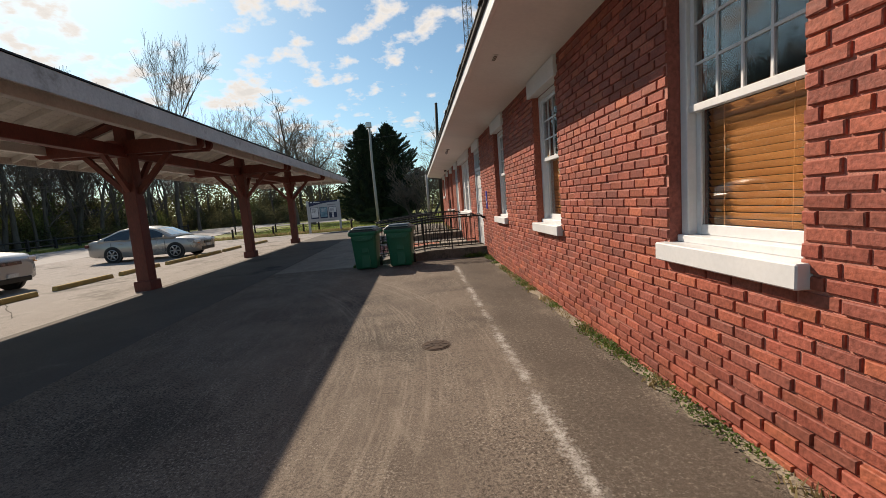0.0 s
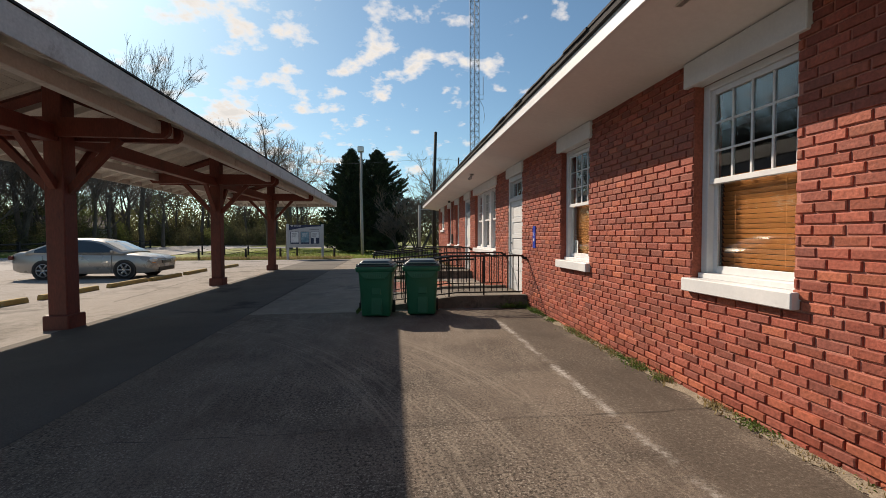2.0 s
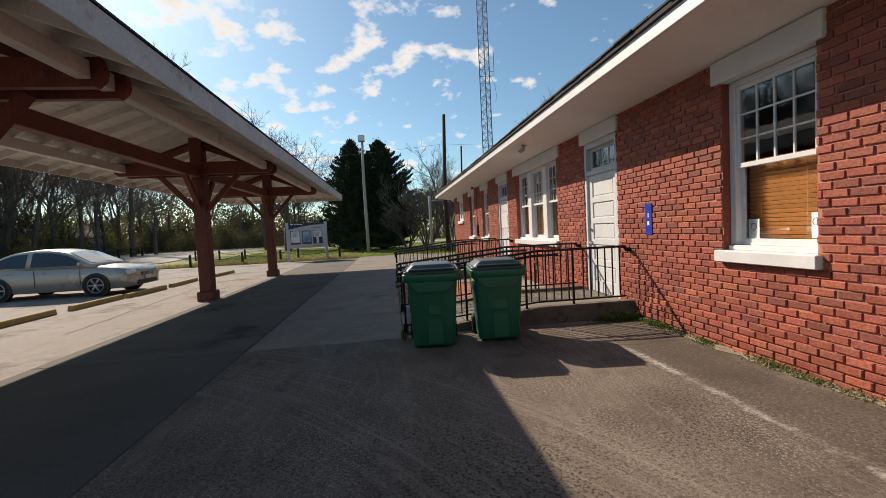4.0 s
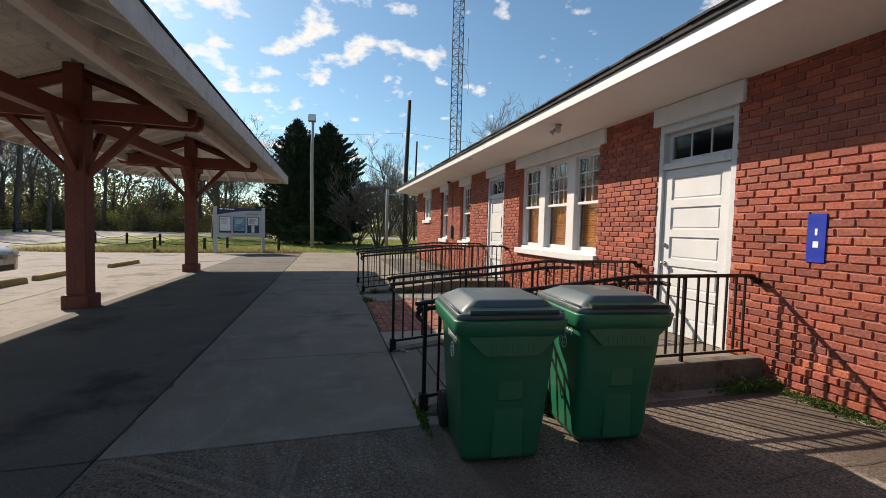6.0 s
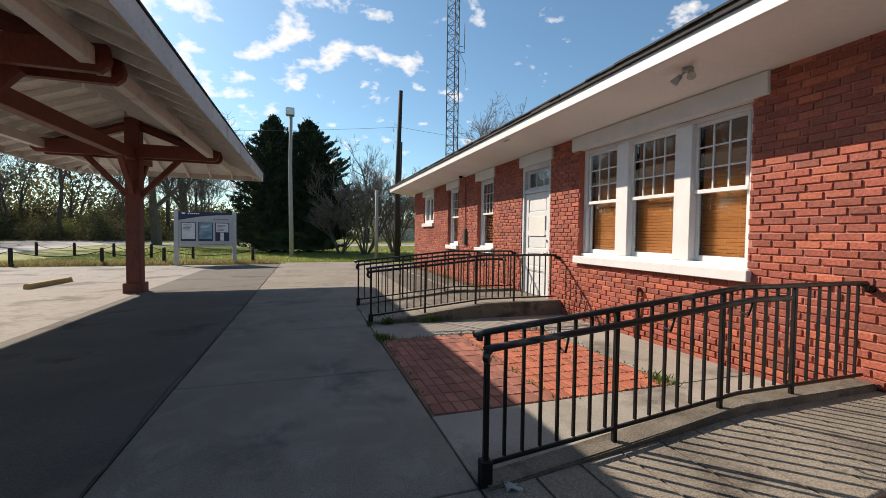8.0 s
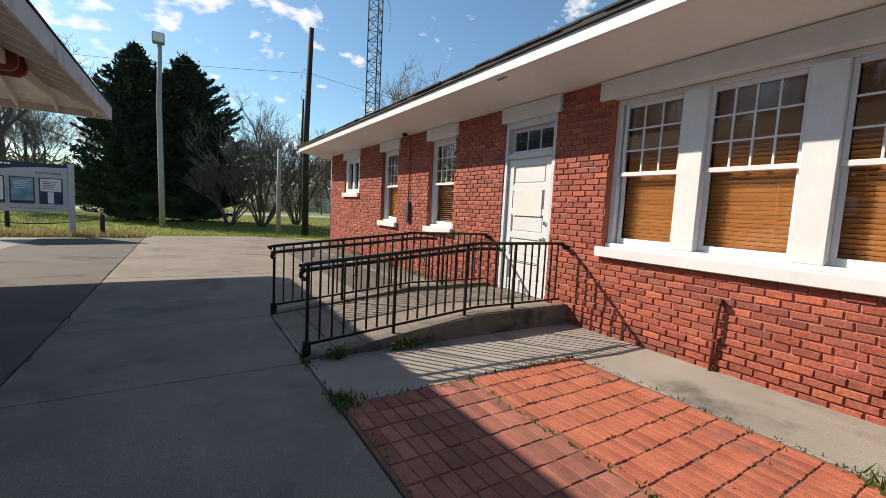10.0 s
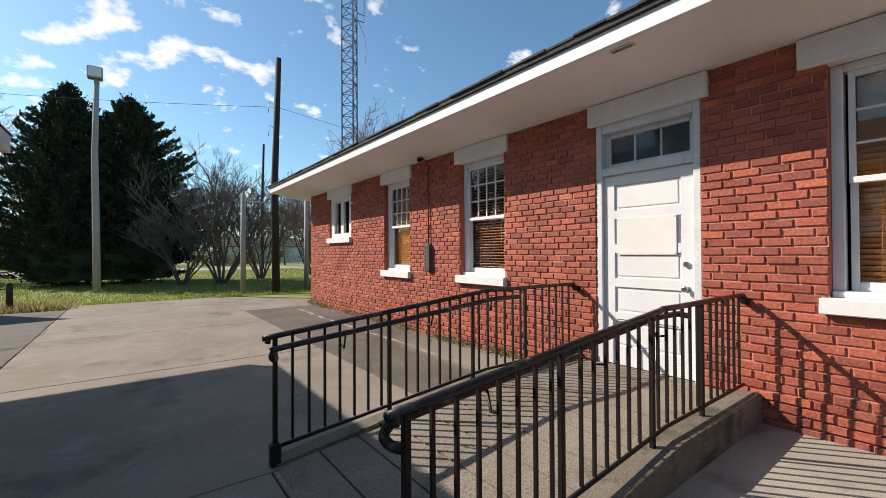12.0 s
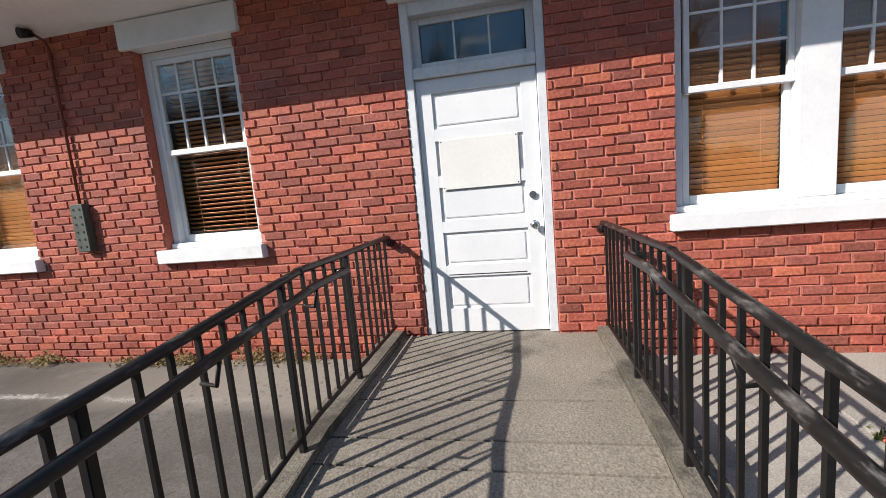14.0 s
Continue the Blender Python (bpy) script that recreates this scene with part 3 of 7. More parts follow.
def slab(name, x0, x1, y0, y1, top, mat, label, category, bevel=0.006, thick=0.12):
    bm = bmesh.new()
    box(bm, x0, x1, y0, y1, top - thick, top, bevel=bevel)
    return solid(name, bm, mat, label, category, "structure")


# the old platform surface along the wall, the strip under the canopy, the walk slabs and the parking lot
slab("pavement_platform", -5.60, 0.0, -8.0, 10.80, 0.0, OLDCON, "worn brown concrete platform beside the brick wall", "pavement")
# outer edge follows the canopy's shadow; that shade is painted into both strips
slab("pavement_canopy", -8.16, -5.615, -8.0, 10.80, -0.006, ASPHALT, "patched asphalt strip with the canopy shade put into its dark colour", "pavement")
slab("pavement_canopy_far", -8.16, -5.615, 10.812, 30.6, -0.006, SHADESTRIP, "asphalt strip beside the walk slabs, deeper canopy shade put into its colour", "pavement")
for a, b in ((10.815, 12.69), (12.702, 14.85), (14.862, 17.03), (17.042, 18.80), (18.812, 22.2), (22.212, 25.4), (25.412, 28.6), (28.612, 31.6)):
    slab("pavement_walk", -5.60, -3.53 if a < 18.0 else -1.95, a, b, 0.0, SLABCON, "grey concrete walk slab with a dark joint", "pavement")
# aprons and wall strip take the lighter copy with sunlight in its colour
slab("pavement_between", -3.515, 0.0, 10.815, 13.66, 0.0, SUNAPRONCON, "grey concrete apron round the first ramp", "pavement")
slab("pavement_wall_strip", -1.02, 0.0, 13.67, 16.10, 0.0, SUNAPRONCON, "concrete strip along the wall foot, sunlight put into its pale colour", "pavement")
slab("pavement_ramp_apron", -3.515, 0.0, 16.11, 18.80, 0.0, SUNAPRONCON, "concrete apron round the second ramp", "pavement")
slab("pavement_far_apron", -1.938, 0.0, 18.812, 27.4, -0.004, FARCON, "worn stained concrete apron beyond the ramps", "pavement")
bm = bmesh.new()
extrude_profile(bm, [(-1.938, 27.41), (0.0, 27.41), (0.0, 28.06), (0.7, 28.6), (0.25, 29.3), (-1.938, 31.4)], "z", -0.12, 0.0)
solid("pavement_end_slab", bm, SLABCON, "pale concrete slab at the building's end", "pavement", "structure")
slab("parking_lot", -20.5, -8.172, -20.0, 30.6, -0.016, LOT, "sunlit cracked parking lot of worn pale concrete", "parking lot")
slab("road", -30.0, -20.51, -60.0, 12.0, -0.024, ROAD, "pale road beyond the parking lot", "road")
bm = bmesh.new()
extrude_profile(bm, [(-20.52, 12.0), (-30.0, 12.0), (-41.0, 95.0), (-28.0, 95.0), (-20.52, 33.0)], "z", -0.15, -0.026)
solid("road_far", bm, ROAD, "pale side road running past the woods", "road", "structure")
slab("road_crossing", -60.0, 160.0, 60.0, 67.0, -0.03, ROAD, "distant crossing road behind the trees", "road")

# cracks and the faded stripe
def ragged_strip(bm, pts, half, seed, z):
    rnd = random.Random(seed)
    left, right = [], []
    for i, p in enumerate(pts):
        p = Vector(p)
        d = (Vector(pts[min(i + 1, len(pts) - 1)]) - Vector(pts[max(i - 1, 0)])).normalized()
        s = Vector((-d.y, d.x, 0))
        w = half * rnd.uniform(0.35, 1.2)
        left.append(bm.verts.new((*(p + s * w).xy, z)))
        right.append(bm.verts.new((*(p - s * w).xy, z)))
    for i in range(len(pts) - 1):
        bm.faces.new((left[i], right[i], right[i + 1], left[i + 1]))


def cracks(name, runs, z, label):
    bm = bmesh.new()
    for s, (p, q, half) in enumerate(runs):
        rnd = random.Random(s + 20)
        n = max(6, int((Vector(q) - Vector(p)).length / 0.12))
        d = (Vector(q) - Vector(p))
        side = Vector((-d.y, d.x)).normalized()
        off, pts = 0.0, []
        for i in range(n + 1):
            off = 0.85 * off + rnd.gauss(0, 0.012)
            c = Vector(p) + d * i / n + side * off
            pts.append((c.x, c.y, z))
        ragged_strip(bm, pts, half, s, z + 0.0004 * s)
    return solid(name, bm, CRACK, label, "crack", "stuff")


cracks("platform_joint", [((-5.55, 3.95), (-1.1, 3.97), 0.002), ((-5.55, 5.72), (-0.05, 5.74), 0.004), ((-5.55, 9.7), (-0.05, 9.62), 0.003)], 0.0042, "dark ragged joints in the platform concrete")
cracks("lot_crack", [((-9.3, 13.0), (-9.9, 20.0), 0.012), ((-12.5, 18.9), (-9.3, 19.4), 0.012), ((-14, 23.5), (-8.5, 24.5), 0.015), ((-9.4, 8.0), (-12.0, 10.5), 0.012), ((-10.0, 25.0), (-9.4, 29.9), 0.014), ((-16.0, 20.5), (-11, 21.8), 0.012)], -0.0115, "dark weathered cracks in the parking lot")
cracks("walk_edge_crack", [((-5.608, 10.8), (-5.608, 30.4), 0.009), ((-7.2, 21.0), (-5.4, 20.2), 0.008), ((-8.8, 25.6), (-5.4, 25.9), 0.010)], 0.0042, "dark gap between walk slabs and asphalt")

bm = bmesh.new()
rnd = random.Random(8)
pts = [(-0.02, 0.2 + 0.12 * k, 0) for k in range(90)]
edge_x = [0.05 + 0.05 * abs(math.sin(0.9 * k)) + rnd.uniform(0, 0.05) for k in range(90)]
va = [bm.verts.new((-e, p[1], 0.005)) for p, e in zip(pts, edge_x)]
vb = [bm.verts.new((0.004, p[1], 0.022)) for p in pts]
for k in range(89):
    bm.faces.new((va[k], vb[k], vb[k + 1], va[k + 1]))
solid("wall_foot_soil", bm, SOIL, "ragged strip of sandy soil along the wall foot", "soil", "stuff")

# manhole cover
mh = thing("manhole_cover", "rusty round iron cover set in the platform", "manhole cover", (-1.70, 4.30, 0))
bm = bmesh.new()
tube(bm, [(0, 0, -0.03), (0, 0, 0.006)], 0.155, 28)
tube(bm, [(0, 0, 0.006), (0, 0, 0.012)], 0.135, 24)
for k in range(8):
    a = k * math.pi / 4
    box(bm, 0.03, 0.12, -0.008, 0.008, 0.012, 0.016, turn=Matrix.Rotation(a, 4, "Z"))
part("lid", bm, RUST, mh, "rust-brown iron lid with raised ribs")

# ---- station building ----
WALL_TOP, Y0, Y1 = 3.22, -6.0, 28.05
SILL_B, SILL_T, LINT_B, LINT_T = 0.97, 1.095, 2.895, 3.132
DOOR_B, DOOR_T = 0.20, 2.31
WINDOWS = [(-1.45, -0.35), (1.82, 2.945), (5.09, 6.195), (8.20, 9.305), (20.06, 21.155), (22.58, 23.665)]
OPENINGS = []
for a, b in WINDOWS:
    OPENINGS.append((a + 0.045, b - 0.045, SILL_B, LINT_T))
OPENINGS += [(11.37, 12.48, 0.10, LINT_T), (13.75, 16.65, SILL_B, LINT_T), (17.54, 18.64, 0.10, LINT_T), (25.27, 26.62, 1.72, LINT_T)]
OPENINGS.sort()

bm = bmesh.new()
y = Y0
for a, b, lo, hi in OPENINGS:
    box(bm, 0.0135, 0.30, y, a, -0.2, WALL_TOP)
    box(bm, 0.0135, 0.30, a, b, -0.2, lo)
    box(bm, 0.0135, 0.30, a, b, hi, WALL_TOP)
    y = b
box(bm, 0.0135, 0.30, y, Y1 - 0.008, -0.2, WALL_TOP)
wall_track = solid("wall_track_side", bm, MORTAR, "long red-painted brick wall with white-trimmed openings", "wall", "structure")
wall_track.data.materials.append(BRICK_REST)
for f_ in wall_track.data.polygons:
    f_.material_index = 1 if abs(f_.normal.y) > 0.9 else 0
for nm, spec in (("wall_end_far", (0.301, 8.0, Y1 - 0.30, Y1, -0.2, WALL_TOP)), ("wall_end_near", (0.301, 8.0, Y0, Y0 + 0.30, -0.2, WALL_TOP)), ("wall_street_side", (8.0, 8.3, Y0, Y1, -0.2, WALL_TOP))):
    solid(nm, boxes(spec), MORTAR, "red-painted brick wall of the station", "wall", "structure")
# unseen room surfaces, painted near-black for the lack of light behind the glass
solid("floor_inside", boxes((0.301, 7.99, Y0 + 0.31, Y1 - 0.31, -0.2, 0.18)), UNLITDARK, "floor inside the station, unlit gloom put into its colour", "floor", "structure")
solid("ceiling_inside", boxes((0.301, 7.99, Y0 + 0.31, Y1 - 0.31, 3.10, 3.2)), UNLITDARK, "ceiling inside the station, unlit gloom put into its colour", "ceiling", "structure")
solid("wall_inside", boxes((2.2, 2.3, Y0 + 0.31, Y1 - 0.31, 0.18, 3.10)), UNLITDARK, "added inner wall of the station, unlit gloom put into its colour", "wall", "structure")

# eaves, soffit, fascia and hipped roof
EX, EZ = -0.90, 3.30
bm = bmesh.new()
extrude_profile(bm, [(-0.001, 3.135), (EX + 0.02, EZ - 0.02), (EX + 0.02, EZ + 0.01), (-0.001, 3.165)], "y", Y0 - 0.9, Y1 + 0.93)
box(bm, 0.0, 8.3, Y1 + 0.002, Y1 + 0.93, 3.14, 3.165)
solid("ceiling_soffit", bm, SOFFIT, "off-white painted soffit under the wide eaves", "soffit", "structure")
bm = bmesh.new()
box(bm, EX - 0.025, EX + 0.018, Y0 - 0.9, Y1 + 0.95, EZ - 0.03, EZ + 0.115, bevel=0.004)
box(bm, EX + 0.02, 9.2, Y1 + 0.932, Y1 + 0.955, EZ - 0.03, EZ + 0.115, bevel=0.004)
solid("trim_fascia", bm, WHITE, "white painted fascia board along the eaves", "fascia", "structure")
roof = thing("station_roof", "low hipped roof with dark shingle edge", "roof", (0, 0, 0), kind="structure")
bm = bmesh.new()
RX0, RX1, RY0, RY1, RZ, RH = EX - 0.06, 9.3, Y0 - 1, Y1 + 0.99, EZ + 0.117, 1.05
low = [bm.verts.new(p) for p in ((RX0, RY0, RZ), (RX1, RY0, RZ), (RX1, RY1, RZ), (RX0, RY1, RZ))]
edge = [bm.verts.new((v.co.x, v.co.y, RZ + 0.05)) for v in low]
mid = (RX0 + RX1) / 2
r0, r1 = bm.verts.new((mid, RY0 + 5.1, RZ + RH)), bm.verts.new((mid, RY1 - 5.1, RZ + RH))
bm.faces.new(low[::-1])
for k in range(4):
    bm.faces.new((low[k], low[(k + 1) % 4], edge[(k + 1) % 4], edge[k]))
bm.faces.new((edge[0], edge[1], r0))
bm.faces.new((edge[1], edge[2], r1, r0))
bm.faces.new((edge[2], edge[3], r1))
bm.faces.new((edge[3], edge[0], r0, r1))
part("shingle_field", bm, SHINGLE, roof)
# uneven shingle butts along the eave
rnd = random.Random(5)
bm = bmesh.new()
y = 0.0
while y < Y1 + 0.9:
    w = rnd.uniform(0.26, 0.34)
    z = RZ + rnd.uniform(0.0, 0.012)
    box(bm, RX0 - rnd.uniform(0.01, 0.03), RX0 + 0.25, y, y + w - 0.006, z + 0.045, z + 0.062 + rnd.uniform(0, 0.01))
    y += w
part("eave_shingles", bm, SHINGLE, roof, kind="stuff")


def window_unit(y0, y1, cols, split, group="", blind=True, dark=False, full=True, wide=0.09):
    """A sash window in the opening y0..y1: lintel, sill, casing, two sashes, muntins, panes, blind."""
    w = thing("window_1", "white-framed sash window with a small-paned upper sash and wooden blind", "window", (0.045, y0, 0), group, "structure")
    L = y1 - y0
    part("lintel", boxes((-0.09, 0.055, -wide, L + wide, LINT_B, LINT_T), bevel=0.008), WHITE, w)
    part("sill", boxes((-0.115, 0.10, -0.05, L + 0.05, SILL_B, SILL_T), bevel=0.008), WHITE, w)
    part("inner_sill", boxes((0.02, 0.14, 0.005, L - 0.005, SILL_T, SILL_T + 0.05), bevel=0.005), WHITE, w)
    z0, z1 = SILL_T + 0.05, LINT_B
    fr = bmesh.new()
    box(fr, 0.055, 0.17, 0.002, 0.075, z0, z1, bevel=0.004)
    box(fr, 0.055, 0.17, L - 0.075, L - 0.002, z0, z1, bevel=0.004)
    box(fr, 0.055, 0.17, 0.0755, L - 0.0755, z1 - 0.06, z1, bevel=0.004)
    part("window_frame", fr, WHITE, w)
    bays = split(L)
    for k, (a, b, c) in enumerate(bays):
        if k:
            part("mullion", boxes((0.02, 0.17, bays[k - 1][1] + 0.002, a - 0.002, SILL_T + 0.051, z1 - 0.0605), bevel=0.006), WHITE, w)
        zm = z0 + (z1 - 0.06 - z0) * 0.50
        # lower sash, set back
        s = bmesh.new()
        for q in ((0.118, 0.15, a, a + 0.045, z0 + 0.001, zm), (0.118, 0.15, b - 0.045, b, z0 + 0.001, zm), (0.118, 0.15, a + 0.046, b - 0.046, z0 + 0.001, z0 + 0.07)):
            box(s, *q, bevel=0.003)
        low_sash = part("lower_sash", s, WHITE, w)
        s = bmesh.new()
        zt = z1 - 0.0605
        for q in ((0.08, 0.113, a, a + 0.04, zm, zt), (0.08, 0.113, b - 0.04, b, zm, zt), (0.08, 0.113, a + 0.041, b - 0.041, zt - 0.05, zt)):
            box(s, *q, bevel=0.003)
        up = part("upper_sash", s, WHITE, w)
        part("meeting_rail", boxes((0.068, 0.117, a + 0.0005, b - 0.0005, zm - 0.02, zm + 0.03), bevel=0.004), WHITE, w)
        ya, yb, za, zb = a + 0.041, b - 0.041, zm + 0.031, zt - 0.051
        for i in range(1, c):
            yy = ya + (yb - ya) * i / c
            part("muntin", boxes((0.085, 0.108, yy - 0.009, yy + 0.009, za, zb)), WHITE, up)
        for j in range(1, 3):
            zz = za + (zb - za) * j / 3
            part("muntin", boxes((0.087, 0.106, ya, yb, zz - 0.009, zz + 0.009)), WHITE, up)
        for i in range(c):
            for j in range(3):
                p0, p1 = ya + (yb - ya) * i / c, ya + (yb - ya) * (i + 1) / c
                q0, q1 = za + (zb - za) * j / 3, za + (zb - za) * (j + 1) / 3
                g = part("pane", boxes((0.095, 0.099, p0 + 0.0095, p1 - 0.0095, q0 + 0.0095, q1 - 0.0095)), GLASS, up)
                g.visible_shadow = False
        g = part("pane", boxes((0.132, 0.136, a + 0.046, b - 0.046, z0 + 0.071, zm - 0.021)), GLASS, low_sash)
        g.visible_shadow = False
        if blind:
            bl = thing("window_blind", "slatted orange-brown wooden blind behind the glass", "blind", (0.245, y0 + (a + b) / 2, 0), "window blinds")
            half = (b - a) / 2 - 0.03
            me = mesh_of("slat", boxes((-0.021, 0.021, -half, half, -0.0013, 0.0013)), BLIND)
            ztop = zt if full else zm + 0.06
            z = z0 + 0.045
            while z < ztop - 0.05:
                o = part("slat", me, BLIND, bl)
                o.matrix_basis = pose(0, 0, z, 0, 62 if not dark else 20, 0)
                z += 0.043
            part("head_rail", boxes((-0.025, 0.025, -half, half, ztop - 0.05, ztop - 0.005)), BLIND, bl)
            part("bottom_rail", boxes((-0.02, 0.02, -half, half, z0 + 0.006, z0 + 0.026)), BLIND, bl)
            for yy in (-half * 0.6, half * 0.6):
                part("cord", boxes((-0.028, -0.026, yy - 0.0015, yy + 0.0015, z0 + 0.03, ztop - 0.05)), BLIND, bl)
    return w


one = lambda c: (lambda L: [(0.0755, L - 0.0755, c)])
for k, (a, b) in enumerate(WINDOWS):
    window_unit(a + 0.045, b - 0.045, 4, one(4), "sash windows", dark=(k == 4), full=(k in (4, 5)))
window_unit(13.75, 16.65, 4, lambda L: [(0.10, 0.77, 3), (1.02, 1.83, 4), (2.08, L - 0.10, 3)], "sash windows", wide=0.17)

# papers standing inside the window beside the first door
for yy, zz, w in ((9.06, 1.29, 0.13), (8.41, 1.33, 0.09)):
    pp = thing("paper_notice", "white paper notice standing inside the window glass", "notice", (0.195, yy, zz), "window notices")
    part("sheet", boxes((0, 0.002, -w / 2, w / 2, -0.10, 0.13)), LETTER, pp)
    bm = bmesh.new()
    ring_pts = [(-0.0015, 0.035 * math.cos(k * 0.5236), 0.05 + 0.035 * math.sin(k * 0.5236)) for k in range(13)]
    tube(bm, ring_pts, 0.004, 4, cap=False)
    part("round_mark", bm, GREYLETTER, pp)

# small high window at the far end
sw = thing("window_2", "small high white-framed window with two panes", "window", (0, 25.27, 0), kind="structure")
L = 1.35
part("lintel", boxes((-0.045, 0.10, -0.065, L + 0.065, LINT_B, LINT_T), bevel=0.008), WHITE, sw)
part("sill", boxes((-0.07, 0.14, -0.05, L + 0.05, 1.72, 1.85), bevel=0.008), WHITE, sw)
fr = bmesh.new()
for q in ((0.05, 0.17, 0.002, 0.22, 1.851, LINT_B), (0.05, 0.17, L - 0.22, L - 0.002, 1.851, LINT_B), (0.05, 0.17, 0.221, L - 0.221, LINT_B - 0.12, LINT_B), (0.05, 0.17, 0.221, L - 0.221, 1.851, 1.97), (0.07, 0.15, L / 2 - 0.09, L / 2 + 0.09, 1.971, LINT_B - 0.121)):
    box(fr, *q, bevel=0.004)
part("window_frame", fr, WHITE, sw)
for a, b in ((0.221, L / 2 - 0.091), (L / 2 + 0.091, L - 0.221)):
    g = part("pane", boxes((0.10, 0.104, a, b, 1.971, LINT_B - 0.121)), GLASS, sw)
    g.visible_shadow = False


def door_unit(name, y0, y1, slab0, slab1, knob_high_y, notice, label):
    d = thing(name, label, "door", (0, 0, 0), kind="structure")
    part("lintel", boxes((-0.045, 0.10, y0 - 0.075, y1 + 0.075, LINT_B, LINT_T), bevel=0.008), WHITE, d)
    fr = bmesh.new()
    box(fr, 0.015, 0.17, y0 + 0.002, slab0 - 0.004, DOOR_B, LINT_B, bevel=0.004)
    box(fr, 0.015, 0.17, slab1 + 0.004, y1 - 0.002, DOOR_B, LINT_B, bevel=0.004)
    box(fr, 0.02, 0.17, slab0 - 0.0035, slab1 + 0.0035, LINT_B - 0.10, LINT_B, bevel=0.004)
    part("door_frame", fr, FRAMEGREY, d, "weathered grey painted door frame")
    part("transom_bar", boxes((0.018, 0.17, slab0 - 0.0035, slab1 + 0.0035, DOOR_T + 0.006, DOOR_T + 0.09), bevel=0.006), FRAMEGREY, d)
    part("threshold", boxes((-0.01, 0.19, y0 + 0.002, y1 - 0.002, 0.10, DOOR_B - 0.002), bevel=0.006), RAMPCON, d)
    tr = bmesh.new()
    ta, tb, za, zb = slab0 - 0.003, slab1 + 0.003, DOOR_T + 0.091, LINT_B - 0.101
    for q in ((0.10, 0.14, ta, ta + 0.06, za, zb), (0.10, 0.14, tb - 0.06, tb, za, zb), (0.10, 0.14, ta + 0.061, tb - 0.061, za, za + 0.05), (0.10, 0.14, ta + 0.061, tb - 0.061, zb - 0.05, zb)):
        box(tr, *q, bevel=0.003)
    ts = part("transom_sash", tr, FRAMEGREY, d)
    for i in range(3):
        p0 = ta + 0.062 + (tb - ta - 0.124) * i / 3
        p1 = ta + 0.062 + (tb - ta - 0.124) * (i + 1) / 3
        if i:
            part("muntin", boxes((0.11, 0.13, p0 - 0.007, p0 + 0.007, za + 0.051, zb - 0.051)), FRAMEGREY, ts)
        g = part("pane", boxes((0.118, 0.122, p0 + 0.008, p1 - 0.008, za + 0.052, zb - 0.052)), GLASS, ts)
        g.visible_shadow = False
    # slab: stiles, rails and five recessed panels
    W = slab1 - slab0
    s = bmesh.new()
    st = 0.125
    rails = [DOOR_B + 0.008, DOOR_B + 0.21]
    n = 5
    span = DOOR_T - 0.11 - (DOOR_B + 0.21)
    ph = (span - 4 * 0.095) / n
    edges = []
    z = DOOR_B + 0.21
    for k in range(n):
        edges.append((z, z + ph))
        z += ph + 0.095
    box(s, 0.055, 0.10, slab0, slab0 + st, DOOR_B + 0.008, DOOR_T, bevel=0.002)
    box(s, 0.055, 0.10, slab1 - st, slab1, DOOR_B + 0.008, DOOR_T, bevel=0.002)
    prev = DOOR_B + 0.008
    for a, b in edges + [(DOOR_T, DOOR_T)]:
        box(s, 0.0552, 0.0998, slab0 + st - 0.001, slab1 - st + 0.001, prev, a)
        prev = b
    sl = part("door_slab", s, DOORPAINT, d, "white painted five-panel door leaf")
    for a, b in edges:
        pn = bmesh.new()
        c0, c1 = slab0 + st, slab1 - st
        box(pn, 0.074, 0.095, c0 + 0.0005, c1 - 0.0005, a + 0.0005, b - 0.0005)
        box(pn, 0.066, 0.074, c0 + 0.028, c1 - 0.028, a + 0.028, b - 0.028, bevel=0.006)
        part("panel", pn, DOORPAINT, sl)
    if notice:
        part("open_joint", boxes((0.0535, 0.0548, slab0 + st + 0.03, slab1 - st - 0.02, edges[0][1] + 0.012, edges[0][1] + 0.020)), UNLITDARK, sl, "dark open joint above the lowest panel")
    ky = slab1 - 0.075 if knob_high_y else slab0 + 0.075
    kb = bmesh.new()
    tube(kb, [(0.056, ky, 1.09), (0.048, ky, 1.09)], 0.034, 16)
    tube(kb, [(0.048, ky, 1.09), (0.012, ky, 1.09)], 0.012, 10)
    tube(kb, [(0.022, ky, 1.09), (0.012, ky, 1.09), (-0.012, ky, 1.09), (-0.02, ky, 1.09)], [0.018, 0.03, 0.03, 0.018], 16)
    part("knob", kb, CHROME, sl, "round worn chrome knob")
    kb = bmesh.new()
    tube(kb, [(0.056, ky, 1.33), (0.036, ky, 1.33)], 0.028, 16)
    part("deadbolt", kb, CHROME, sl, "chrome deadbolt cylinder")
    hy = slab0 - 0.002 if knob_high_y else slab1 + 0.002
    for z in (DOOR_B + 0.22, 1.24, DOOR_T - 0.22):
        hb = bmesh.new()
        tube(hb, [(0.05, hy, z - 0.05), (0.05, hy, z + 0.05)], 0.007, 8)
        part("hinge", hb, FRAMEGREY, d)
    if notice:
        nb = part("notice_board", boxes((0.046, 0.054, slab0 + 0.165, slab1 - 0.155, 1.425, 1.825), bevel=0.002), NOTICE, d, "blank off-white board screwed over a panel")
        for yy in (slab0 + 0.18, slab1 - 0.17):
            for zz in (1.44, 1.81):
                sb = bmesh.new()
                tube(sb, [(0.0465, yy, zz), (0.0435, yy, zz)], 0.005, 8)
                part("screw", sb, CHROME, nb)
    return d


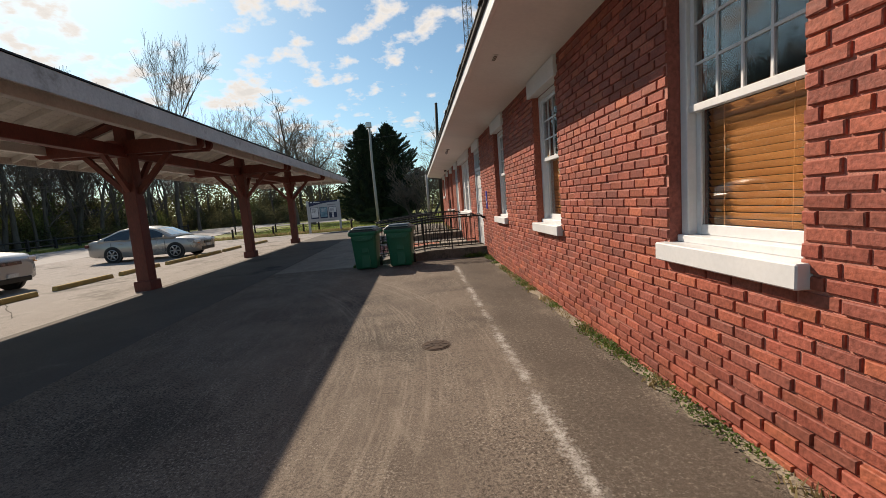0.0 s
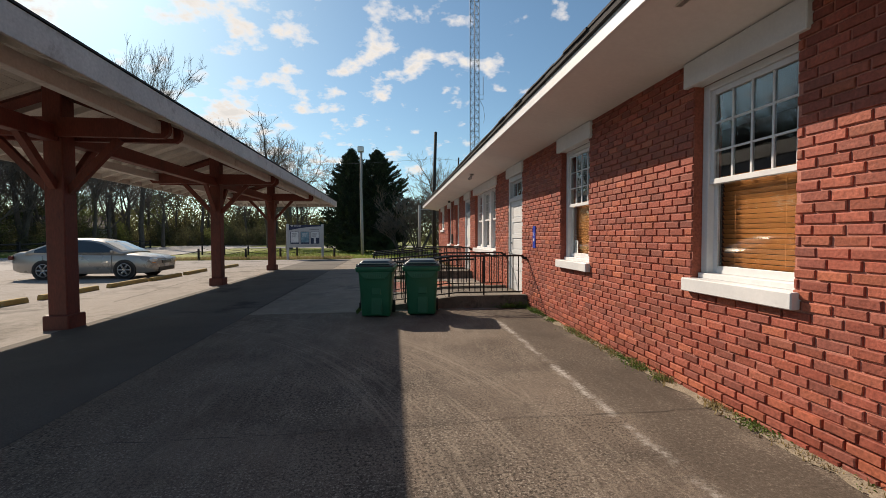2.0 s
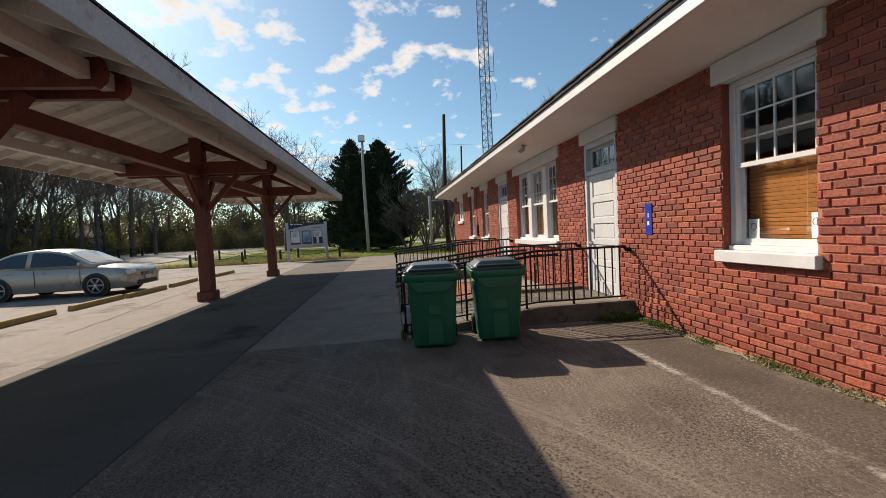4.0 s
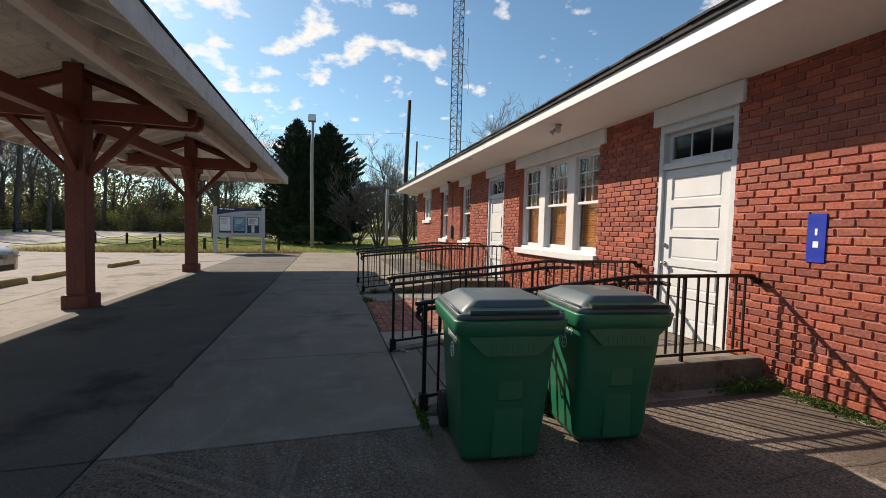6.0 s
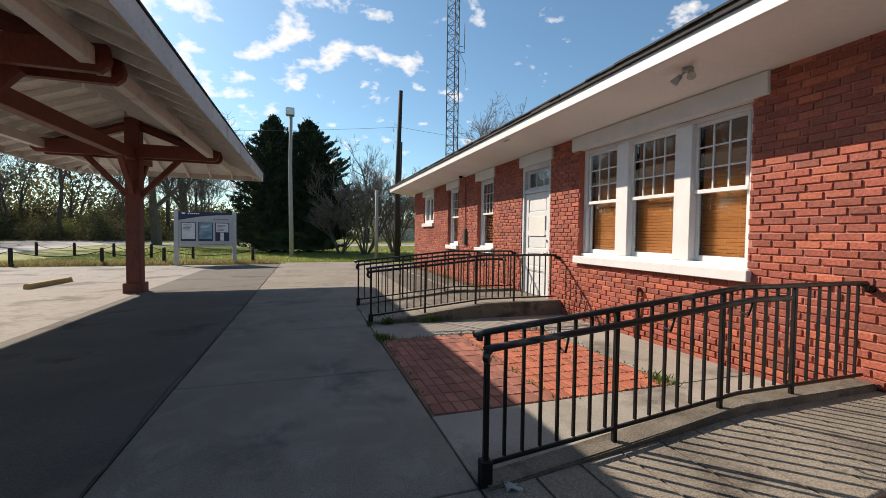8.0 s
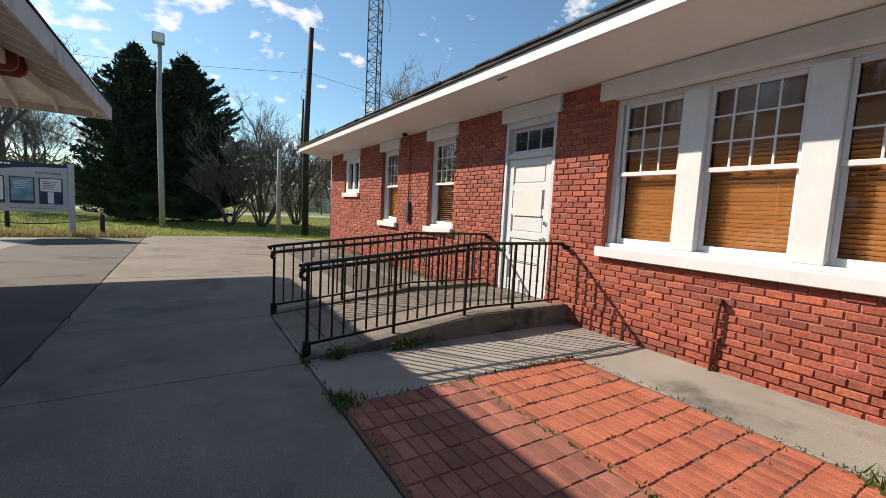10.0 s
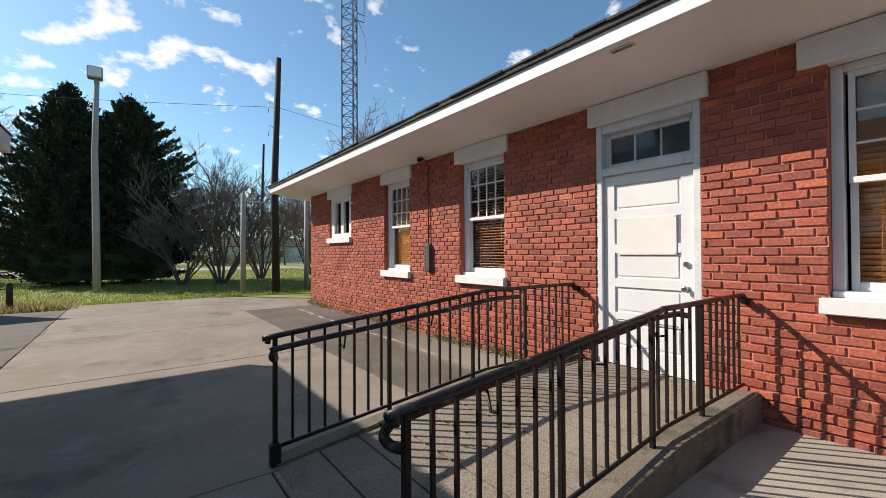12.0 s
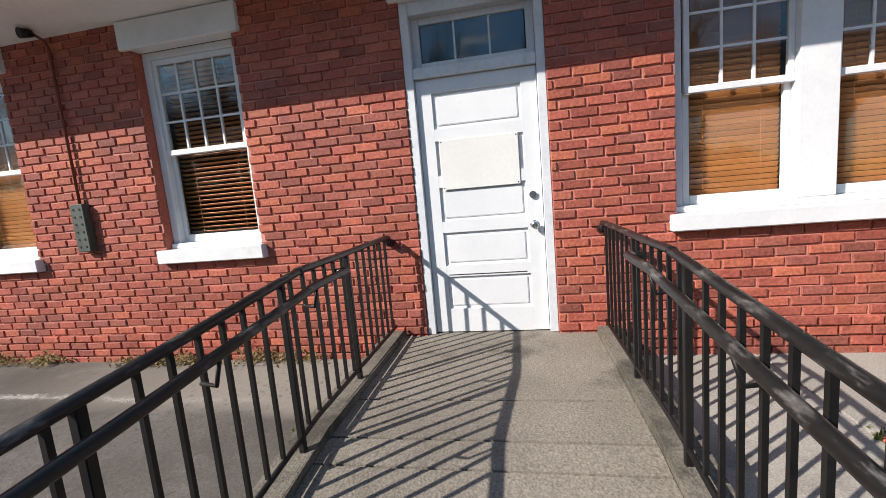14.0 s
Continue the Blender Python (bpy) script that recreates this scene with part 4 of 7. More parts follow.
door_unit("door_1", 11.37, 12.48, 11.445, 12.405, True, False, "white five-panel door under a transom window")
door_unit("door_2", 17.54, 18.64, 17.613, 18.565, False, True, "white five-panel door with a blank board and transom")

# things on the wall
sg = thing("number_sign", "upright blue enamel sign with two white marks", "sign", (0, 10.555, 1.475))
part("plate", boxes((-0.012, 0.004, -0.075, 0.075, -0.22, 0.22), bevel=0.002), SIGNBLUE, sg)
part("marking", boxes((-0.0145, -0.0123, -0.010, 0.010, 0.025, 0.085)), LETTER, sg)
part("marking", boxes((-0.0145, -0.0123, -0.022, 0.022, -0.085, -0.030)), LETTER, sg)

jb = thing("junction_box", "dark green metal strip box with knockouts on the bricks", "electrical box", (0, 21.95, 1.37))
part("case", boxes((-0.075, 0.0, -0.075, 0.075, -0.23, 0.23), bevel=0.006), GREENMETAL, jb)
for k in range(6):
    for yy in (-0.035, 0.035):
        sb = bmesh.new()
        tube(sb, [(-0.0755, yy, -0.18 + 0.072 * k), (-0.079, yy, -0.18 + 0.072 * k)], 0.011, 10)
        part("knockout", sb, UNLITDARK, jb)
bm = bmesh.new()
tube(bm, [(-0.03, 0, 0.231), (-0.03, 0, 1.66), (-0.06, 0.0, 1.72), (-0.14, 0.02, 1.76)], 0.013, 8)
part("conduit", bm, REDWOOD, jb, "dark painted conduit rising to the soffit")
bm = bmesh.new()
tube(bm, [(-0.13, 0.02, 1.755), (-0.22, 0.04, 1.735)], [0.03, 0.045], 10)
part("conduit_head", bm, BLACKIRON, jb)

dp = thing("wall_pipe", "short rusty red pipe standing against the bricks", "pipe", (-0.045, 15.22, 0))
bm = bmesh.new()
tube(bm, [(0, 0.02, 0.0), (0, 0.0, 0.62), (0.0, -0.01, 0.70)], 0.018, 8)
part("pipe", bm, REDWOOD, dp)
bm = bmesh.new()
tube(bm, [(-0.03, 0, 0.70), (0.04, 0, 0.70)], 0.028, 10)
part("elbow", bm, REDWOOD, dp)
bm = bmesh.new()
box(bm, -0.02, 0.045, -0.03, 0.03, 0.30, 0.325)
part("clamp", bm, REDWOOD, dp)

# lamp holders and small vents under the soffit
def soffit_z(x):
    return 3.135 + (EZ - 0.02 - 3.135) * x / (EX + 0.02)


def soffit_lamp(x, y):
    t = thing("soffit_lamp", "twin-holder floodlight under the soffit, unlit", "lamp", (x, y, soffit_z(x)), "soffit lamps")
    bm = bmesh.new()
    tube(bm, [(0, 0, 0.0), (0, 0, -0.03)], 0.055, 16)
    part("base", bm, GALV, t)
    for s in (-1, 1):
        bm = bmesh.new()
        tube(bm, [(0, s * 0.02, -0.02), (-0.03, s * 0.06, -0.06)], 0.012, 8)
        tube(bm, [(-0.03, s * 0.06, -0.06), (-0.05, s * 0.085, -0.09), (-0.075, s * 0.11, -0.13)], [0.026, 0.032, 0.045], 12)
        part("holder", bm, GALV, t)


soffit_lamp(-0.60, 14.02)
for x, y in ((-0.66, 5.38), (-0.80, 17.85)):
    v = thing("soffit_vent", "small rust-stained metal vent in the soffit", "vent", (x, y, soffit_z(x)), "soffit vents")
    part("plate", boxes((-0.03, 0.03, -0.11, 0.11, -0.012, 0.0), bevel=0.002), NOTICE, v)
    for k in range(3):
        part("slot", boxes((-0.022 + 0.016 * k, -0.014 + 0.016 * k, -0.095, 0.095, -0.0135, -0.0122)), UNLITDARK, v)

# ---- platform canopy ----
CX, CE0, CE1 = -8.28, -11.0, 25.30
FX, FZ = 2.44, 3.08
cn = thing("platform_canopy", "long open canopy on red timber posts with white boarded roof", "canopy", (CX, 0, 0))
RISE = 0.37
POSTS = (22.06, 16.22, 10.10, 4.0, -2.1, -8.2)


def under(x):
    """Height of the underside of the rafters at x from the middle."""
    return FZ + 0.03 + (FX - abs(x)) * RISE


for y in POSTS:
    bm = bmesh.new()
    box(bm, -0.145, 0.145, y - 0.145, y + 0.145, 0.20, under(0) + 0.02, bevel=0.015)
    po = part("post", bm, REDWOOD, cn, "square dark red timber post")
    bm = bmesh.new()
    box(bm, -0.20, 0.20, y - 0.20, y + 0.20, -0.05, 0.22, bevel=0.02)
    part("plinth", bm, REDWOOD, po, "wider boxed red post base")
    # the arm across, with rounded ends
    zc, h, e = 3.27, 0.15, 1.82
    prof = [(-e + 0.10, zc - h), (e - 0.10, zc - h), (e - 0.02, zc - h + 0.07), (e, zc), (e - 0.03, zc + h), (-e + 0.03, zc + h), (-e, zc), (-e + 0.02, zc - h + 0.07)]
    for s in (-1, 1):
        bm = bmesh.new()
        extrude_profile(bm, prof, "y", y + s * 0.146, y + s * 0.146 + s * 0.09)
        part("arm", bm, REDWOOD, cn)
    # braces in both directions
    for s in (-1, 1):
        bm = bmesh.new()
        box(bm, -0.055, 0.055, -0.05, 0.05, 0, 1.19, turn=pose(s * 0.13, y, 2.25, 0, s * 42, 0))
        part("brace", bm, REDWOOD, cn)
        bm = bmesh.new()
        box(bm, -0.05, 0.05, -0.055, 0.055, 0, 1.02, turn=pose(0, y + s * 0.13, 2.31, -s * 40, 0, 0))
        part("brace", bm, REDWOOD, cn)
        # principal rafter beside the post
        bm = bmesh.new()
        tube(bm, [(s * 0.10, y, under(0.10) - 0.10), (s * 1.55, y, under(1.55) - 0.10)], 0.10, 4)
        part("principal_rafter", bm, REDWOOD, cn)
for a, b in zip(POSTS[1:], POSTS[:-1]):
    part("long_beam", boxes((-0.10, 0.10, a + 0.1455, b - 0.1455, 3.05, 3.31), bevel=0.01), REDWOOD, cn)
part("long_beam", boxes((-0.10, 0.10, POSTS[0] + 0.1455, POSTS[0] + 0.9, 3.05, 3.31), bevel=0.01), REDWOOD, cn)
for s in (-1, 1):
    x = s * 1.62
    part("purlin", boxes((x - 0.07, x + 0.07, CE0 + 1.0, CE1 - 1.0, under(1.69) - 0.19, under(1.69) - 0.002), bevel=0.006), SHEDWHITE, cn, "white painted longitudinal purlin")
# fascia boards all round
for s in (-1, 1):
    part("fascia", boxes(tuple(sorted((s * FX, s * (FX + 0.035)))) + (CE0, CE1, FZ, FZ + 0.27), bevel=0.004), CANOPYTRIM, cn, "weathered white fascia board")
part("fascia", boxes((-FX, FX, CE1 - 0.001, CE1 + 0.034, FZ, FZ + 0.27), bevel=0.004), CANOPYTRIM, cn)
# hip at the far end: rafters along y there, across elsewhere
y = CE0 + 0.3
HIP = CE1 - FX
me_raf = {}
while y < CE1 - 0.12:
    for s in (-1, 1):
        inner = 0.03 if y < HIP else y - HIP + 0.04
        if FX - inner > 0.12:
            bm = bmesh.new()
            ua, ub = under(inner), under(FX)
            vs = []
            for yy in (-0.022, 0.022):
                vs.append([bm.verts.new((s * inner, y + yy, ua)), bm.verts.new((s * (FX - 0.001), y + yy, ub)), bm.verts.new((s * (FX - 0.001), y + yy, ub + 0.12)), bm.verts.new((s * inner, y + yy, ua + 0.12))])
            bm.faces.new(vs[0]), bm.faces.new(vs[1][::-1])
            for k in range(4):
                bm.faces.new((vs[0][k], vs[1][k], vs[1][(k + 1) % 4], vs[0][(k + 1) % 4]))
            part("rafter", bm, SHEDWHITE, cn)
    y += 0.61
x = -FX + 0.35
while x < FX - 0.2:
    bm = bmesh.new()
    inner = abs(x)
    ya, yb = HIP + inner + 0.05, CE1 - 0.002
    vs = []
    for xx in (-0.022, 0.022):
        vs.append([bm.verts.new((x + xx, ya, under(inner))), bm.verts.new((x + xx, yb, under(FX))), bm.verts.new((x + xx, yb, under(FX) + 0.12)), bm.verts.new((x + xx, ya, under(inner) + 0.12))])
    bm.faces.new(vs[0]), bm.faces.new(vs[1][::-1])
    for k in range(4):
        bm.faces.new((vs[0][k], vs[1][k], vs[1][(k + 1) % 4], vs[0][(k + 1) % 4]))
    part("rafter", bm, SHEDWHITE, cn)
    x += 0.61
for s in (-1, 1):
    bm = bmesh.new()
    tube(bm, [(0, HIP, under(0) + 0.03), (s * (FX - 0.02), CE1 - 0.02, under(FX) + 0.03)], 0.06, 4)
    part("hip_rafter", bm, SHEDWHITE, cn)
# boarded deck: each board a lapped strip
def deck_board(bm, p, q, r, t, lift=0.018):
    lowv = [bm.verts.new(v) for v in (p, q, r, t)]
    topv = [bm.verts.new((v[0], v[1], v[2] + lift)) for v in (p, q, r, t)]
    bm.faces.new(lowv[::-1]), bm.faces.new(topv)
    for k in range(4):
        bm.faces.new((lowv[k], lowv[(k + 1) % 4], topv[(k + 1) % 4], topv[k]))


x = 0.0
bw = 0.145
while x < FX - 0.01:
    x1 = min(x + bw - 0.007, FX + 0.03)
    for s in (-1, 1):
        bm = bmesh.new()
        za, zb = under(x) + 0.122, under(x1) + 0.122
        deck_board(bm, (s * x, CE0, za), (s * x1, CE0, zb), (s * x1, HIP + x1, zb), (s * x, HIP + x, za))
        part("deck_board", bm, SHEDWHITE, cn)
    bm = bmesh.new()
    if x > 0.02:
        deck_board(bm, (-x, HIP + x, za), (x, HIP + x, za), (x1, HIP + x1, zb), (-x1, HIP + x1, zb))
        part("deck_board", bm, SHEDWHITE, cn)
    else:
        bm.free()
    x += bw
bm = bmesh.new()
E_ = FX + 0.05
zt, zr = under(FX) + 0.245, under(0) + 0.25
c = [bm.verts.new(v) for v in ((-E_, CE0 - 0.1, zt), (E_, CE0 - 0.1, zt), (E_, CE1 + 0.09, zt), (-E_, CE1 + 0.09, zt))]
ct = [bm.verts.new((v.co.x, v.co.y, zt + 0.022)) for v in c]
ra, rb = bm.verts.new((0, CE0 - 0.1, zr)), bm.verts.new((0, HIP, zr))
rat, rbt = bm.verts.new((0, CE0 - 0.1, zr + 0.05)), bm.verts.new((0, HIP, zr + 0.05))
for q in ((c[1], c[2], rb, ra), (c[2], c[3], rb), (c[3], c[0], ra, rb), (ct[1], ct[2], rbt, rat), (ct[2], ct[3], rbt), (ct[3], ct[0], rat, rbt), (c[0], c[1], ra), (ct[0], ct[1], rat), (c[1], c[2], ct[2], ct[1]), (c[2], c[3], ct[3], ct[2]), (c[3], c[0], ct[0], ct[3])):
    bm.faces.new(q)
part("shingle_roof", bm, SHINGLE, cn, "dark shingle roof covering")

# ---- ramps and railings ----
RZ_TOP = 0.195
X_FOOT, X_CREST = -3.49, -1.50


def ramp_z(x):
    return 0.0 if x < X_FOOT else RZ_TOP * min(1.0, (x - X_FOOT) / (X_CREST - X_FOOT))


def ramp(y0, y1):
    r = thing("ramp", "low concrete access ramp with kerbed edges and scored slope", "ramp", (0, 0, 0), "access ramps", "structure")
    k = 0.17
    xs = [X_FOOT]
    while xs[-1] + 0.30 < X_CREST:
        xs.append(xs[-1] + 0.30)
    xs += [X_CREST, -1.11, -0.001]
    for a, b in zip(xs, xs[1:]):
        bm = bmesh.new()
        g = 0.008
        prof = [(a + g, -0.05), (b - g, -0.05), (b - g, ramp_z(b) + 0.003), (a + g, ramp_z(a) + 0.003)]
        extrude_profile(bm, prof, "y", y0 + k + 0.003, y1 - k - 0.003)
        part("scored_slab", bm, RAMPCON, r)
    for lo, hi in ((y0, y0 + k), (y1 - k, y1)):
        bm = bmesh.new()
        prof = [(X_FOOT, -0.05), (-0.001, -0.05), (-0.001, RZ_TOP + 0.055), (X_CREST, RZ_TOP + 0.055), (X_FOOT, 0.014)]
        vs = extrude_profile(bm, prof, "y", lo, hi)
        bmesh.ops.bevel(bm, geom=[e for e in bm.edges], offset=0.012, segments=2, affect="EDGES")
        part("kerb", bm, KERBCON, r, "rounded worn concrete kerb")
    return r


ramp(10.95, 12.82)
ramp(17.08, 19.01)


def railing(y, inward):
    """A rail along x at y; inward: +1 where the hand rail is on its higher-y side."""
    t = thing("railing", "black iron railing with round handrail beside the ramp", "railing", (0, y, 0), "ramp railings")
    base = lambda x: ramp_z(x) + (0.04 if x > X_FOOT + 0.05 else 0)
    H = 0.855
    xs = [-3.48, -2.58, -1.67, -0.93]
    top = lambda x: ramp_z(x) + H + 0.03
    bm = bmesh.new()
    pts = [(-3.53, 0, top(-3.48) - 0.045), (-3.52, 0, top(-3.48) - 0.01), (-3.48, 0, top(-3.48)), (-2.5, 0, top(-2.5)), (-1.6, 0, top(-1.6)), (X_CREST, 0, top(X_CREST) + 0.002), (-1.2, 0, top(-1.2)), (-0.16, 0, top(-0.2)), (-0.10, 0, top(-0.2) - 0.02), (-0.06, 0, top(-0.2) - 0.06)]
    tube(bm, smooth_path(pts, 4), 0.024, 10, flat=0.8)
    part("top_rail", bm, WORNIRON, t)
    bm = bmesh.new()
    tube(bm, [(-0.07, 0, top(-0.2) - 0.05), (0.0, 0, top(-0.2) - 0.055)], [0.03, 0.036], 10)
    part("wall_bracket", bm, BLACKIRON, t)
    bm = bmesh.new()
    tube(bm, [(-3.48, 0, 0.12), (X_CREST, 0, RZ_TOP + 0.12), (-0.08, 0, RZ_TOP + 0.12)], 0.014, 6)
    part("bottom_rail", bm, BLACKIRON, t)
    # inner hand rail on brackets
    o = inward * 0.085
    hz = lambda x: ramp_z(x) + H - 0.045
    bm = bmesh.new()
    tube(bm, smooth_path([(-3.48, o * 0.2, hz(-3.48) - 0.075), (-3.507, o * 0.7, hz(-3.48) - 0.070), (-3.524, o, hz(-3.48) - 0.042), (-3.506, o, hz(-3.48) - 0.010), (-3.44, o, hz(-3.38)), (-2.5, o, hz(-2.5)), (-1.7, o, hz(-1.7)), (X_CREST, o, hz(X_CREST)), (-1.15, o, hz(-1.1)), (-1.11, o * 0.6, hz(-1.1) - 0.005), (-1.10, o * 0.1, hz(-1.1) - 0.01)], 5), 0.021, 12)
    part("handrail", bm, WORNIRON, t, "round black handrail, worn shiny")
    for x in (-3.0, -2.2, -1.5):
        bm = bmesh.new()
        tube(bm, [(x, 0, hz(x) - 0.10), (x, o * 0.7, hz(x) - 0.11), (x, o, hz(x) - 0.02)], 0.008, 6)
        part("bracket", bm, BLACKIRON, t)
    for i, x in enumerate(xs):
        bm = bmesh.new()
        box(bm, x - 0.015, x + 0.015, -0.015, 0.015, base(x) - 0.03, top(x) - 0.012, bevel=0.003)
        p = part("post", bm, BLACKIRON, t)
        bm = bmesh.new()
        if i == 0:
            box(bm, x - 0.035, x + 0.035, -0.035, 0.035, -0.02, 0.15, bevel=0.008)
            part("foot_sleeve", bm, BLACKIRON, p, "wider black post sleeve")
        else:
            bm.free()
    x = -3.48 + 0.118
    while x < -0.09:
        if min(abs(x - q) for q in xs) > 0.055:
            bm = bmesh.new()
            box(bm, x - 0.0085, x + 0.0085, -0.0085, 0.0085, base(x) + 0.10, top(x) - 0.015)
            part("baluster", bm, BLACKIRON, t)
        x += 0.118
    return t


railing(11.05, 1)
railing(12.72, -1)
railing(17.19, 1)
railing(18.89, -1)

# ---- wheeled bins ----
def rounded_rect(hx, hy, r, n=4):
    pts = []
    for cx, cy, a0 in ((hx - r, hy - r, 0), (-hx + r, hy - r, 90), (-hx + r, -hy + r, 180), (hx - r, -hy + r, 270)):
        for k in range(n + 1):
            a = radians(a0 + 90 * k / n)
            pts.append((cx + r * math.cos(a), cy + r * math.sin(a)))
    return pts


def loft(bm, rings, smooth=True, cap=(True, True)):
    vs = [[bm.verts.new(p) for p in ring] for ring in rings]
    n = len(vs[0])
    for a, b in zip(vs, vs[1:]):
        for k in range(n):
            bm.faces.new((a[k], a[(k + 1) % n], b[(k + 1) % n], b[k])).smooth = smooth
    if cap[0]:
        bm.faces.new(vs[0][::-1])
    if cap[1]:
        bm.faces.new(vs[-1])
    return vs


def bin_at(x, y, rz, name_text, label):
    t = thing("wheeled_bin", label, "bin", (x, y, 0), "wheeled bins", rz=rz)
    t.scale = (0.92, 0.92, 1.0)
    bm = bmesh.new()
    rings = []
    for z, hx, hy, dy in ((0.02, 0.280, 0.275, 0.02), (0.06, 0.290, 0.290, 0.02), (0.30, 0.302, 0.315, 0.012), (0.62, 0.322, 0.348, 0.0), (0.86, 0.338, 0.370, 0.0), (0.885, 0.345, 0.378, 0.0)):
        rings.append([(a, b + dy, z) for a, b in rounded_rect(hx, hy, 0.07)])
    loft(bm, rings)
    part("body", bm, BINGREEN, t)
    bm = bmesh.new()
    loft(bm, [[(a, b, z) for a, b in rounded_rect(hx, hy, 0.07)] for z, hx, hy in ((0.846, 0.340, 0.372), (0.848, 0.376, 0.412), (0.852, 0.380, 0.416), (0.934, 0.392, 0.430), (0.942, 0.388, 0.426), (0.944, 0.33, 0.36))], cap=(False, True))
    part("rim", bm, BINGREEN, t)
    # the moulded front apron, grip slots and foot recess
    bm = bmesh.new()
    fy = -0.386
    p = [(-0.33, 0.850), (0.33, 0.850), (0.28, 0.825), (0.19, 0.725), (-0.19, 0.725), (-0.28, 0.825)]
    extrude_profile(bm, p, "y", fy - 0.028, fy + 0.06)
    bmesh.ops.bevel(bm, geom=bm.edges[:], offset=0.008, segments=2, affect="EDGES")
    part("front_apron", bm, BINGREEN, t)
    for k in range(9):
        part("apron_rib", boxes((-0.15 + k * 0.036, -0.138 + k * 0.036, fy - 0.031, fy - 0.02, 0.745, 0.80), bevel=0.002), BINGREEN, t)
    bm = bmesh.new()
    for a, b, c, d in ((-0.075, 0.115, 0.42, 0.56), (-0.09, 0.13, 0.05, 0.40)):
        yy = -0.345 + 0.11 * (0.62 - (c + d) / 2) * 0.9
        box(bm, a, b, yy - 0.006, yy + 0.05, c, d, bevel=0.012, turn=Matrix.Translation((0, 0, 0)))
    part("front_recess", bm, BINGREEN, t)
    part("grip_pocket", boxes((-0.06, 0.10, -0.338, -0.30, 0.44, 0.53), bevel=0.01), BINDARK, t, "dark moulded grip pocket")
    # lid: flat skirted flange, a raised crown with sloped sides, a dark front lip
    bm = bmesh.new()
    lid = []
    for z, hx, hy, r, dy in ((0.9445, 0.368, 0.405, 0.05, 0), (0.948, 0.374, 0.411, 0.05, 0), (0.976, 0.372, 0.409, 0.05, 0), (0.981, 0.366, 0.403, 0.05, 0), (0.983, 0.338, 0.378, 0.05, 0), (0.988, 0.332, 0.372, 0.05, 0), (0.998, 0.326, 0.366, 0.05, 0), (1.046, 0.262, 0.285, 0.045, -0.055), (1.053, 0.252, 0.275, 0.045, -0.055), (1.056, 0.238, 0.260, 0.045, -0.055)):
        lid.append([(a, b + dy, z) for a, b in rounded_rect(hx, hy, r)])
    loft(bm, lid)
    ld = part("lid", bm, BINLID, t, "dusty grey-green hinged lid with raised crown, sky sheen put into its colour")
    for s in (-1, 1):
        bm = bmesh.new()
        tube(bm, [(s * 0.356, 0.38, 0.984), (s * 0.356, -0.38, 0.984)], 0.008, 6)
        part("lid_bead", bm, BINLID, ld)
    bm = bmesh.new()
    prof = [(-0.446, 0.978), (-0.450, 0.988), (-0.440, 1.004), (-0.36, 1.016), (-0.36, 0.980)]
    extrude_profile(bm, prof, "x", -0.30, 0.30)
    bmesh.ops.bevel(bm, geom=bm.edges[:], offset=0.005, segments=2, affect="EDGES")
    part("lid_grip", bm, BINDARK, ld, "dark front lip of the lid")
    for s in (-0.2, 0.2):
        part("hinge_knuckle", boxes((s - 0.04, s + 0.04, 0.41, 0.462, 0.925, 0.985), bevel=0.01), BINLID, ld)
    bm = bmesh.new()
    tube(bm, [(-0.30, 0.45, 0.93), (0.30, 0.45, 0.93)], 0.016, 8)
    for s in (-0.30, 0.0, 0.30):
        box(bm, s - 0.015, s + 0.015, 0.38, 0.46, 0.90, 0.945, bevel=0.004)
    part("handle_bar", bm, BINGREEN, t)
    bm = bmesh.new()
    tube(bm, [(-0.30, 0.33, 0.115), (0.30, 0.33, 0.115)], 0.012, 8)
    part("axle", bm, BLACKIRON, t)
    for s in (-1, 1):
        bm = bmesh.new()
        tube(bm, [(s * 0.278, 0.33, 0.13), (s * 0.285, 0.33, 0.13), (s * 0.335, 0.33, 0.13), (s * 0.342, 0.33, 0.13)], [0.10, 0.13, 0.13, 0.10], 20)
        w = part("wheel", bm, RUBBER, t, "black plastic wheel")
        bm = bmesh.new()
        tube(bm, [(s * 0.343, 0.33, 0.13), (s * 0.350, 0.33, 0.13)], [0.055, 0.04], 14)
        part("hub", bm, BINDARK, w)
    for k in range(5):
        part("serial_mark", boxes((0.02 + 0.017 * k, 0.030 + 0.017 * k, -0.3475, -0.34, 0.648, 0.668)), BINMARK, t)
    if name_text:
        m = pose(-0.3415, -0.10, 0.765, 84, 0, -90)
        letters("Denmark", 0.078, m, LETTER, t, label="white moulded town name")
        bm = bmesh.new()
        for k in range(7):
            a = 2 * math.pi * k / 7
            tube(bm, [(-0.3365, -0.10 + 0.048 * math.cos(a + d), 0.695 + 0.048 * math.sin(a + d)) for d in (0, 0.45, 0.9)], 0.003, 4)
            tube(bm, [(-0.3365, -0.10 + 0.025 * math.cos(a + d), 0.695 + 0.025 * math.sin(a + d)) for d in (0.2, 0.7)], 0.003, 4)
        part("emblem", bm, LETTER, t, "white round flower-like emblem")
    return t


bin_at(-3.13, 10.47, -5, True, "green plastic wheeled bin by the railing, dusty lid greyed by painted sky sheen")
bin_at(-2.27, 10.53, -6, True, "second green wheeled bin standing close to the ramp")

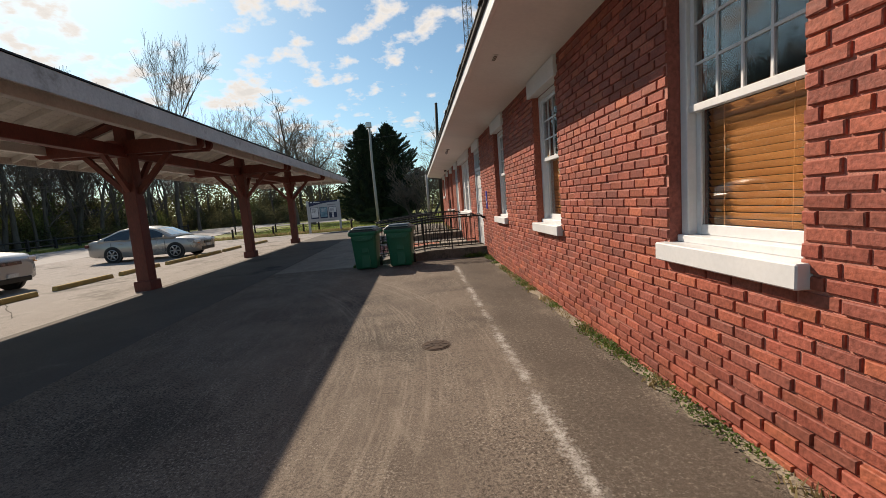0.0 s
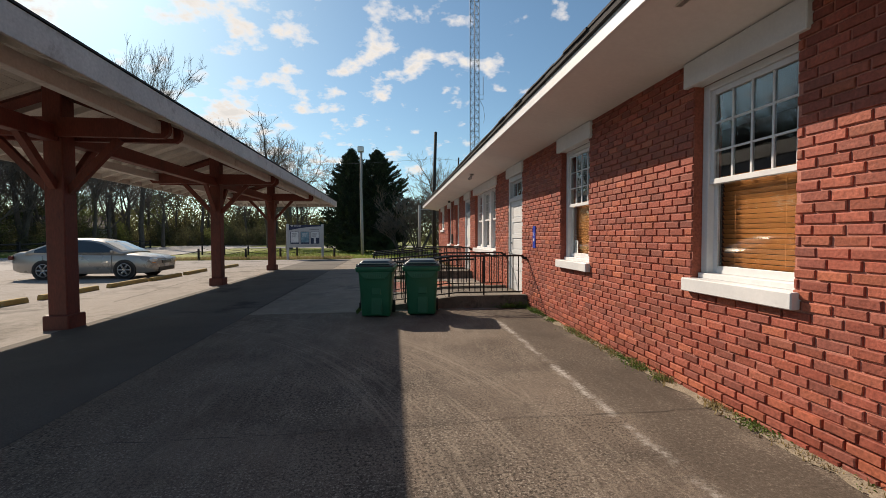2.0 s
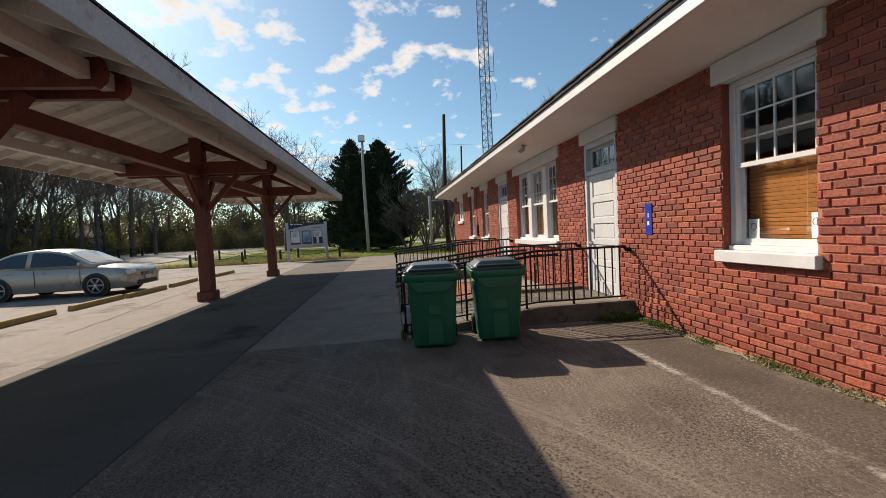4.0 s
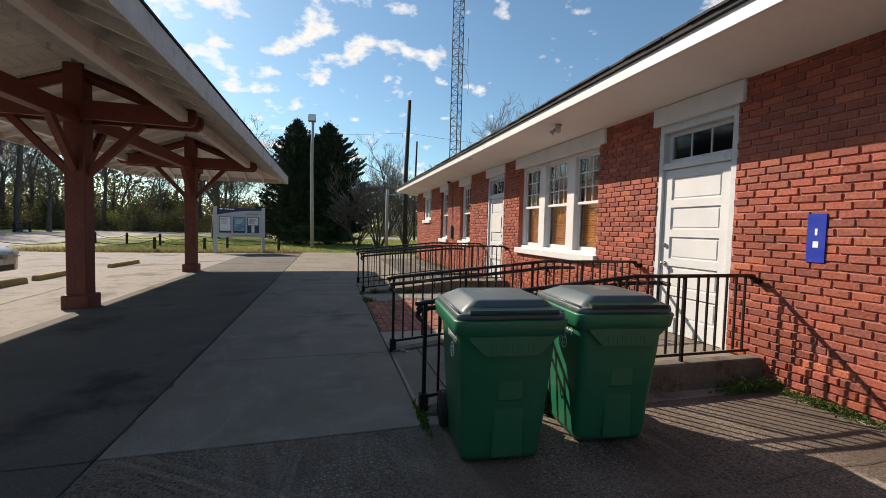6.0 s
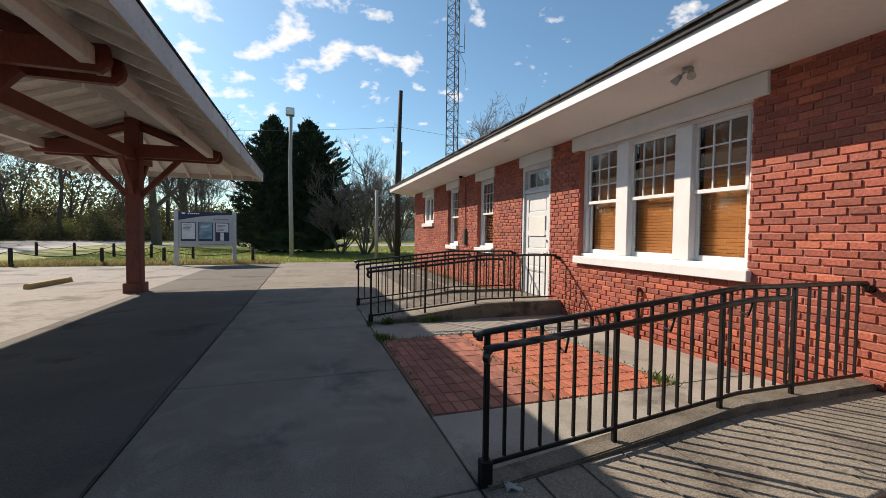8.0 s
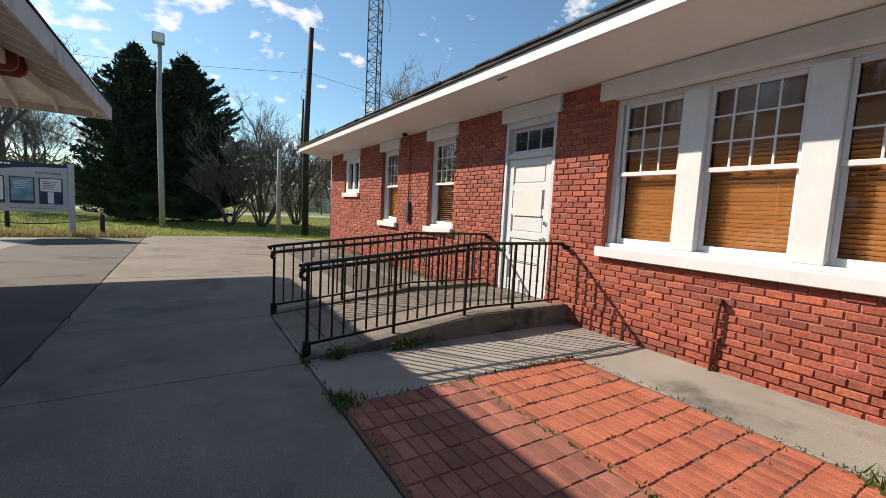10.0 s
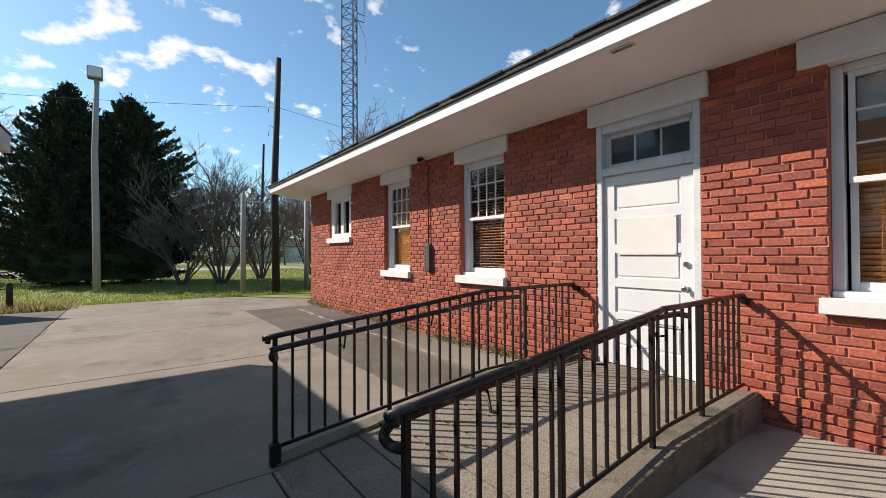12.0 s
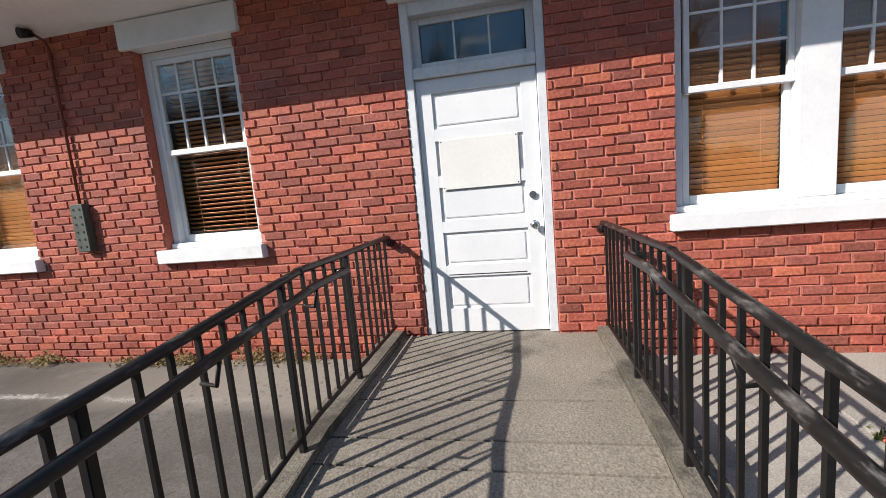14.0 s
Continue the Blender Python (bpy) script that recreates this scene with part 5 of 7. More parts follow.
# ---- wheel stops ----
def wheel_stop(x, y0, y1, rz):
    t = thing("wheel_stop", "faded yellow concrete wheel stop on the lot", "wheel stop", (x, (y0 + y1) / 2, -0.016), "wheel stops", rz=rz)
    bm = bmesh.new()
    L = (y1 - y0) / 2
    extrude_profile(bm, [(-0.085, 0), (0.085, 0), (0.07, 0.10), (0.045, 0.125), (-0.045, 0.125), (-0.07, 0.10)], "y", -L, L)
    bmesh.ops.bevel(bm, geom=bm.edges[:], offset=0.008, segments=1, affect="EDGES")
    part("bar", bm, KERBYEL, t)


for x, a, b, rz in ((-11.30, 6.4, 8.2, 1), (-11.30, 8.7, 10.6, -1), (-11.35, 11.25, 13.2, -1), (-11.30, 13.55, 15.5, 1), (-11.22, 15.9, 17.7, -1), (-11.05, 17.75, 19.6, -2), (-11.05, 20.0, 21.9, 1), (-10.85, 23.2, 24.9, -3)):
    wheel_stop(x, a, b, rz)


# ---- a chain and padlock on the first railing, a scrap of paper by a post ----
ch = thing("lock_chain", "short steel chain hung round a railing baluster", "chain", (-3.244, 11.028, -0.045), "chained lock")


def chain_link(at, along, turn):
    bm = bmesh.new()
    d = Vector(along).normalized()
    s = d.cross(Vector((0, 1, 0))).normalized()
    s = s * math.cos(turn) + d.cross(s) * math.sin(turn)
    ring = []
    for k in range(11):
        a = 2 * math.pi * k / 10
        ring.append(Vector(at) + d * 0.0135 * math.cos(a) + s * 0.008 * math.sin(a))
    tube(bm, ring, 0.0026, 5, cap=False)
    part("link", bm, CHROME, ch)


drop = [(0.004, -0.004, 0.875 - 0.019 * k) for k in range(7)]
for k, q in enumerate(drop):
    chain_link(q, (0, 0, 1), 1.57 * (k % 2))
for k in range(7):
    f = k / 6
    chain_link((0.012 + 0.105 * f, -0.004, 0.752 + 0.085 * f * f + 0.02 * f), (1, 0, 0.2 + 1.0 * f), 1.57 * (k % 2))
pl = thing("padlock", "small worn steel padlock hanging from the chain", "padlock", (-3.242, 11.022, 0.645), "chained lock", rz=18)
part("body", boxes((-0.017, 0.017, -0.007, 0.007, -0.018, 0.018), bevel=0.004), CHROME, pl)
bm = bmesh.new()
tube(bm, smooth_path([(-0.011, 0, 0.016), (-0.011, 0, 0.035), (0, 0, 0.048), (0.011, 0, 0.035), (0.011, 0, 0.016)], 4), 0.003, 6)
part("shackle", bm, CHROME, pl)

bm = bmesh.new()
rnd = random.Random(5)
grid = [[bm.verts.new((-3.40 + 0.022 * i, 12.60 + 0.02 * j - 0.008 * i, 0.006 + 0.030 * abs(math.sin(1.1 * i + 0.7 * j)) * (1 - i / 8) + rnd.uniform(0, 0.010))) for j in range(5)] for i in range(7)]
for i in range(6):
    for j in range(4):
        bm.faces.new((grid[i][j], grid[i + 1][j], grid[i + 1][j + 1], grid[i][j + 1])).smooth = True
bmesh.ops.solidify(bm, geom=bm.faces[:], thickness=0.0015)
solid("paper_scrap", bm, PAPER, "crumpled pale paper scrap beside a railing post", "litter")
# ---- cars ----
def car(name, label, at, rz, paint, L, W, prof_low, cabin, wheel_r, wheels_x, suv):
    t = thing(name, label, "car", at, rz=rz)
    # lower body: cross sections along x; each (x, bottom, top, half width)
    def section(x, zb, zt, hw, crown):
        pts = []
        zs = [zb, zb + 0.04, (zb + zt) * 0.5, zt - 0.10, zt - 0.03, zt]
        hs = [hw * 0.90, hw * 0.97, hw, hw * 0.975, hw * 0.92, hw * 0.80]
        for z, h in zip(zs, hs):
            pts.append((x, -h, z))
        pts.append((x, 0, zt + crown))
        for z, h in list(zip(zs, hs))[::-1]:
            pts.append((x, h, z))
        return pts
    bm = bmesh.new()
    loft(bm, [section(*s) for s in prof_low])
    body = part("body", bm, paint, t)
    # cabin: a painted shell lofted along x, with the windows set 6 mm proud
    xs0, xs1 = cabin[0][0], cabin[-1][0]
    zb = cabin[0][1]
    hb, ht = W / 2 * 0.925, W / 2 * 0.70

    def top(x):
        for (xa, za), (xb, zc) in zip(cabin, cabin[1:]):
            if xb <= x <= xa:
                f = (xa - x) / (xa - xb)
                return za + (zc - za) * f
        return cabin[-1][1]
    zmax = max(z for _, z in cabin)
    n = 24
    stations = [xs0 + (xs1 - xs0) * k / n for k in range(n + 1)]
    smooth_top = [sum(top(min(xs0, max(xs1, x + d))) for d in (-0.12, -0.06, 0, 0.06, 0.12)) / 5 for x in stations]

    def half(z):
        return hb + (ht - hb) * (z - zb) / (zmax - zb)
    bm = bmesh.new()
    rings = []
    for x, zt in zip(stations, smooth_top):
        h0, h1 = half(zb - 0.06), half(zt)
        zs = max(zt - 0.05, zb - 0.05)
        rings.append([(x, -h0, zb - 0.06), (x, -half(zs), zs), (x, -h1 * 0.93, zt - 0.012), (x, -h1 * 0.5, zt + 0.012), (x, 0, zt + 0.02), (x, h1 * 0.5, zt + 0.012), (x, h1 * 0.93, zt - 0.012), (x, half(zs), zs), (x, h0, zb - 0.06)])
    loft(bm, rings)
    part("cabin", bm, paint, t)
    span = [k for k in range(n + 1) if smooth_top[k] - 0.10 > zb + 0.07]
    split_x = (stations[span[0]] + stations[span[-1]]) / 2 - 0.12
    for s in (-1, 1):
        groups = [[k for k in span if stations[k] > split_x + 0.04], [k for k in span if stations[k] < split_x - 0.04]]
        for g in groups:
            bm = bmesh.new()
            lo = [bm.verts.new((stations[k], s * (half(zb + 0.02) + 0.006), zb + 0.02)) for k in g]
            hi = [bm.verts.new((stations[k], s * (half(smooth_top[k] - 0.085) + 0.006), smooth_top[k] - 0.085)) for k in g]
            for k in range(len(g) - 1):
                bm.faces.new((lo[k], lo[k + 1], hi[k + 1], hi[k]))
            part("side_window", bm, CARGLASS_DARK, t, "dark side window")
        bm = bmesh.new()
        box(bm, xs0 - 0.42, xs0 - 0.30, s * (W / 2 - 0.02) - 0.06, s * (W / 2 + 0.05) + 0.06, zb + 0.0, zb + 0.12, bevel=0.03)
        part("mirror", bm, paint, t)
        for dx in (0.44, 0.70):
            px = xs0 + (xs1 - xs0) * dx
            part("door_handle", boxes((px - 0.09, px + 0.09, s * W / 2 * 0.985 - 0.015, s * W / 2 * 0.985 + 0.015, zb - 0.16, zb - 0.13), bevel=0.006), paint, t)
        for dx in (0.12, 0.50, 0.82):
            px = xs0 + (xs1 - xs0) * dx
            part("door_seam", boxes((px - 0.004, px + 0.004, s * W / 2 * 0.992 - 0.006, s * W / 2 * 0.992 + 0.006, 0.34, zb - 0.08)), CARBLACK, t)
    for name_, ks in (("windscreen", [k for k in range(n + 1) if stations[k] > cabin[1][0] - 0.02 and smooth_top[k] > zb + 0.05]), ("rear_window", [k for k in range(n + 1) if stations[k] < cabin[-2][0] + 0.02 and smooth_top[k] > zb + 0.08])):
        bm = bmesh.new()
        rows_ = [[bm.verts.new((stations[k], f * half(smooth_top[k]) * 0.86, smooth_top[k] + 0.030 - 0.02 * abs(f))) for f in (-1, -0.5, 0, 0.5, 1)] for k in ks]
        for ra_, rb_ in zip(rows_, rows_[1:]):
            for k in range(4):
                bm.faces.new((ra_[k], ra_[k + 1], rb_[k + 1], rb_[k])).smooth = True
        part(name_, bm, WINDSCREEN, t, "opaque glass with a sky reflection put into its colour")
    nose = prof_low[0][0]
    tail = prof_low[-1][0]
    zf = 0.66 if not suv else 0.86
    # face of the car
    fx = prof_low[1][0]
    part("grille", boxes((nose - 0.05, nose + 0.03, -0.30, 0.30, zf - 0.12, zf - 0.02), bevel=0.01), CARBLACK, t)
    part("lower_intake", boxes((nose - 0.05, nose + 0.025, -0.52, 0.52, 0.27, 0.40), bevel=0.01), CARBLACK, t)
    for k in range(4):
        part("grille_bar", boxes((nose + 0.012, nose + 0.036, -0.29, 0.29, zf - 0.115 + 0.026 * k, zf - 0.107 + 0.026 * k)), CHROME, t)
    part("number_plate", boxes((nose + 0.005, nose + 0.035, -0.15, 0.15, 0.42, 0.52), bevel=0.004), PAPER, t)
    for s in (-1, 1):
        bm = bmesh.new()
        box(bm, nose - 0.30, nose - 0.015, s * W * 0.36 - 0.14, s * W * 0.36 + 0.14, zf - 0.06, zf + 0.08, bevel=0.04)
        part("headlight", bm, LAMPCLEAR, t, "clear headlight")
        part("indicator", boxes((nose - 0.14, nose - 0.005, s * W * 0.40 - 0.05, s * W * 0.40 + 0.05, zf - 0.09, zf - 0.062), bevel=0.008), LAMPAMBER, t)
        part("tail_light", boxes((tail - 0.015, tail + 0.12, s * W * 0.40 - 0.10, s * W * 0.40 + 0.10, 0.72, 0.86), bevel=0.02), REDWOOD, t)
    for wx in wheels_x:
        for s in (-1, 1):
            y = s * (W / 2 - 0.09)
            bm = bmesh.new()
            tube(bm, [(wx, y - s * 0.02, wheel_r), (wx, y + s * 0.095, wheel_r)], wheel_r + 0.035, 24)
            part("wheel_arch", bm, CARBLACK, t)
            bm = bmesh.new()
            tube(bm, [(wx, y - 0.10, wheel_r), (wx, y - 0.085, wheel_r), (wx, y + 0.085, wheel_r), (wx, y + 0.105, wheel_r)], [wheel_r - 0.03, wheel_r, wheel_r, wheel_r - 0.03], 28)
            w = part("wheel", bm, RUBBER, t, "black tyre")
            bm = bmesh.new()
            ys = y + s * 0.106
            tube(bm, [(wx, ys, wheel_r), (wx, ys + s * 0.006, wheel_r)], wheel_r * 0.20, 14)
            for k in range(6):
                a = k * math.pi / 3
                p = Vector((math.cos(a), 0, math.sin(a)))
                tube(bm, [Vector((wx, ys + s * 0.003, wheel_r)) + p * wheel_r * 0.15, Vector((wx, ys + s * 0.002, wheel_r)) + p * wheel_r * 0.64], [0.035, 0.028], 6)
            rr = [(math.cos(k * math.pi / 14), math.sin(k * math.pi / 14)) for k in range(29)]
            tube(bm, [(wx + wheel_r * 0.66 * a, ys, wheel_r + wheel_r * 0.66 * b) for a, b in rr], 0.014, 6, cap=False)
            part("rim", bm, ALLOY, w, "silver six-spoke rim")
    return t


# opaque pale teal base holds part of the sky's reflection as colour
WINDSCREEN = material("sky_teal_windscreen", (0.10, 0.13, 0.135), (0.14, 0.17, 0.175), 1, 0.05, fine=60, bump=0, spec=0.9, coat=1.0, gloss_noise=0.02)
CARGLASS_DARK = material("tinted_car_glass", (0.015, 0.02, 0.022), (0.03, 0.035, 0.038), 1, 0.06, fine=60, bump=0, spec=0.8, coat=0.5, gloss_noise=0.02)
SEDAN = [(2.29, 0.34, 0.64, 0.60, 0.0), (2.25, 0.25, 0.72, 0.75, 0.01), (2.05, 0.21, 0.81, 0.83, 0.03), (1.60, 0.20, 0.88, 0.865, 0.04), (1.05, 0.20, 0.93, 0.875, 0.03), (0.3, 0.20, 0.95, 0.88, 0.02), (-0.9, 0.20, 0.97, 0.88, 0.02), (-1.6, 0.22, 0.99, 0.87, 0.03), (-2.15, 0.26, 1.00, 0.82, 0.02), (-2.40, 0.32, 0.95, 0.72, 0.01), (-2.46, 0.40, 0.80, 0.62, 0.0)]
car("sedan_car", "champagne silver four-door sedan parked at the wheel stops", (-13.75, 19.5, -0.016), 0, SILVER, 4.74, 1.78, SEDAN, [(1.30, 0.94), (0.50, 1.36), (0.10, 1.45), (-0.45, 1.47), (-1.00, 1.41), (-1.90, 1.03)], 0.335, (1.33, -1.30), False)
SUV = [(2.28, 0.42, 0.80, 0.60, 0.0), (2.24, 0.34, 0.92, 0.74, 0.01), (2.05, 0.28, 1.02, 0.86, 0.03), (1.5, 0.26, 1.08, 0.91, 0.03), (1.0, 0.26, 1.14, 0.925, 0.03), (0.0, 0.26, 1.16, 0.93, 0.02), (-1.5, 0.26, 1.18, 0.93, 0.02), (-2.2, 0.30, 1.18, 0.88, 0.02), (-2.38, 0.36, 1.10, 0.78, 0.01), (-2.42, 0.46, 0.9, 0.68, 0.0)]
car("suv_car", "silver sport utility car parked nose to the wheel stops", (-14.9, 11.55, -0.016), 0, SUVPAINT, 4.7, 1.88, SUV, [(1.10, 1.12), (0.45, 1.60), (0.05, 1.70), (-0.9, 1.74), (-1.85, 1.68), (-2.30, 1.20)], 0.37, (1.38, -1.35), True)

# ---- information sign ----
sgn = thing("information_sign", "grey metal station information board with three posters", "sign", (-8.62, 30.93, -0.045), rz=12)
for s in (-1, 1):
    part("leg", boxes((s * 1.10 - 0.08, s * 1.10 + 0.08, -0.06, 0.06, 0, 2.36), bevel=0.01), SIGNGREY, sgn)
part("board", boxes((-1.018, 1.018, -0.035, 0.035, 0.82, 2.32), bevel=0.004), SIGNGREY, sgn)
bm = bmesh.new()
cr = [(-1.015, 2.318), (1.015, 2.318), (1.015, 2.22), (0.4, 2.19), (-0.2, 2.12), (-0.7, 2.02), (-1.015, 1.95)]
extrude_profile(bm, cr, "y", -0.043, -0.036)
part("header", bm, SIGNNAVY, sgn, "dark navy curved header band")
bm = bmesh.new()
extrude_profile(bm, [(-0.93, 2.27), (-0.74, 2.27), (-0.80, 2.21), (-0.86, 2.21)], "y", -0.046, -0.0435)
part("emblem", bm, LETTER, sgn)
for k in range(6):
    part("header_mark", boxes((-0.68 + 0.075 * k, -0.625 + 0.075 * k, -0.046, -0.0435, 2.215, 2.265)), LETTER, sgn)
for k in range(8):
    part("place_mark", boxes((0.28 + 0.075 * k, 0.335 + 0.075 * k, -0.038, -0.0355, 1.985, 2.045)), GREYLETTER, sgn)
for k, m in enumerate((PAPER, POSTERBLUE, PAPER)):
    x = -0.66 + 0.64 * k
    fr = bmesh.new()
    for q in ((x - 0.31, x - 0.275, 1.02, 1.90), (x + 0.275, x + 0.31, 1.02, 1.90)):
        box(fr, q[0], q[1], -0.062, -0.036, q[2], q[3], bevel=0.004)
    box(fr, x - 0.2745, x + 0.2745, -0.062, -0.036, 1.865, 1.90, bevel=0.004)
    box(fr, x - 0.2745, x + 0.2745, -0.062, -0.036, 1.02, 1.055, bevel=0.004)
    pf = part("poster_frame", fr, SIGNGREY, sgn)
    part("poster_back", boxes((x - 0.274, x + 0.274, -0.040, -0.0355, 1.056, 1.864)), SIGNNAVY, pf)
    part("poster", boxes((x - 0.24, x + 0.24, -0.0435, -0.0405, 1.15 if k != 2 else 1.45, 1.84)), m, pf)
    if k == 2:
        part("poster", boxes((x - 0.08, x + 0.06, -0.0435, -0.0405, 1.08, 1.43)), PAPER, pf)
    for j in range(5):
        part("text_bar", boxes((x - 0.19, x + 0.05 + 0.025 * j, -0.0445, -0.0436, 1.52 + 0.055 * j, 1.54 + 0.055 * j)), POSTERDARK if k != 1 else PAPER, pf)
for k in range(14):
    part("footer_mark", boxes((-0.30 + 0.075 * k, -0.245 + 0.075 * k, -0.037, -0.0355, 0.90, 0.93)), GREYLETTER, sgn)

# ---- poles, wire and mast ----
lp = thing("flood_light_pole", "leaning weathered wooden pole with floodlight box", "light pole", (-5.38, 37.1, -0.045))
bm = bmesh.new()
tube(bm, [(0.06, 0, 0), (0.02, 0, 2.8), (-0.02, 0, 5.6), (0.03, 0, 8.4)], [0.13, 0.12, 0.105, 0.09], 12)
part("pole", bm, POLEWOOD, lp)
part("lamp_box", boxes((-0.26, 0.22, -0.22, 0.18, 8.42, 8.87), bevel=0.03), GALV, lp)
part("lamp_glass", boxes((-0.22, 0.18, -0.236, -0.221, 8.46, 8.83), bevel=0.004), LAMPCLEAR, lp)
bm = bmesh.new()
tube(bm, [(0.03, 0, 8.3), (0.0, 0, 8.43)], 0.04, 8)
part("bracket", bm, GALV, lp)

up = thing("utility_pole", "tall dark creosoted utility pole, slightly leaning", "utility pole", (0.18, 32.4, -0.045))
bm = bmesh.new()
tube(bm, [(0, 0, 0), (-0.05, 0, 4.3), (0.10, 0, 9.05)], [0.15, 0.13, 0.105], 12)
part("pole", bm, DARKPOLE, up)
for z in (6.3, 7.2):
    bm = bmesh.new()
    tube(bm, [(-0.12, -0.06, z), (-0.26, -0.08, z + 0.10), (-0.30, -0.08, z - 0.35)], 0.012, 6)
    part("bracket", bm, GALV, up)
bm = bmesh.new()
n = 16
a, b = Vector((0.22, 32.4, 7.1)), Vector((26.0, 41.0, 9.2))
tube(bm, [a.lerp(b, k / n) - Vector((0, 0, 0.5 * 4 * (k / n) * (1 - k / n))) for k in range(n + 1)], 0.008, 5)
a, b = Vector((0.22, 32.4, 7.1)), Vector((-28.0, 52.0, 10.2))
tube(bm, [a.lerp(b, k / n) - Vector((0, 0, 0.6 * 4 * (k / n) * (1 - k / n))) for k in range(n + 1)], 0.008, 5)
solid("overhead_wire", bm, MASTSTEEL, "thin overhead wire from the utility pole", "wire")
t = copy_thing(up, pose(6.1, 59.0, -0.045))
t.scale = (1.0, 1.0, 1.36)
sp = thing("service_pole", "short grey timber pole with side arm", "pole", (-0.88, 32.9, -0.045))
bm = bmesh.new()
tube(bm, [(0, 0, 0), (0, 0, 3.8)], [0.10, 0.085], 10)
part("pole", bm, POLEWOOD, sp)
bm = bmesh.new()
tube(bm, [(0, 0, 3.5), (1.5, 0, 3.5)], 0.03, 6)
part("arm", bm, GALV, sp)
sp2 = copy_thing(sp, pose(1.75, 33.6, -0.045))

tw = thing("radio_mast", "slender lattice radio mast rising behind the station", "mast", (3.04, 31.9, 0))
legs = [(0.37 * math.cos(a), 0.37 * math.sin(a)) for a in (radians(20), radians(140), radians(260))]
for x, y in legs:
    bm = bmesh.new()
    tube(bm, [(x, y, 0), (x, y, 30)], 0.030, 6)
    part("leg", bm, MASTSTEEL, tw)
bm = bmesh.new()
z, k = 0.3, 0
while z < 29.5:
    for i in range(3):
        p, q = legs[i], legs[(i + 1) % 3]
        if k % 2:
            p, q = q, p
        tube(bm, [(p[0], p[1], z), (q[0], q[1], z + 0.46)], 0.016, 4, cap=False)
        tube(bm, [(p[0], p[1], z), (q[0], q[1], z)], 0.015, 4, cap=False)
    z += 0.46
    k += 1
part("lattice", bm, MASTSTEEL, tw, kind="stuff")
bm = bmesh.new()
tube(bm, [(0.28, 0, 11.6), (0.62, 0, 11.6), (0.62, 0, 12.9)], 0.022, 6)
tube(bm, [(0.28, 0, 11.3), (0.62, 0, 11.3), (0.62, 0, 11.6)], 0.02, 6)
tube(bm, [(0.35, 0, 11.3), (0.65, 0, 10.7), (0.72, 0, 10.1), (0.66, 0, 9.6)], 0.012, 5)
part("antenna", bm, MASTSTEEL, tw)

# ---- low fences ----
fence = thing("post_chain_fence", "low fence of dark wooden posts with sagging chains", "fence", (0, 0, -0.045))
line = [(-17.9, 29.3), (-15.3, 30.9), (-12.5, 31.2), (-10.4, 31.6), (-6.85, 31.7)]
line2 = [(-19.0, 40.0), (-16.9, 39.2), (-14.6, 38.0), (-12.4, 36.6), (-10.2, 35.6)]
for ln in (line, line2):
    for (x, y), nxt in zip(ln, ln[1:] + [None]):
        bm = bmesh.new()
        tube(bm, [(x, y, 0), (x, y, 0.72), (x, y, 0.76)], [0.075, 0.07, 0.05], 8)
        part("post", bm, DARKPOLE, fence)
        if nxt:
            bm = bmesh.new()
            tube(bm, [(x + (nxt[0] - x) * k / 8, y + (nxt[1] - y) * k / 8, 0.62 - 0.9 * (k / 8) * (1 - k / 8)) for k in range(9)], 0.016, 5)
            part("chain", bm, DARKPOLE, fence)
rf = thing("rail_fence", "dark timber rail fence along the road's far side", "fence", (0, 0, -0.045))
pts = [(-30.0 - 0.35 * k, 8.0 + 3.0 * k) for k in range(20)]
for (x, y), nxt in zip(pts, pts[1:] + [None]):
    part("post", boxes((x - 0.09, x + 0.09, y - 0.09, y + 0.09, 0, 1.15)), DARKPOLE, rf)
    if nxt:
        for z in (0.45, 0.95):
            bm = bmesh.new()
            tube(bm, [(x, y, z), (nxt[0], nxt[1], z)], 0.06, 4)
            part("rail", bm, DARKPOLE, rf)

# ---- far house and shed ----
def small_building(name, label, at, w, d, h, rise, rz, wallm, roofm):
    t = thing(name, label, "building", at, rz=rz)
    part("wall", boxes((-w / 2, w / 2, -d / 2, d / 2, 0, h)), wallm, t)
    bm = bmesh.new()
    extrude_profile(bm, [(-d / 2 - 0.5, h - 0.1), (0, h + rise), (d / 2 + 0.5, h - 0.1), (d / 2 + 0.5, h + 0.02), (0, h + rise + 0.14), (-d / 2 - 0.5, h + 0.02)], "x", -w / 2 - 0.4, w / 2 + 0.4)
    part("roof", bm, roofm, t)
    for s in (-0.25, 0.2):
        win = part("window", boxes((w * s - 0.5, w * s + 0.5, -d / 2 - 0.03, -d / 2 + 0.02, 0.9, 2.0), bevel=0.01), UNLITDARK, t)
        part("window_frame", boxes((w * s - 0.56, w * s + 0.56, -d / 2 - 0.05, -d / 2 - 0.031, 0.84, 0.9)), WHITE, win)
    part("door", boxes((w * 0.02 - 0.45, w * 0.02 + 0.45, -d / 2 - 0.04, -d / 2 + 0.02, 0, 2.05), bevel=0.01), WHITE, t)


small_building("green_shed", "faded green building with pale tin roof by the road", (-33.5, 19.5, -0.045), 11, 7, 2.5, 1.2, 80, TEAL, TIN)
small_building("far_house", "white low house among the far trees", (-52, 70, -0.045), 12, 8, 2.8, 1.8, 40, WHITE, SHINGLE)
small_building("far_house", "pale low house behind the crossing road", (14, 96, -0.045), 14, 8, 2.8, 1.6, 5, WHITE, SHINGLE)

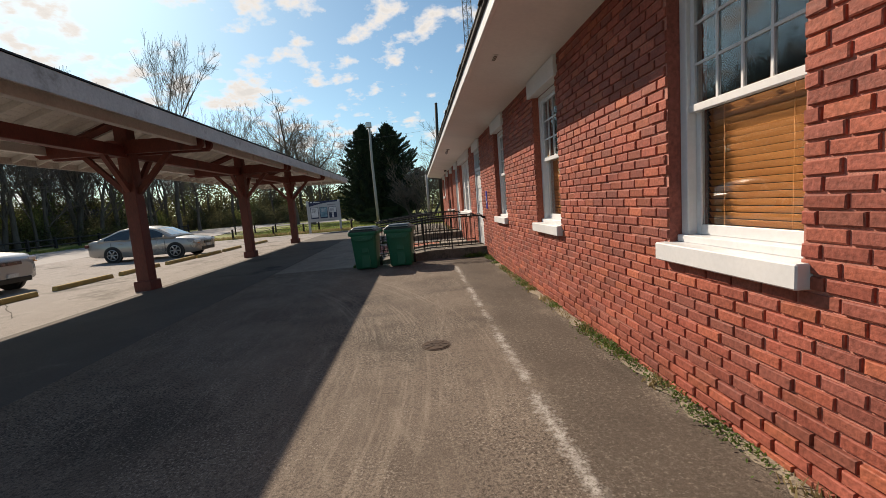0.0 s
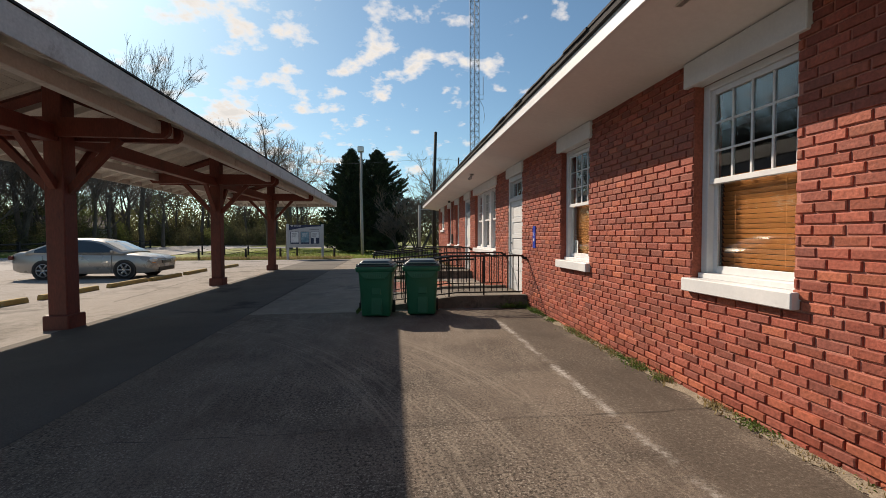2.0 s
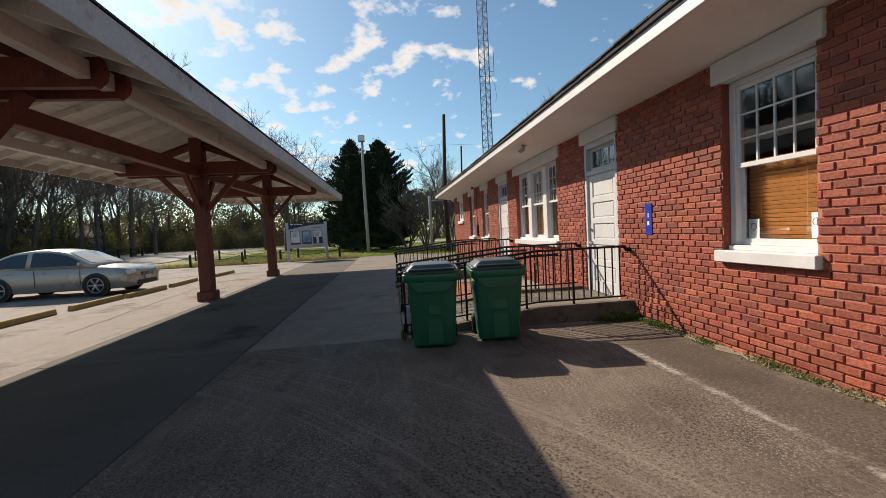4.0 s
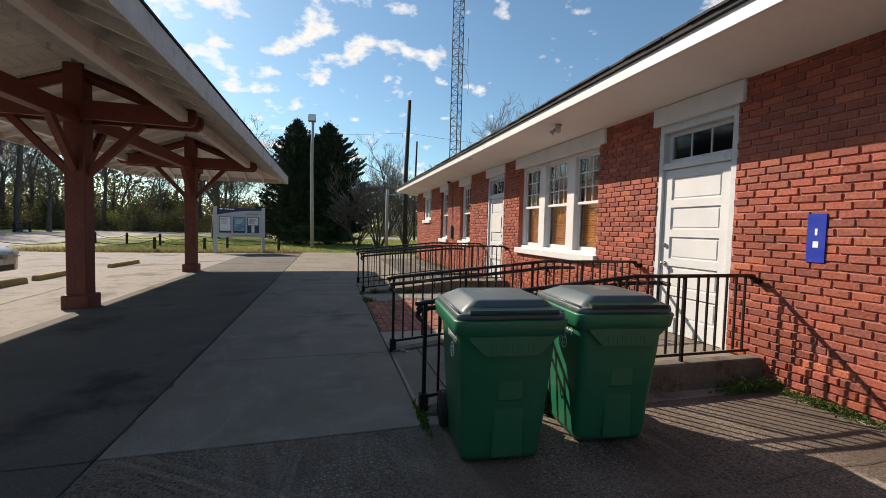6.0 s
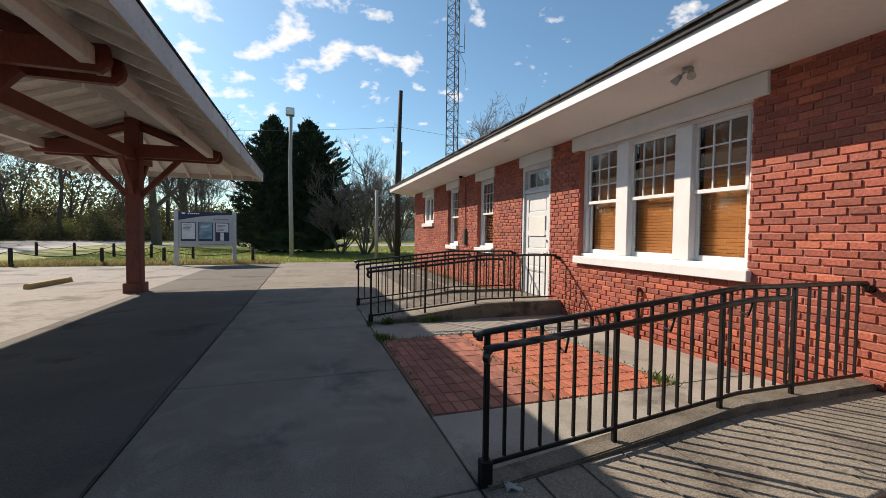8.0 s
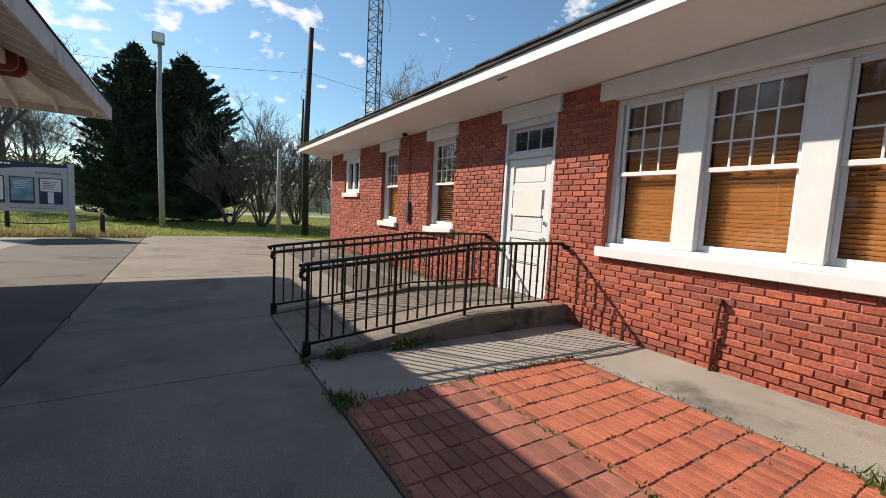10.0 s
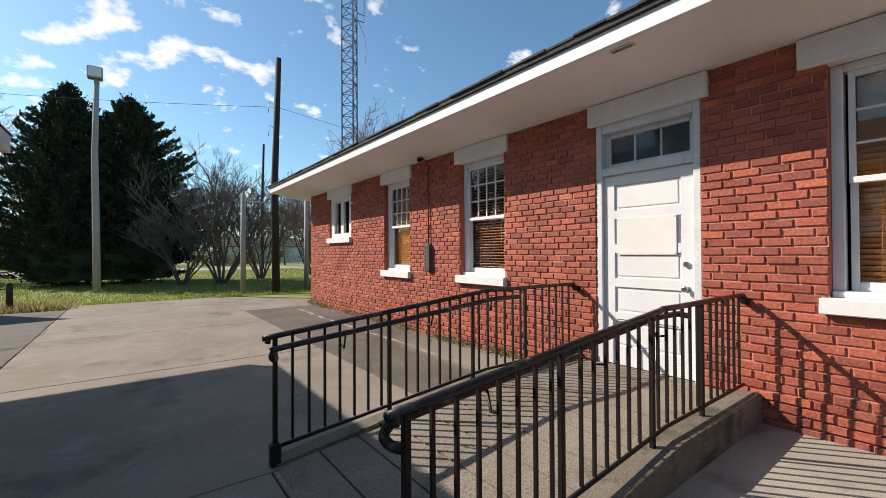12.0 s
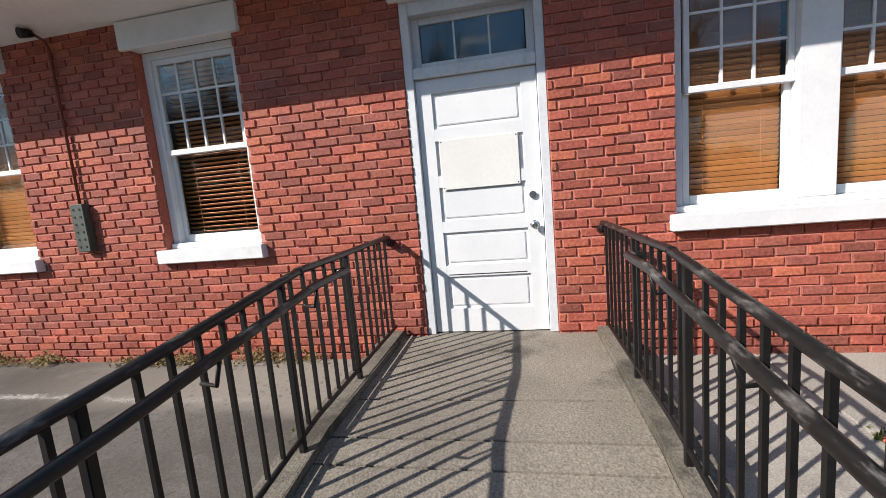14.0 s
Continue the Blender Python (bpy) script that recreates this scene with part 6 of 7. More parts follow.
# ---- trees ----
def bare_tree_meshes(seed, height, spread, depth, trunk_r, lean=0.0, first=0.28, twiggy=1.0):
    """Trunk and limbs in one mesh, the fine twigs in another."""
    rnd = random.Random(seed)
    trunk, limbs, twigs = bmesh.new(), bmesh.new(), bmesh.new()

    def grow(p, d, length, r, level):
        n = 4 if level < 2 else 3
        pts, rad = [p.copy()], [r]
        q, v = p.copy(), d.copy()
        for i in range(n):
            v = (v + Vector((rnd.gauss(0, 0.12), rnd.gauss(0, 0.12), rnd.gauss(0.05, 0.07))) * (0.5 + 0.25 * level)).normalized()
            q = q + v * length / n
            pts.append(q.copy())
            rad.append(r * (1 - 0.45 * (i + 1) / n))
        tube(trunk if level == 0 else limbs if level < 3 else twigs, pts, [max(q_, 0.013) for q_ in rad], (8, 6, 4, 3, 3, 3)[min(level, 5)], cap=False)
        if level >= depth:
            return
        kids = rnd.randint(3, 4) if level < 2 else rnd.randint(2, 4)
        if level >= 2:
            kids = max(2, int(kids * twiggy))
        for k in range(kids):
            f = rnd.uniform(first if level == 0 else 0.25, 1.0)
            i = min(n - 1, int(f * n))
            at = pts[i].lerp(pts[i + 1], f * n - i)
            az = rnd.uniform(0, 2 * math.pi)
            out = Vector((math.cos(az), math.sin(az), 0))
            a = rnd.uniform(0.45, 1.0) * spread
            nd = (v * math.cos(a) + (out - v * out.dot(v)).normalized() * math.sin(a)).normalized()
            grow(at, nd, length * rnd.uniform(0.5, 0.72), rad[i] * rnd.uniform(0.42, 0.6), level + 1)
        grow(q, (v + Vector((rnd.gauss(0, 0.2), rnd.gauss(0, 0.2), 0.1))).normalized(), length * 0.62, rad[-1] * 0.85, level + 1)

    grow(Vector((0, 0, -0.1)), Vector((lean, 0, 1)).normalized(), height * 0.46, trunk_r, 0)
    return trunk, limbs, twigs


def tree_thing(name, label, trunk, limbs, twigs, at):
    t = thing(name, label, "tree", at, "bare trees")
    part("trunk", trunk, BARK, t)
    part("limb_work", limbs, BARK, t, kind="stuff")
    part("crown", twigs, TWIG, t, "fine bare twigs", "stuff")
    return t


def leaf_cloud(seed, n, place, size, bmx=None):
    """Many small bent leaf quads; place(rnd) gives a point and an outward direction."""
    rnd = random.Random(seed)
    bm = bmx or bmesh.new()
    for _ in range(n):
        p, d = place(rnd)
        s = size * rnd.uniform(0.5, 1.3)
        u = Vector((rnd.gauss(0, 1), rnd.gauss(0, 1), rnd.gauss(0, 0.6)))
        u = (u + d * 0.8).normalized()
        v = u.cross(Vector((rnd.gauss(0, 1), rnd.gauss(0, 1), rnd.gauss(0, 1)))).normalized()
        w = u.cross(v)
        a, b, c, e = p - u * s, p + v * s * 0.5, p + u * s + w * s * 0.2, p - v * s * 0.5
        bm.faces.new([bm.verts.new(x) for x in (a, b, c, e)])
    return bm


bare = []
for k, (h, sp_, dep, r, tw_) in enumerate(((17, 0.75, 5, 0.26, 1.0), (20, 0.6, 5, 0.30, 1.0), (15, 0.95, 5, 0.34, 1.0), (18, 0.5, 5, 0.20, 1.0))):
    trunk, limbs, twigs = bare_tree_meshes(40 + k, h, sp_, dep, r, twiggy=tw_)
    bare.append(tree_thing("bare_tree", "tall leafless tree with fine upright branches", trunk, limbs, twigs, (-300 + 12 * k, -250, -0.1)))

rnd = random.Random(77)
spots = []
# the woods behind the road, the tree line ahead, and the far side behind the building
for k in range(70):
    f = k / 69
    base = Vector((-36, 2)).lerp(Vector((-42, 78)), f)
    spots.append((base.x - rnd.uniform(0, 20), base.y + rnd.gauss(0, 2.0)))
for k in range(20):
    f = k / 19
    base = Vector((-48, 80)).lerp(Vector((-9, 84)), f)
    spots.append((base.x + rnd.gauss(0, 1.5), base.y + rnd.uniform(-3, 14)))
for k in range(12):
    spots.append((rnd.uniform(4, 60), rnd.uniform(74, 105)))
for i, (x, y) in enumerate(spots):
    src = bare[rnd.randrange(4)]
    t = copy_thing(src, pose(x, y, -0.1, 0, 0, rnd.uniform(0, 360)))
    s = rnd.uniform(0.75, 1.1)
    t.scale = (s * rnd.uniform(0.9, 1.1), s * rnd.uniform(0.9, 1.1), s)
for k, t in enumerate(bare):
    t.matrix_basis = pose((-41.0, -38.5, -36.5, 12.0)[k], (46.5, 57.0, 68.0, 72.0)[k], -0.1, 0, 0, 40 * k)
    s = (0.85, 0.8, 0.8, 0.6)[k]
    t.scale = (s, s, s)

# two wide bare oaks by the far lawn
trunk, limbs, twigs = bare_tree_meshes(91, 13, 1.1, 5, 0.42, first=0.35)
oak = tree_thing("bare_oak", "wide spreading leafless oak at the lawn's edge", trunk, limbs, twigs, (-15.0, 53.0, -0.1))
t = copy_thing(oak, pose(-19.2, 60.5, -0.1, 0, 0, 130))
t.scale = (1.25, 1.25, 1.3)
t = copy_thing(bare[1], pose(-37.8, 65.2, -0.1, 0, 0, 75))
t.scale = (1.15, 1.15, 1.45)
for x, y, a, s in ((17.0, 57.0, 60, 1.15), (22.0, 65.0, 200, 1.5)):
    t = copy_thing(oak, pose(x, y, -0.1, 0, 0, a))
    t.scale = (s, s, s)

# a many-stemmed crape myrtle and its twin
def myrtle(seed, at, h):
    rnd = random.Random(seed)
    limbs, twigs = bmesh.new(), bmesh.new()

    def grow(p, d, length, r, level):
        n = 4
        pts, rad, q, v = [p.copy()], [r], p.copy(), d.copy()
        for i in range(n):
            v = (v + Vector((rnd.gauss(0, 0.10), rnd.gauss(0, 0.10), 0.05))).normalized()
            q = q + v * length / n
            pts.append(q.copy())
            rad.append(r * (1 - 0.4 * (i + 1) / n))
        tube(limbs if level < 2 else twigs, pts, [max(q_, 0.009) for q_ in rad], (6, 5, 3, 3, 3)[level], cap=False)
        if level < 4:
            for k in range(4 if level else 3):
                az = rnd.uniform(0, 6.283)
                nd = (v + 0.62 * Vector((math.cos(az), math.sin(az), 0.1))).normalized()
                f = rnd.uniform(0.35, 1)
                i = min(n - 1, int(f * n))
                grow(pts[i].lerp(pts[i + 1], f * n - i), nd, length * rnd.uniform(0.5, 0.7), rad[i] * 0.55, level + 1)
    for k in range(9):
        a = k * 0.698 + rnd.uniform(-0.3, 0.3)
        grow(Vector((0.16 * math.cos(a), 0.16 * math.sin(a), 0)), Vector((0.42 * math.cos(a), 0.42 * math.sin(a), 1)).normalized(), h * 0.46, 0.06, 0)
    t = thing("crape_myrtle", "many-stemmed leafless crape myrtle on the grass", "tree", at, "crape myrtles")
    part("branching", limbs, BARK, t, kind="stuff")
    part("crown", twigs, TWIG, t, "fine pale twigs", "stuff")
    return t


my = myrtle(7, (-0.6, 39.3, -0.05), 7.2)
copy_thing(my, pose(2.0, 42.5, -0.05, 0, 0, 100))
copy_thing(my, pose(5.5, 43.0, -0.05, 0, 0, 200))
t = copy_thing(my, pose(-2.2, 40.2, -0.05, 0, 0, 310))
t.scale = (0.8, 0.8, 0.66)

# ---- cedars: drooping sprays on tapered cores ----
def cedar(at, h, r, seed, label):
    rnd = random.Random(seed)
    t = thing("cedar_tree", label, "tree", at, "dark cedars")
    bm = bmesh.new()
    tube(bm, [(0, 0, 0), (0.05, 0, h * 0.5), (0, 0, h * 0.97)], [0.25, 0.16, 0.02], 8)
    part("trunk", bm, BARK, t)
    limb, leaf = bmesh.new(), bmesh.new()
    n = 430
    for k in range(n):
        g = ((k + rnd.random()) / n) ** 1.12
        z = 0.25 + g * (h - 0.35)
        full = r * (0.80 + 1.2 * g if g < 0.16 else (1 - ((g - 0.16) / 0.84) ** 2.1)) + 0.12
        ln = full * rnd.uniform(0.70, 1.10)
        a = 2.39996 * k + rnd.uniform(-0.4, 0.4)
        rise = rnd.uniform(0.15, 0.75) + 0.5 * g
        d = Vector((math.cos(a), math.sin(a), rise)).normalized()
        p0 = Vector((0, 0, z - 0.25 * ln * rise))
        tip = p0 + Vector((math.cos(a) * ln, math.sin(a) * ln, ln * rise * 0.75))
        tube(limb, [p0, p0.lerp(tip, 0.5) - Vector((0, 0, 0.06)), tip], [0.03, 0.02, 0.006], 3, cap=False)
        side = d.cross(Vector((0, 0, 1))).normalized()
        m = int(44 + 54 * ln)
        for j in range(m):
            f = 0.30 + 0.72 * rnd.random() ** 0.75
            w = (1.08 - f) * 0.55 + 0.06
            p = p0.lerp(tip, f) + side * rnd.gauss(0, w * 0.55) + Vector((0, 0, rnd.gauss(0, w * 0.42)))
            s = rnd.uniform(0.045, 0.115)
            u = (d + Vector((rnd.gauss(0, 0.5), rnd.gauss(0, 0.5), rnd.gauss(0.15, 0.4)))).normalized()
            v = u.cross(Vector((rnd.gauss(0, 1), rnd.gauss(0, 1), rnd.gauss(0, 1)))).normalized()
            leaf.faces.new([leaf.verts.new(q) for q in (p - u * s, p + v * s * 0.45, p + u * s * 1.2, p - v * s * 0.45)])
    part("limb_work", limb, BARK, t, kind="stuff")
    part("foliage", leaf, CEDAR, t, "dense dark green sprays", "stuff")
    bm = bmesh.new()
    for z0, z1, ra, rb in ((0.3, h * 0.16, r * 0.5, r * 0.62), (h * 0.16, h * 0.55, r * 0.62, r * 0.36), (h * 0.55, h * 0.90, r * 0.36, 0.04)):
        tube(bm, [(0, 0, z0), (0, 0, z1)], [ra, rb], 14, cap=False)
    part("inner_shade", bm, CEDAR, t, "dark inner mass of needles")
    return t


cedar((-6.75, 43.4, -0.1), 9.95, 2.9, 3, "tall dense dark green cedar on the lawn")
cedar((-4.3, 44.0, -0.1), 10.0, 3.6, 4, "broad dark green cedar beside its twin")

# ---- shrubs and undergrowth before the woods ----
def shrub_mesh(seed, n, rx, rz, size):
    def place(rn):
        a, b = rn.uniform(0, 6.283), rn.uniform(0, 1.5)
        k = rn.random() ** 0.4
        w = 1 + 0.25 * math.sin(3 * a + seed) + 0.15 * math.sin(7 * a)
        d = Vector((math.cos(a) * math.cos(b), math.sin(a) * math.cos(b), math.sin(b)))
        return Vector((d.x * rx * w * k, d.y * rx * w * k, 0.1 + d.z * rz * k * (1 + 0.2 * math.sin(5 * a)))), d
    return leaf_cloud(seed, n, place, size)


def shrub(name, label, seed, n, rx, rz, size, mat):
    t = thing(name, label, "shrub", (0, 0, -0.1), "shrubs")
    part("foliage", shrub_mesh(seed, n, rx, rz, size), mat, t, kind="stuff")
    bm = bmesh.new()
    rn = random.Random(seed)
    for k in range(6):
        a = rn.uniform(0, 6.283)
        tube(bm, [(0, 0, 0), (rx * 0.3 * math.cos(a), rx * 0.3 * math.sin(a), rz * 0.5), (rx * 0.6 * math.cos(a), rx * 0.6 * math.sin(a), rz * 0.85)], [0.05, 0.03, 0.01], 4)
    part("branching", bm, BARK, t, kind="stuff")
    return t


sh = [shrub("green_shrub", "loose green spring shrub at the woods' edge", 11, 3000, 2.2, 2.8, 0.08, LEAFY), shrub("green_shrub", "dull green undergrowth thicket below bare trees", 12, 4200, 3.2, 2.8, 0.095, UNDER), shrub("young_tree", "small young tree in fresh pale green leaf", 13, 3600, 2.2, 5.5, 0.08, LEAFY)]
rnd = random.Random(31)
first = [True, True, True]
for k in range(150):
    j = rnd.choice((0, 1, 1, 1, 2))
    if k < 112:
        f = k / 111
        p = Vector((-34, 0)).lerp(Vector((-42, 76)), f) + Vector((-rnd.uniform(0, 14), rnd.gauss(0, 1.5)))
    elif k < 140:
        f = (k - 112) / 27
        p = Vector((-46, 78)).lerp(Vector((-8, 80)), f) + Vector((rnd.gauss(0, 1), rnd.uniform(-2, 8)))
    else:
        p = Vector((rnd.uniform(3, 60), rnd.uniform(76, 100)))
    m = pose(p.x, p.y, -0.1, 0, 0, rnd.uniform(0, 360))
    if first[j]:
        t, first[j] = sh[j], False
        t.matrix_basis = m
    else:
        t = copy_thing(sh[j], m)
    s = rnd.uniform(0.7, 1.3)
    t.scale = (s, s, s * rnd.uniform(0.7, 1.15))

for k in range(64):
    f = k / 63
    p = Vector((-48, -8)).lerp(Vector((-52, 84)), min(1, f * 1.35)) if f < 0.74 else Vector((-52, 88)).lerp(Vector((-6, 92)), (f - 0.74) / 0.26)
    t = copy_thing(sh[rnd.choice((1, 1, 2))], pose(p.x - rnd.uniform(0, 9), p.y + rnd.uniform(-2, 2), -0.1, 0, 0, rnd.uniform(0, 360)))
    s = rnd.uniform(1.3, 2.0)
    t.scale = (s, s, s * rnd.uniform(0.9, 1.3))

# the wooded horizon, so far off that it stays put
bm = bmesh.new()
rnd = random.Random(9)
def place_far(rn):
    a = rn.uniform(-1.75, 1.05)
    d = rn.uniform(88, 125)
    hgt = 8 + 4 * math.sin(9 * a) + 2.5 * math.sin(23 * a + 1)
    return Vector((d * math.sin(a), 20 + d * math.cos(a), rn.random() ** 1.25 * hgt)), Vector((0, 0, 1))
solid("far_woods", leaf_cloud(9, 80000, place_far, 0.42), UNDER, "far line of grey-green woods at the horizon", "woods", "stuff")

# ---- grass and weeds ----
def blades(name, n, place, hgt, mat, label):
    rn = random.Random(len(name) + n)
    verts, faces = [], []
    for _ in range(n):
        x, y, k = place(rn)
        a = rn.uniform(0, 6.283)
        h = hgt * k * rn.uniform(0.4, 1.2)
        w = 0.006 + 0.05 * h
        dx, dy = math.cos(a) * w, math.sin(a) * w
        lx, ly = rn.gauss(0, 0.35) * h, rn.gauss(0, 0.35) * h
        i = len(verts)
        z = -0.045 if name == "lawn_grass" else 0.0
        verts += [(x - dx, y - dy, z), (x + dx, y + dy, z), (x + lx, y + ly, z + h)]
        faces.append((i, i + 1, i + 2))
    me = bpy.data.meshes.new(name)
    me.from_pydata(verts, [], faces)
    me.materials.append(mat)
    return tagged(new(name, me), label, "grass", kind="stuff")


blades("lawn_grass", 60000, lambda r: ((lambda x: (x, 31.8 + (r.random() ** 1.6) * 26 if x > -5.4 else 30.8 + (r.random() ** 1.6) * 24, 1.0))(r.uniform(-17, 9))), 0.11, BLADE, "short spring lawn grass beyond the pavement")
blades("lawn_grass_dry", 5500, lambda r: (r.uniform(-18, -5.6), 30.75 + abs(r.gauss(0, 0.9)), 1.0), 0.20, DRYGRASS, "taller straw-coloured grass round the sign")
blades("roadside_grass", 14000, lambda r: (r.uniform(-33, -30.4), r.uniform(6, 50), 1.0), 0.18, BLADE, "grass strip along the far roadside")


def clumpy(x0, x1, seed):
    rn = random.Random(seed)
    cs = [(rn.uniform(x0, x1), rn.uniform(0.1, 0.5), rn.uniform(0.3, 1.3)) for _ in range(26)]
    def place(r):
        c, s, k = r.choice(cs)
        return (-abs(r.gauss(0, 0.055)) - 0.004, r.gauss(c, s * 0.5), k)
    return place


weed_spots = clumpy(0.6, 10.8, 5)


def place_weed(r):
    x, y, k = weed_spots(r)
    return Vector((x * 1.15, y, 0.012 + abs(r.gauss(0, 0.022)) * k)), Vector((0, 0, 0.6))


tagged(solid("wall_foot_weeds", leaf_cloud(51, 9000, place_weed, 0.013), WEED, "small leafy green weeds along the wall foot", "weeds"), kind="stuff")
blades("wall_foot_weeds_dry", 2600, clumpy(0.2, 10.8, 6), 0.06, DRYGRASS, "dry grass tufts along the wall foot")
far_spots = clumpy(19.3, 28.0, 8)


def place_far_weed(r):
    x, y, k = far_spots(r)
    return Vector((x * 1.4, y, 0.012 + abs(r.gauss(0, 0.05)) * k)), Vector((0, 0, 0.8))


tagged(solid("wall_foot_weeds_far", leaf_cloud(52, 3500, place_far_weed, 0.022), DRYGRASS, "dry weeds along the far wall foot", "weeds"), kind="stuff")
ramp_tufts = [(-3.20, 10.90, 0.09), (-0.45, 10.84, 0.12), (-0.45, 10.80, 0.14), (-0.18, 10.78, 0.10), (-3.25, 17.03, 0.07), (-2.5, 17.03, 0.10), (-2.5, 18.80, 0.16), (-2.3, 19.07, 0.14), (-1.4, 19.07, 0.10)]


def place_tuft(r):
    x, y, w = r.choice(ramp_tufts)
    return Vector((r.gauss(x, w), r.gauss(y, 0.028), 0.012 + abs(r.gauss(0, 0.045)))), Vector((0, 0, 0.8))


tagged(solid("ramp_weeds", leaf_cloud(61, 2600, place_tuft, 0.019), WEED, "low leafy weeds at the ramp edges", "weeds"), kind="stuff")
blades("paver_weeds", 620, lambda r: r.choice([(r.uniform(-3.45, -1.05), 16.10 + r.gauss(0, 0.025), 1), (-3.47 + r.gauss(0, 0.02), r.uniform(13.7, 16.2), 0.6), (-1.03 + r.gauss(0, 0.02), r.uniform(13.7, 16.1), 0.6), (-2.38 + r.gauss(0, 0.025), r.uniform(13.7, 16.1), 0.8), (r.uniform(-2.2, -1.1), 13.66 + 0.2035 * r.randrange(12) + r.gauss(0, 0.02), 0.6), (-1.1 + r.gauss(0, 0.07), 13.78 + r.gauss(0, 0.08), 1.6), (-3.45 + r.gauss(0, 0.05), 16.14 + r.gauss(0, 0.05), 1.6)]), 0.05, WEED, "weeds growing in the paver joints")
blades("walk_joint_weeds", 260, lambda r: (-3.52 + r.gauss(0, 0.02), r.choice((16.2, 17.05, 11.0, 10.85)) + r.gauss(0, 0.12), 1), 0.055, WEED, "small weeds in the walk joint")

# ---- brick pavers ----
slab("pavement_pavers", -3.515, -1.032, 13.67, 16.10, -0.004, PAVERSAND, "red brick paver patch between the ramps", "pavement")
paver_bed = bpy.data.objects["pavement_pavers"]
ROW, JT = 0.2025, 0.0045
PW_FLAT, PW_EDGE = 0.1005, 0.062


def paver_mesh(w, seed, gap, mat):
    bm = bmesh.new()
    box(bm, -w / 2 + gap, w / 2 - gap, -ROW / 2 + JT, ROW / 2 - JT, -0.03, 0.004, bevel=0.0045)
    rn = random.Random(seed)
    for v in bm.verts:
        v.co += Vector((rn.uniform(-1, 1), rn.uniform(-1, 1), 0)) * 0.0015
    return mesh_of("brick_paver", bm, mat)


me_flat = [paver_mesh(PW_FLAT, k, 0.0028, PAVER_FLAT) for k in range(3)]
me_edge = [paver_mesh(PW_EDGE, k + 5, 0.0042, PAVER) for k in range(3)]
rnd = random.Random(12)
far_v, far_f = [], []
lines = [(-3.49 + PW_FLAT * (i + 0.5), me_flat) for i in range(11)] + [(-2.372 + PW_EDGE * (i + 0.5), me_edge) for i in range(21)]
for i, (x, kind) in enumerate(lines):
    sag = -0.003 if i in (10, 11) else 0.0
    for j in range(12):
        y = 13.675 + ROW * (j + 0.5)
        m = pose(x + rnd.gauss(0, 0.002), y + rnd.gauss(0, 0.003), sag + rnd.uniform(-0.003, 0.003), rnd.gauss(0, 0.5), rnd.gauss(0, 0.6), rnd.gauss(0, 0.7))
        src = kind[rnd.randrange(3)]
        if i < 11 or i % 2:
            ob = new("brick_paver", src)
            ob.parent = paver_bed
            ob.matrix_basis = m
        else:
            k0 = len(far_v)
            far_v += [m @ v.co for v in src.vertices]
            far_f += [tuple(k0 + v for v in f.vertices) for f in src.polygons]
me = bpy.data.meshes.new("paver_rest")
me.from_pydata(far_v, [], far_f)
me.materials.append(PAVER)
tagged(part("paver_rest", me, PAVER, paver_bed, kind="stuff"), "red brick pavers laid on edge")

# ---- wall bricks ----
CH, CL, MJ = 0.0757, 0.208, 0.0135


worn = random.Random(19)


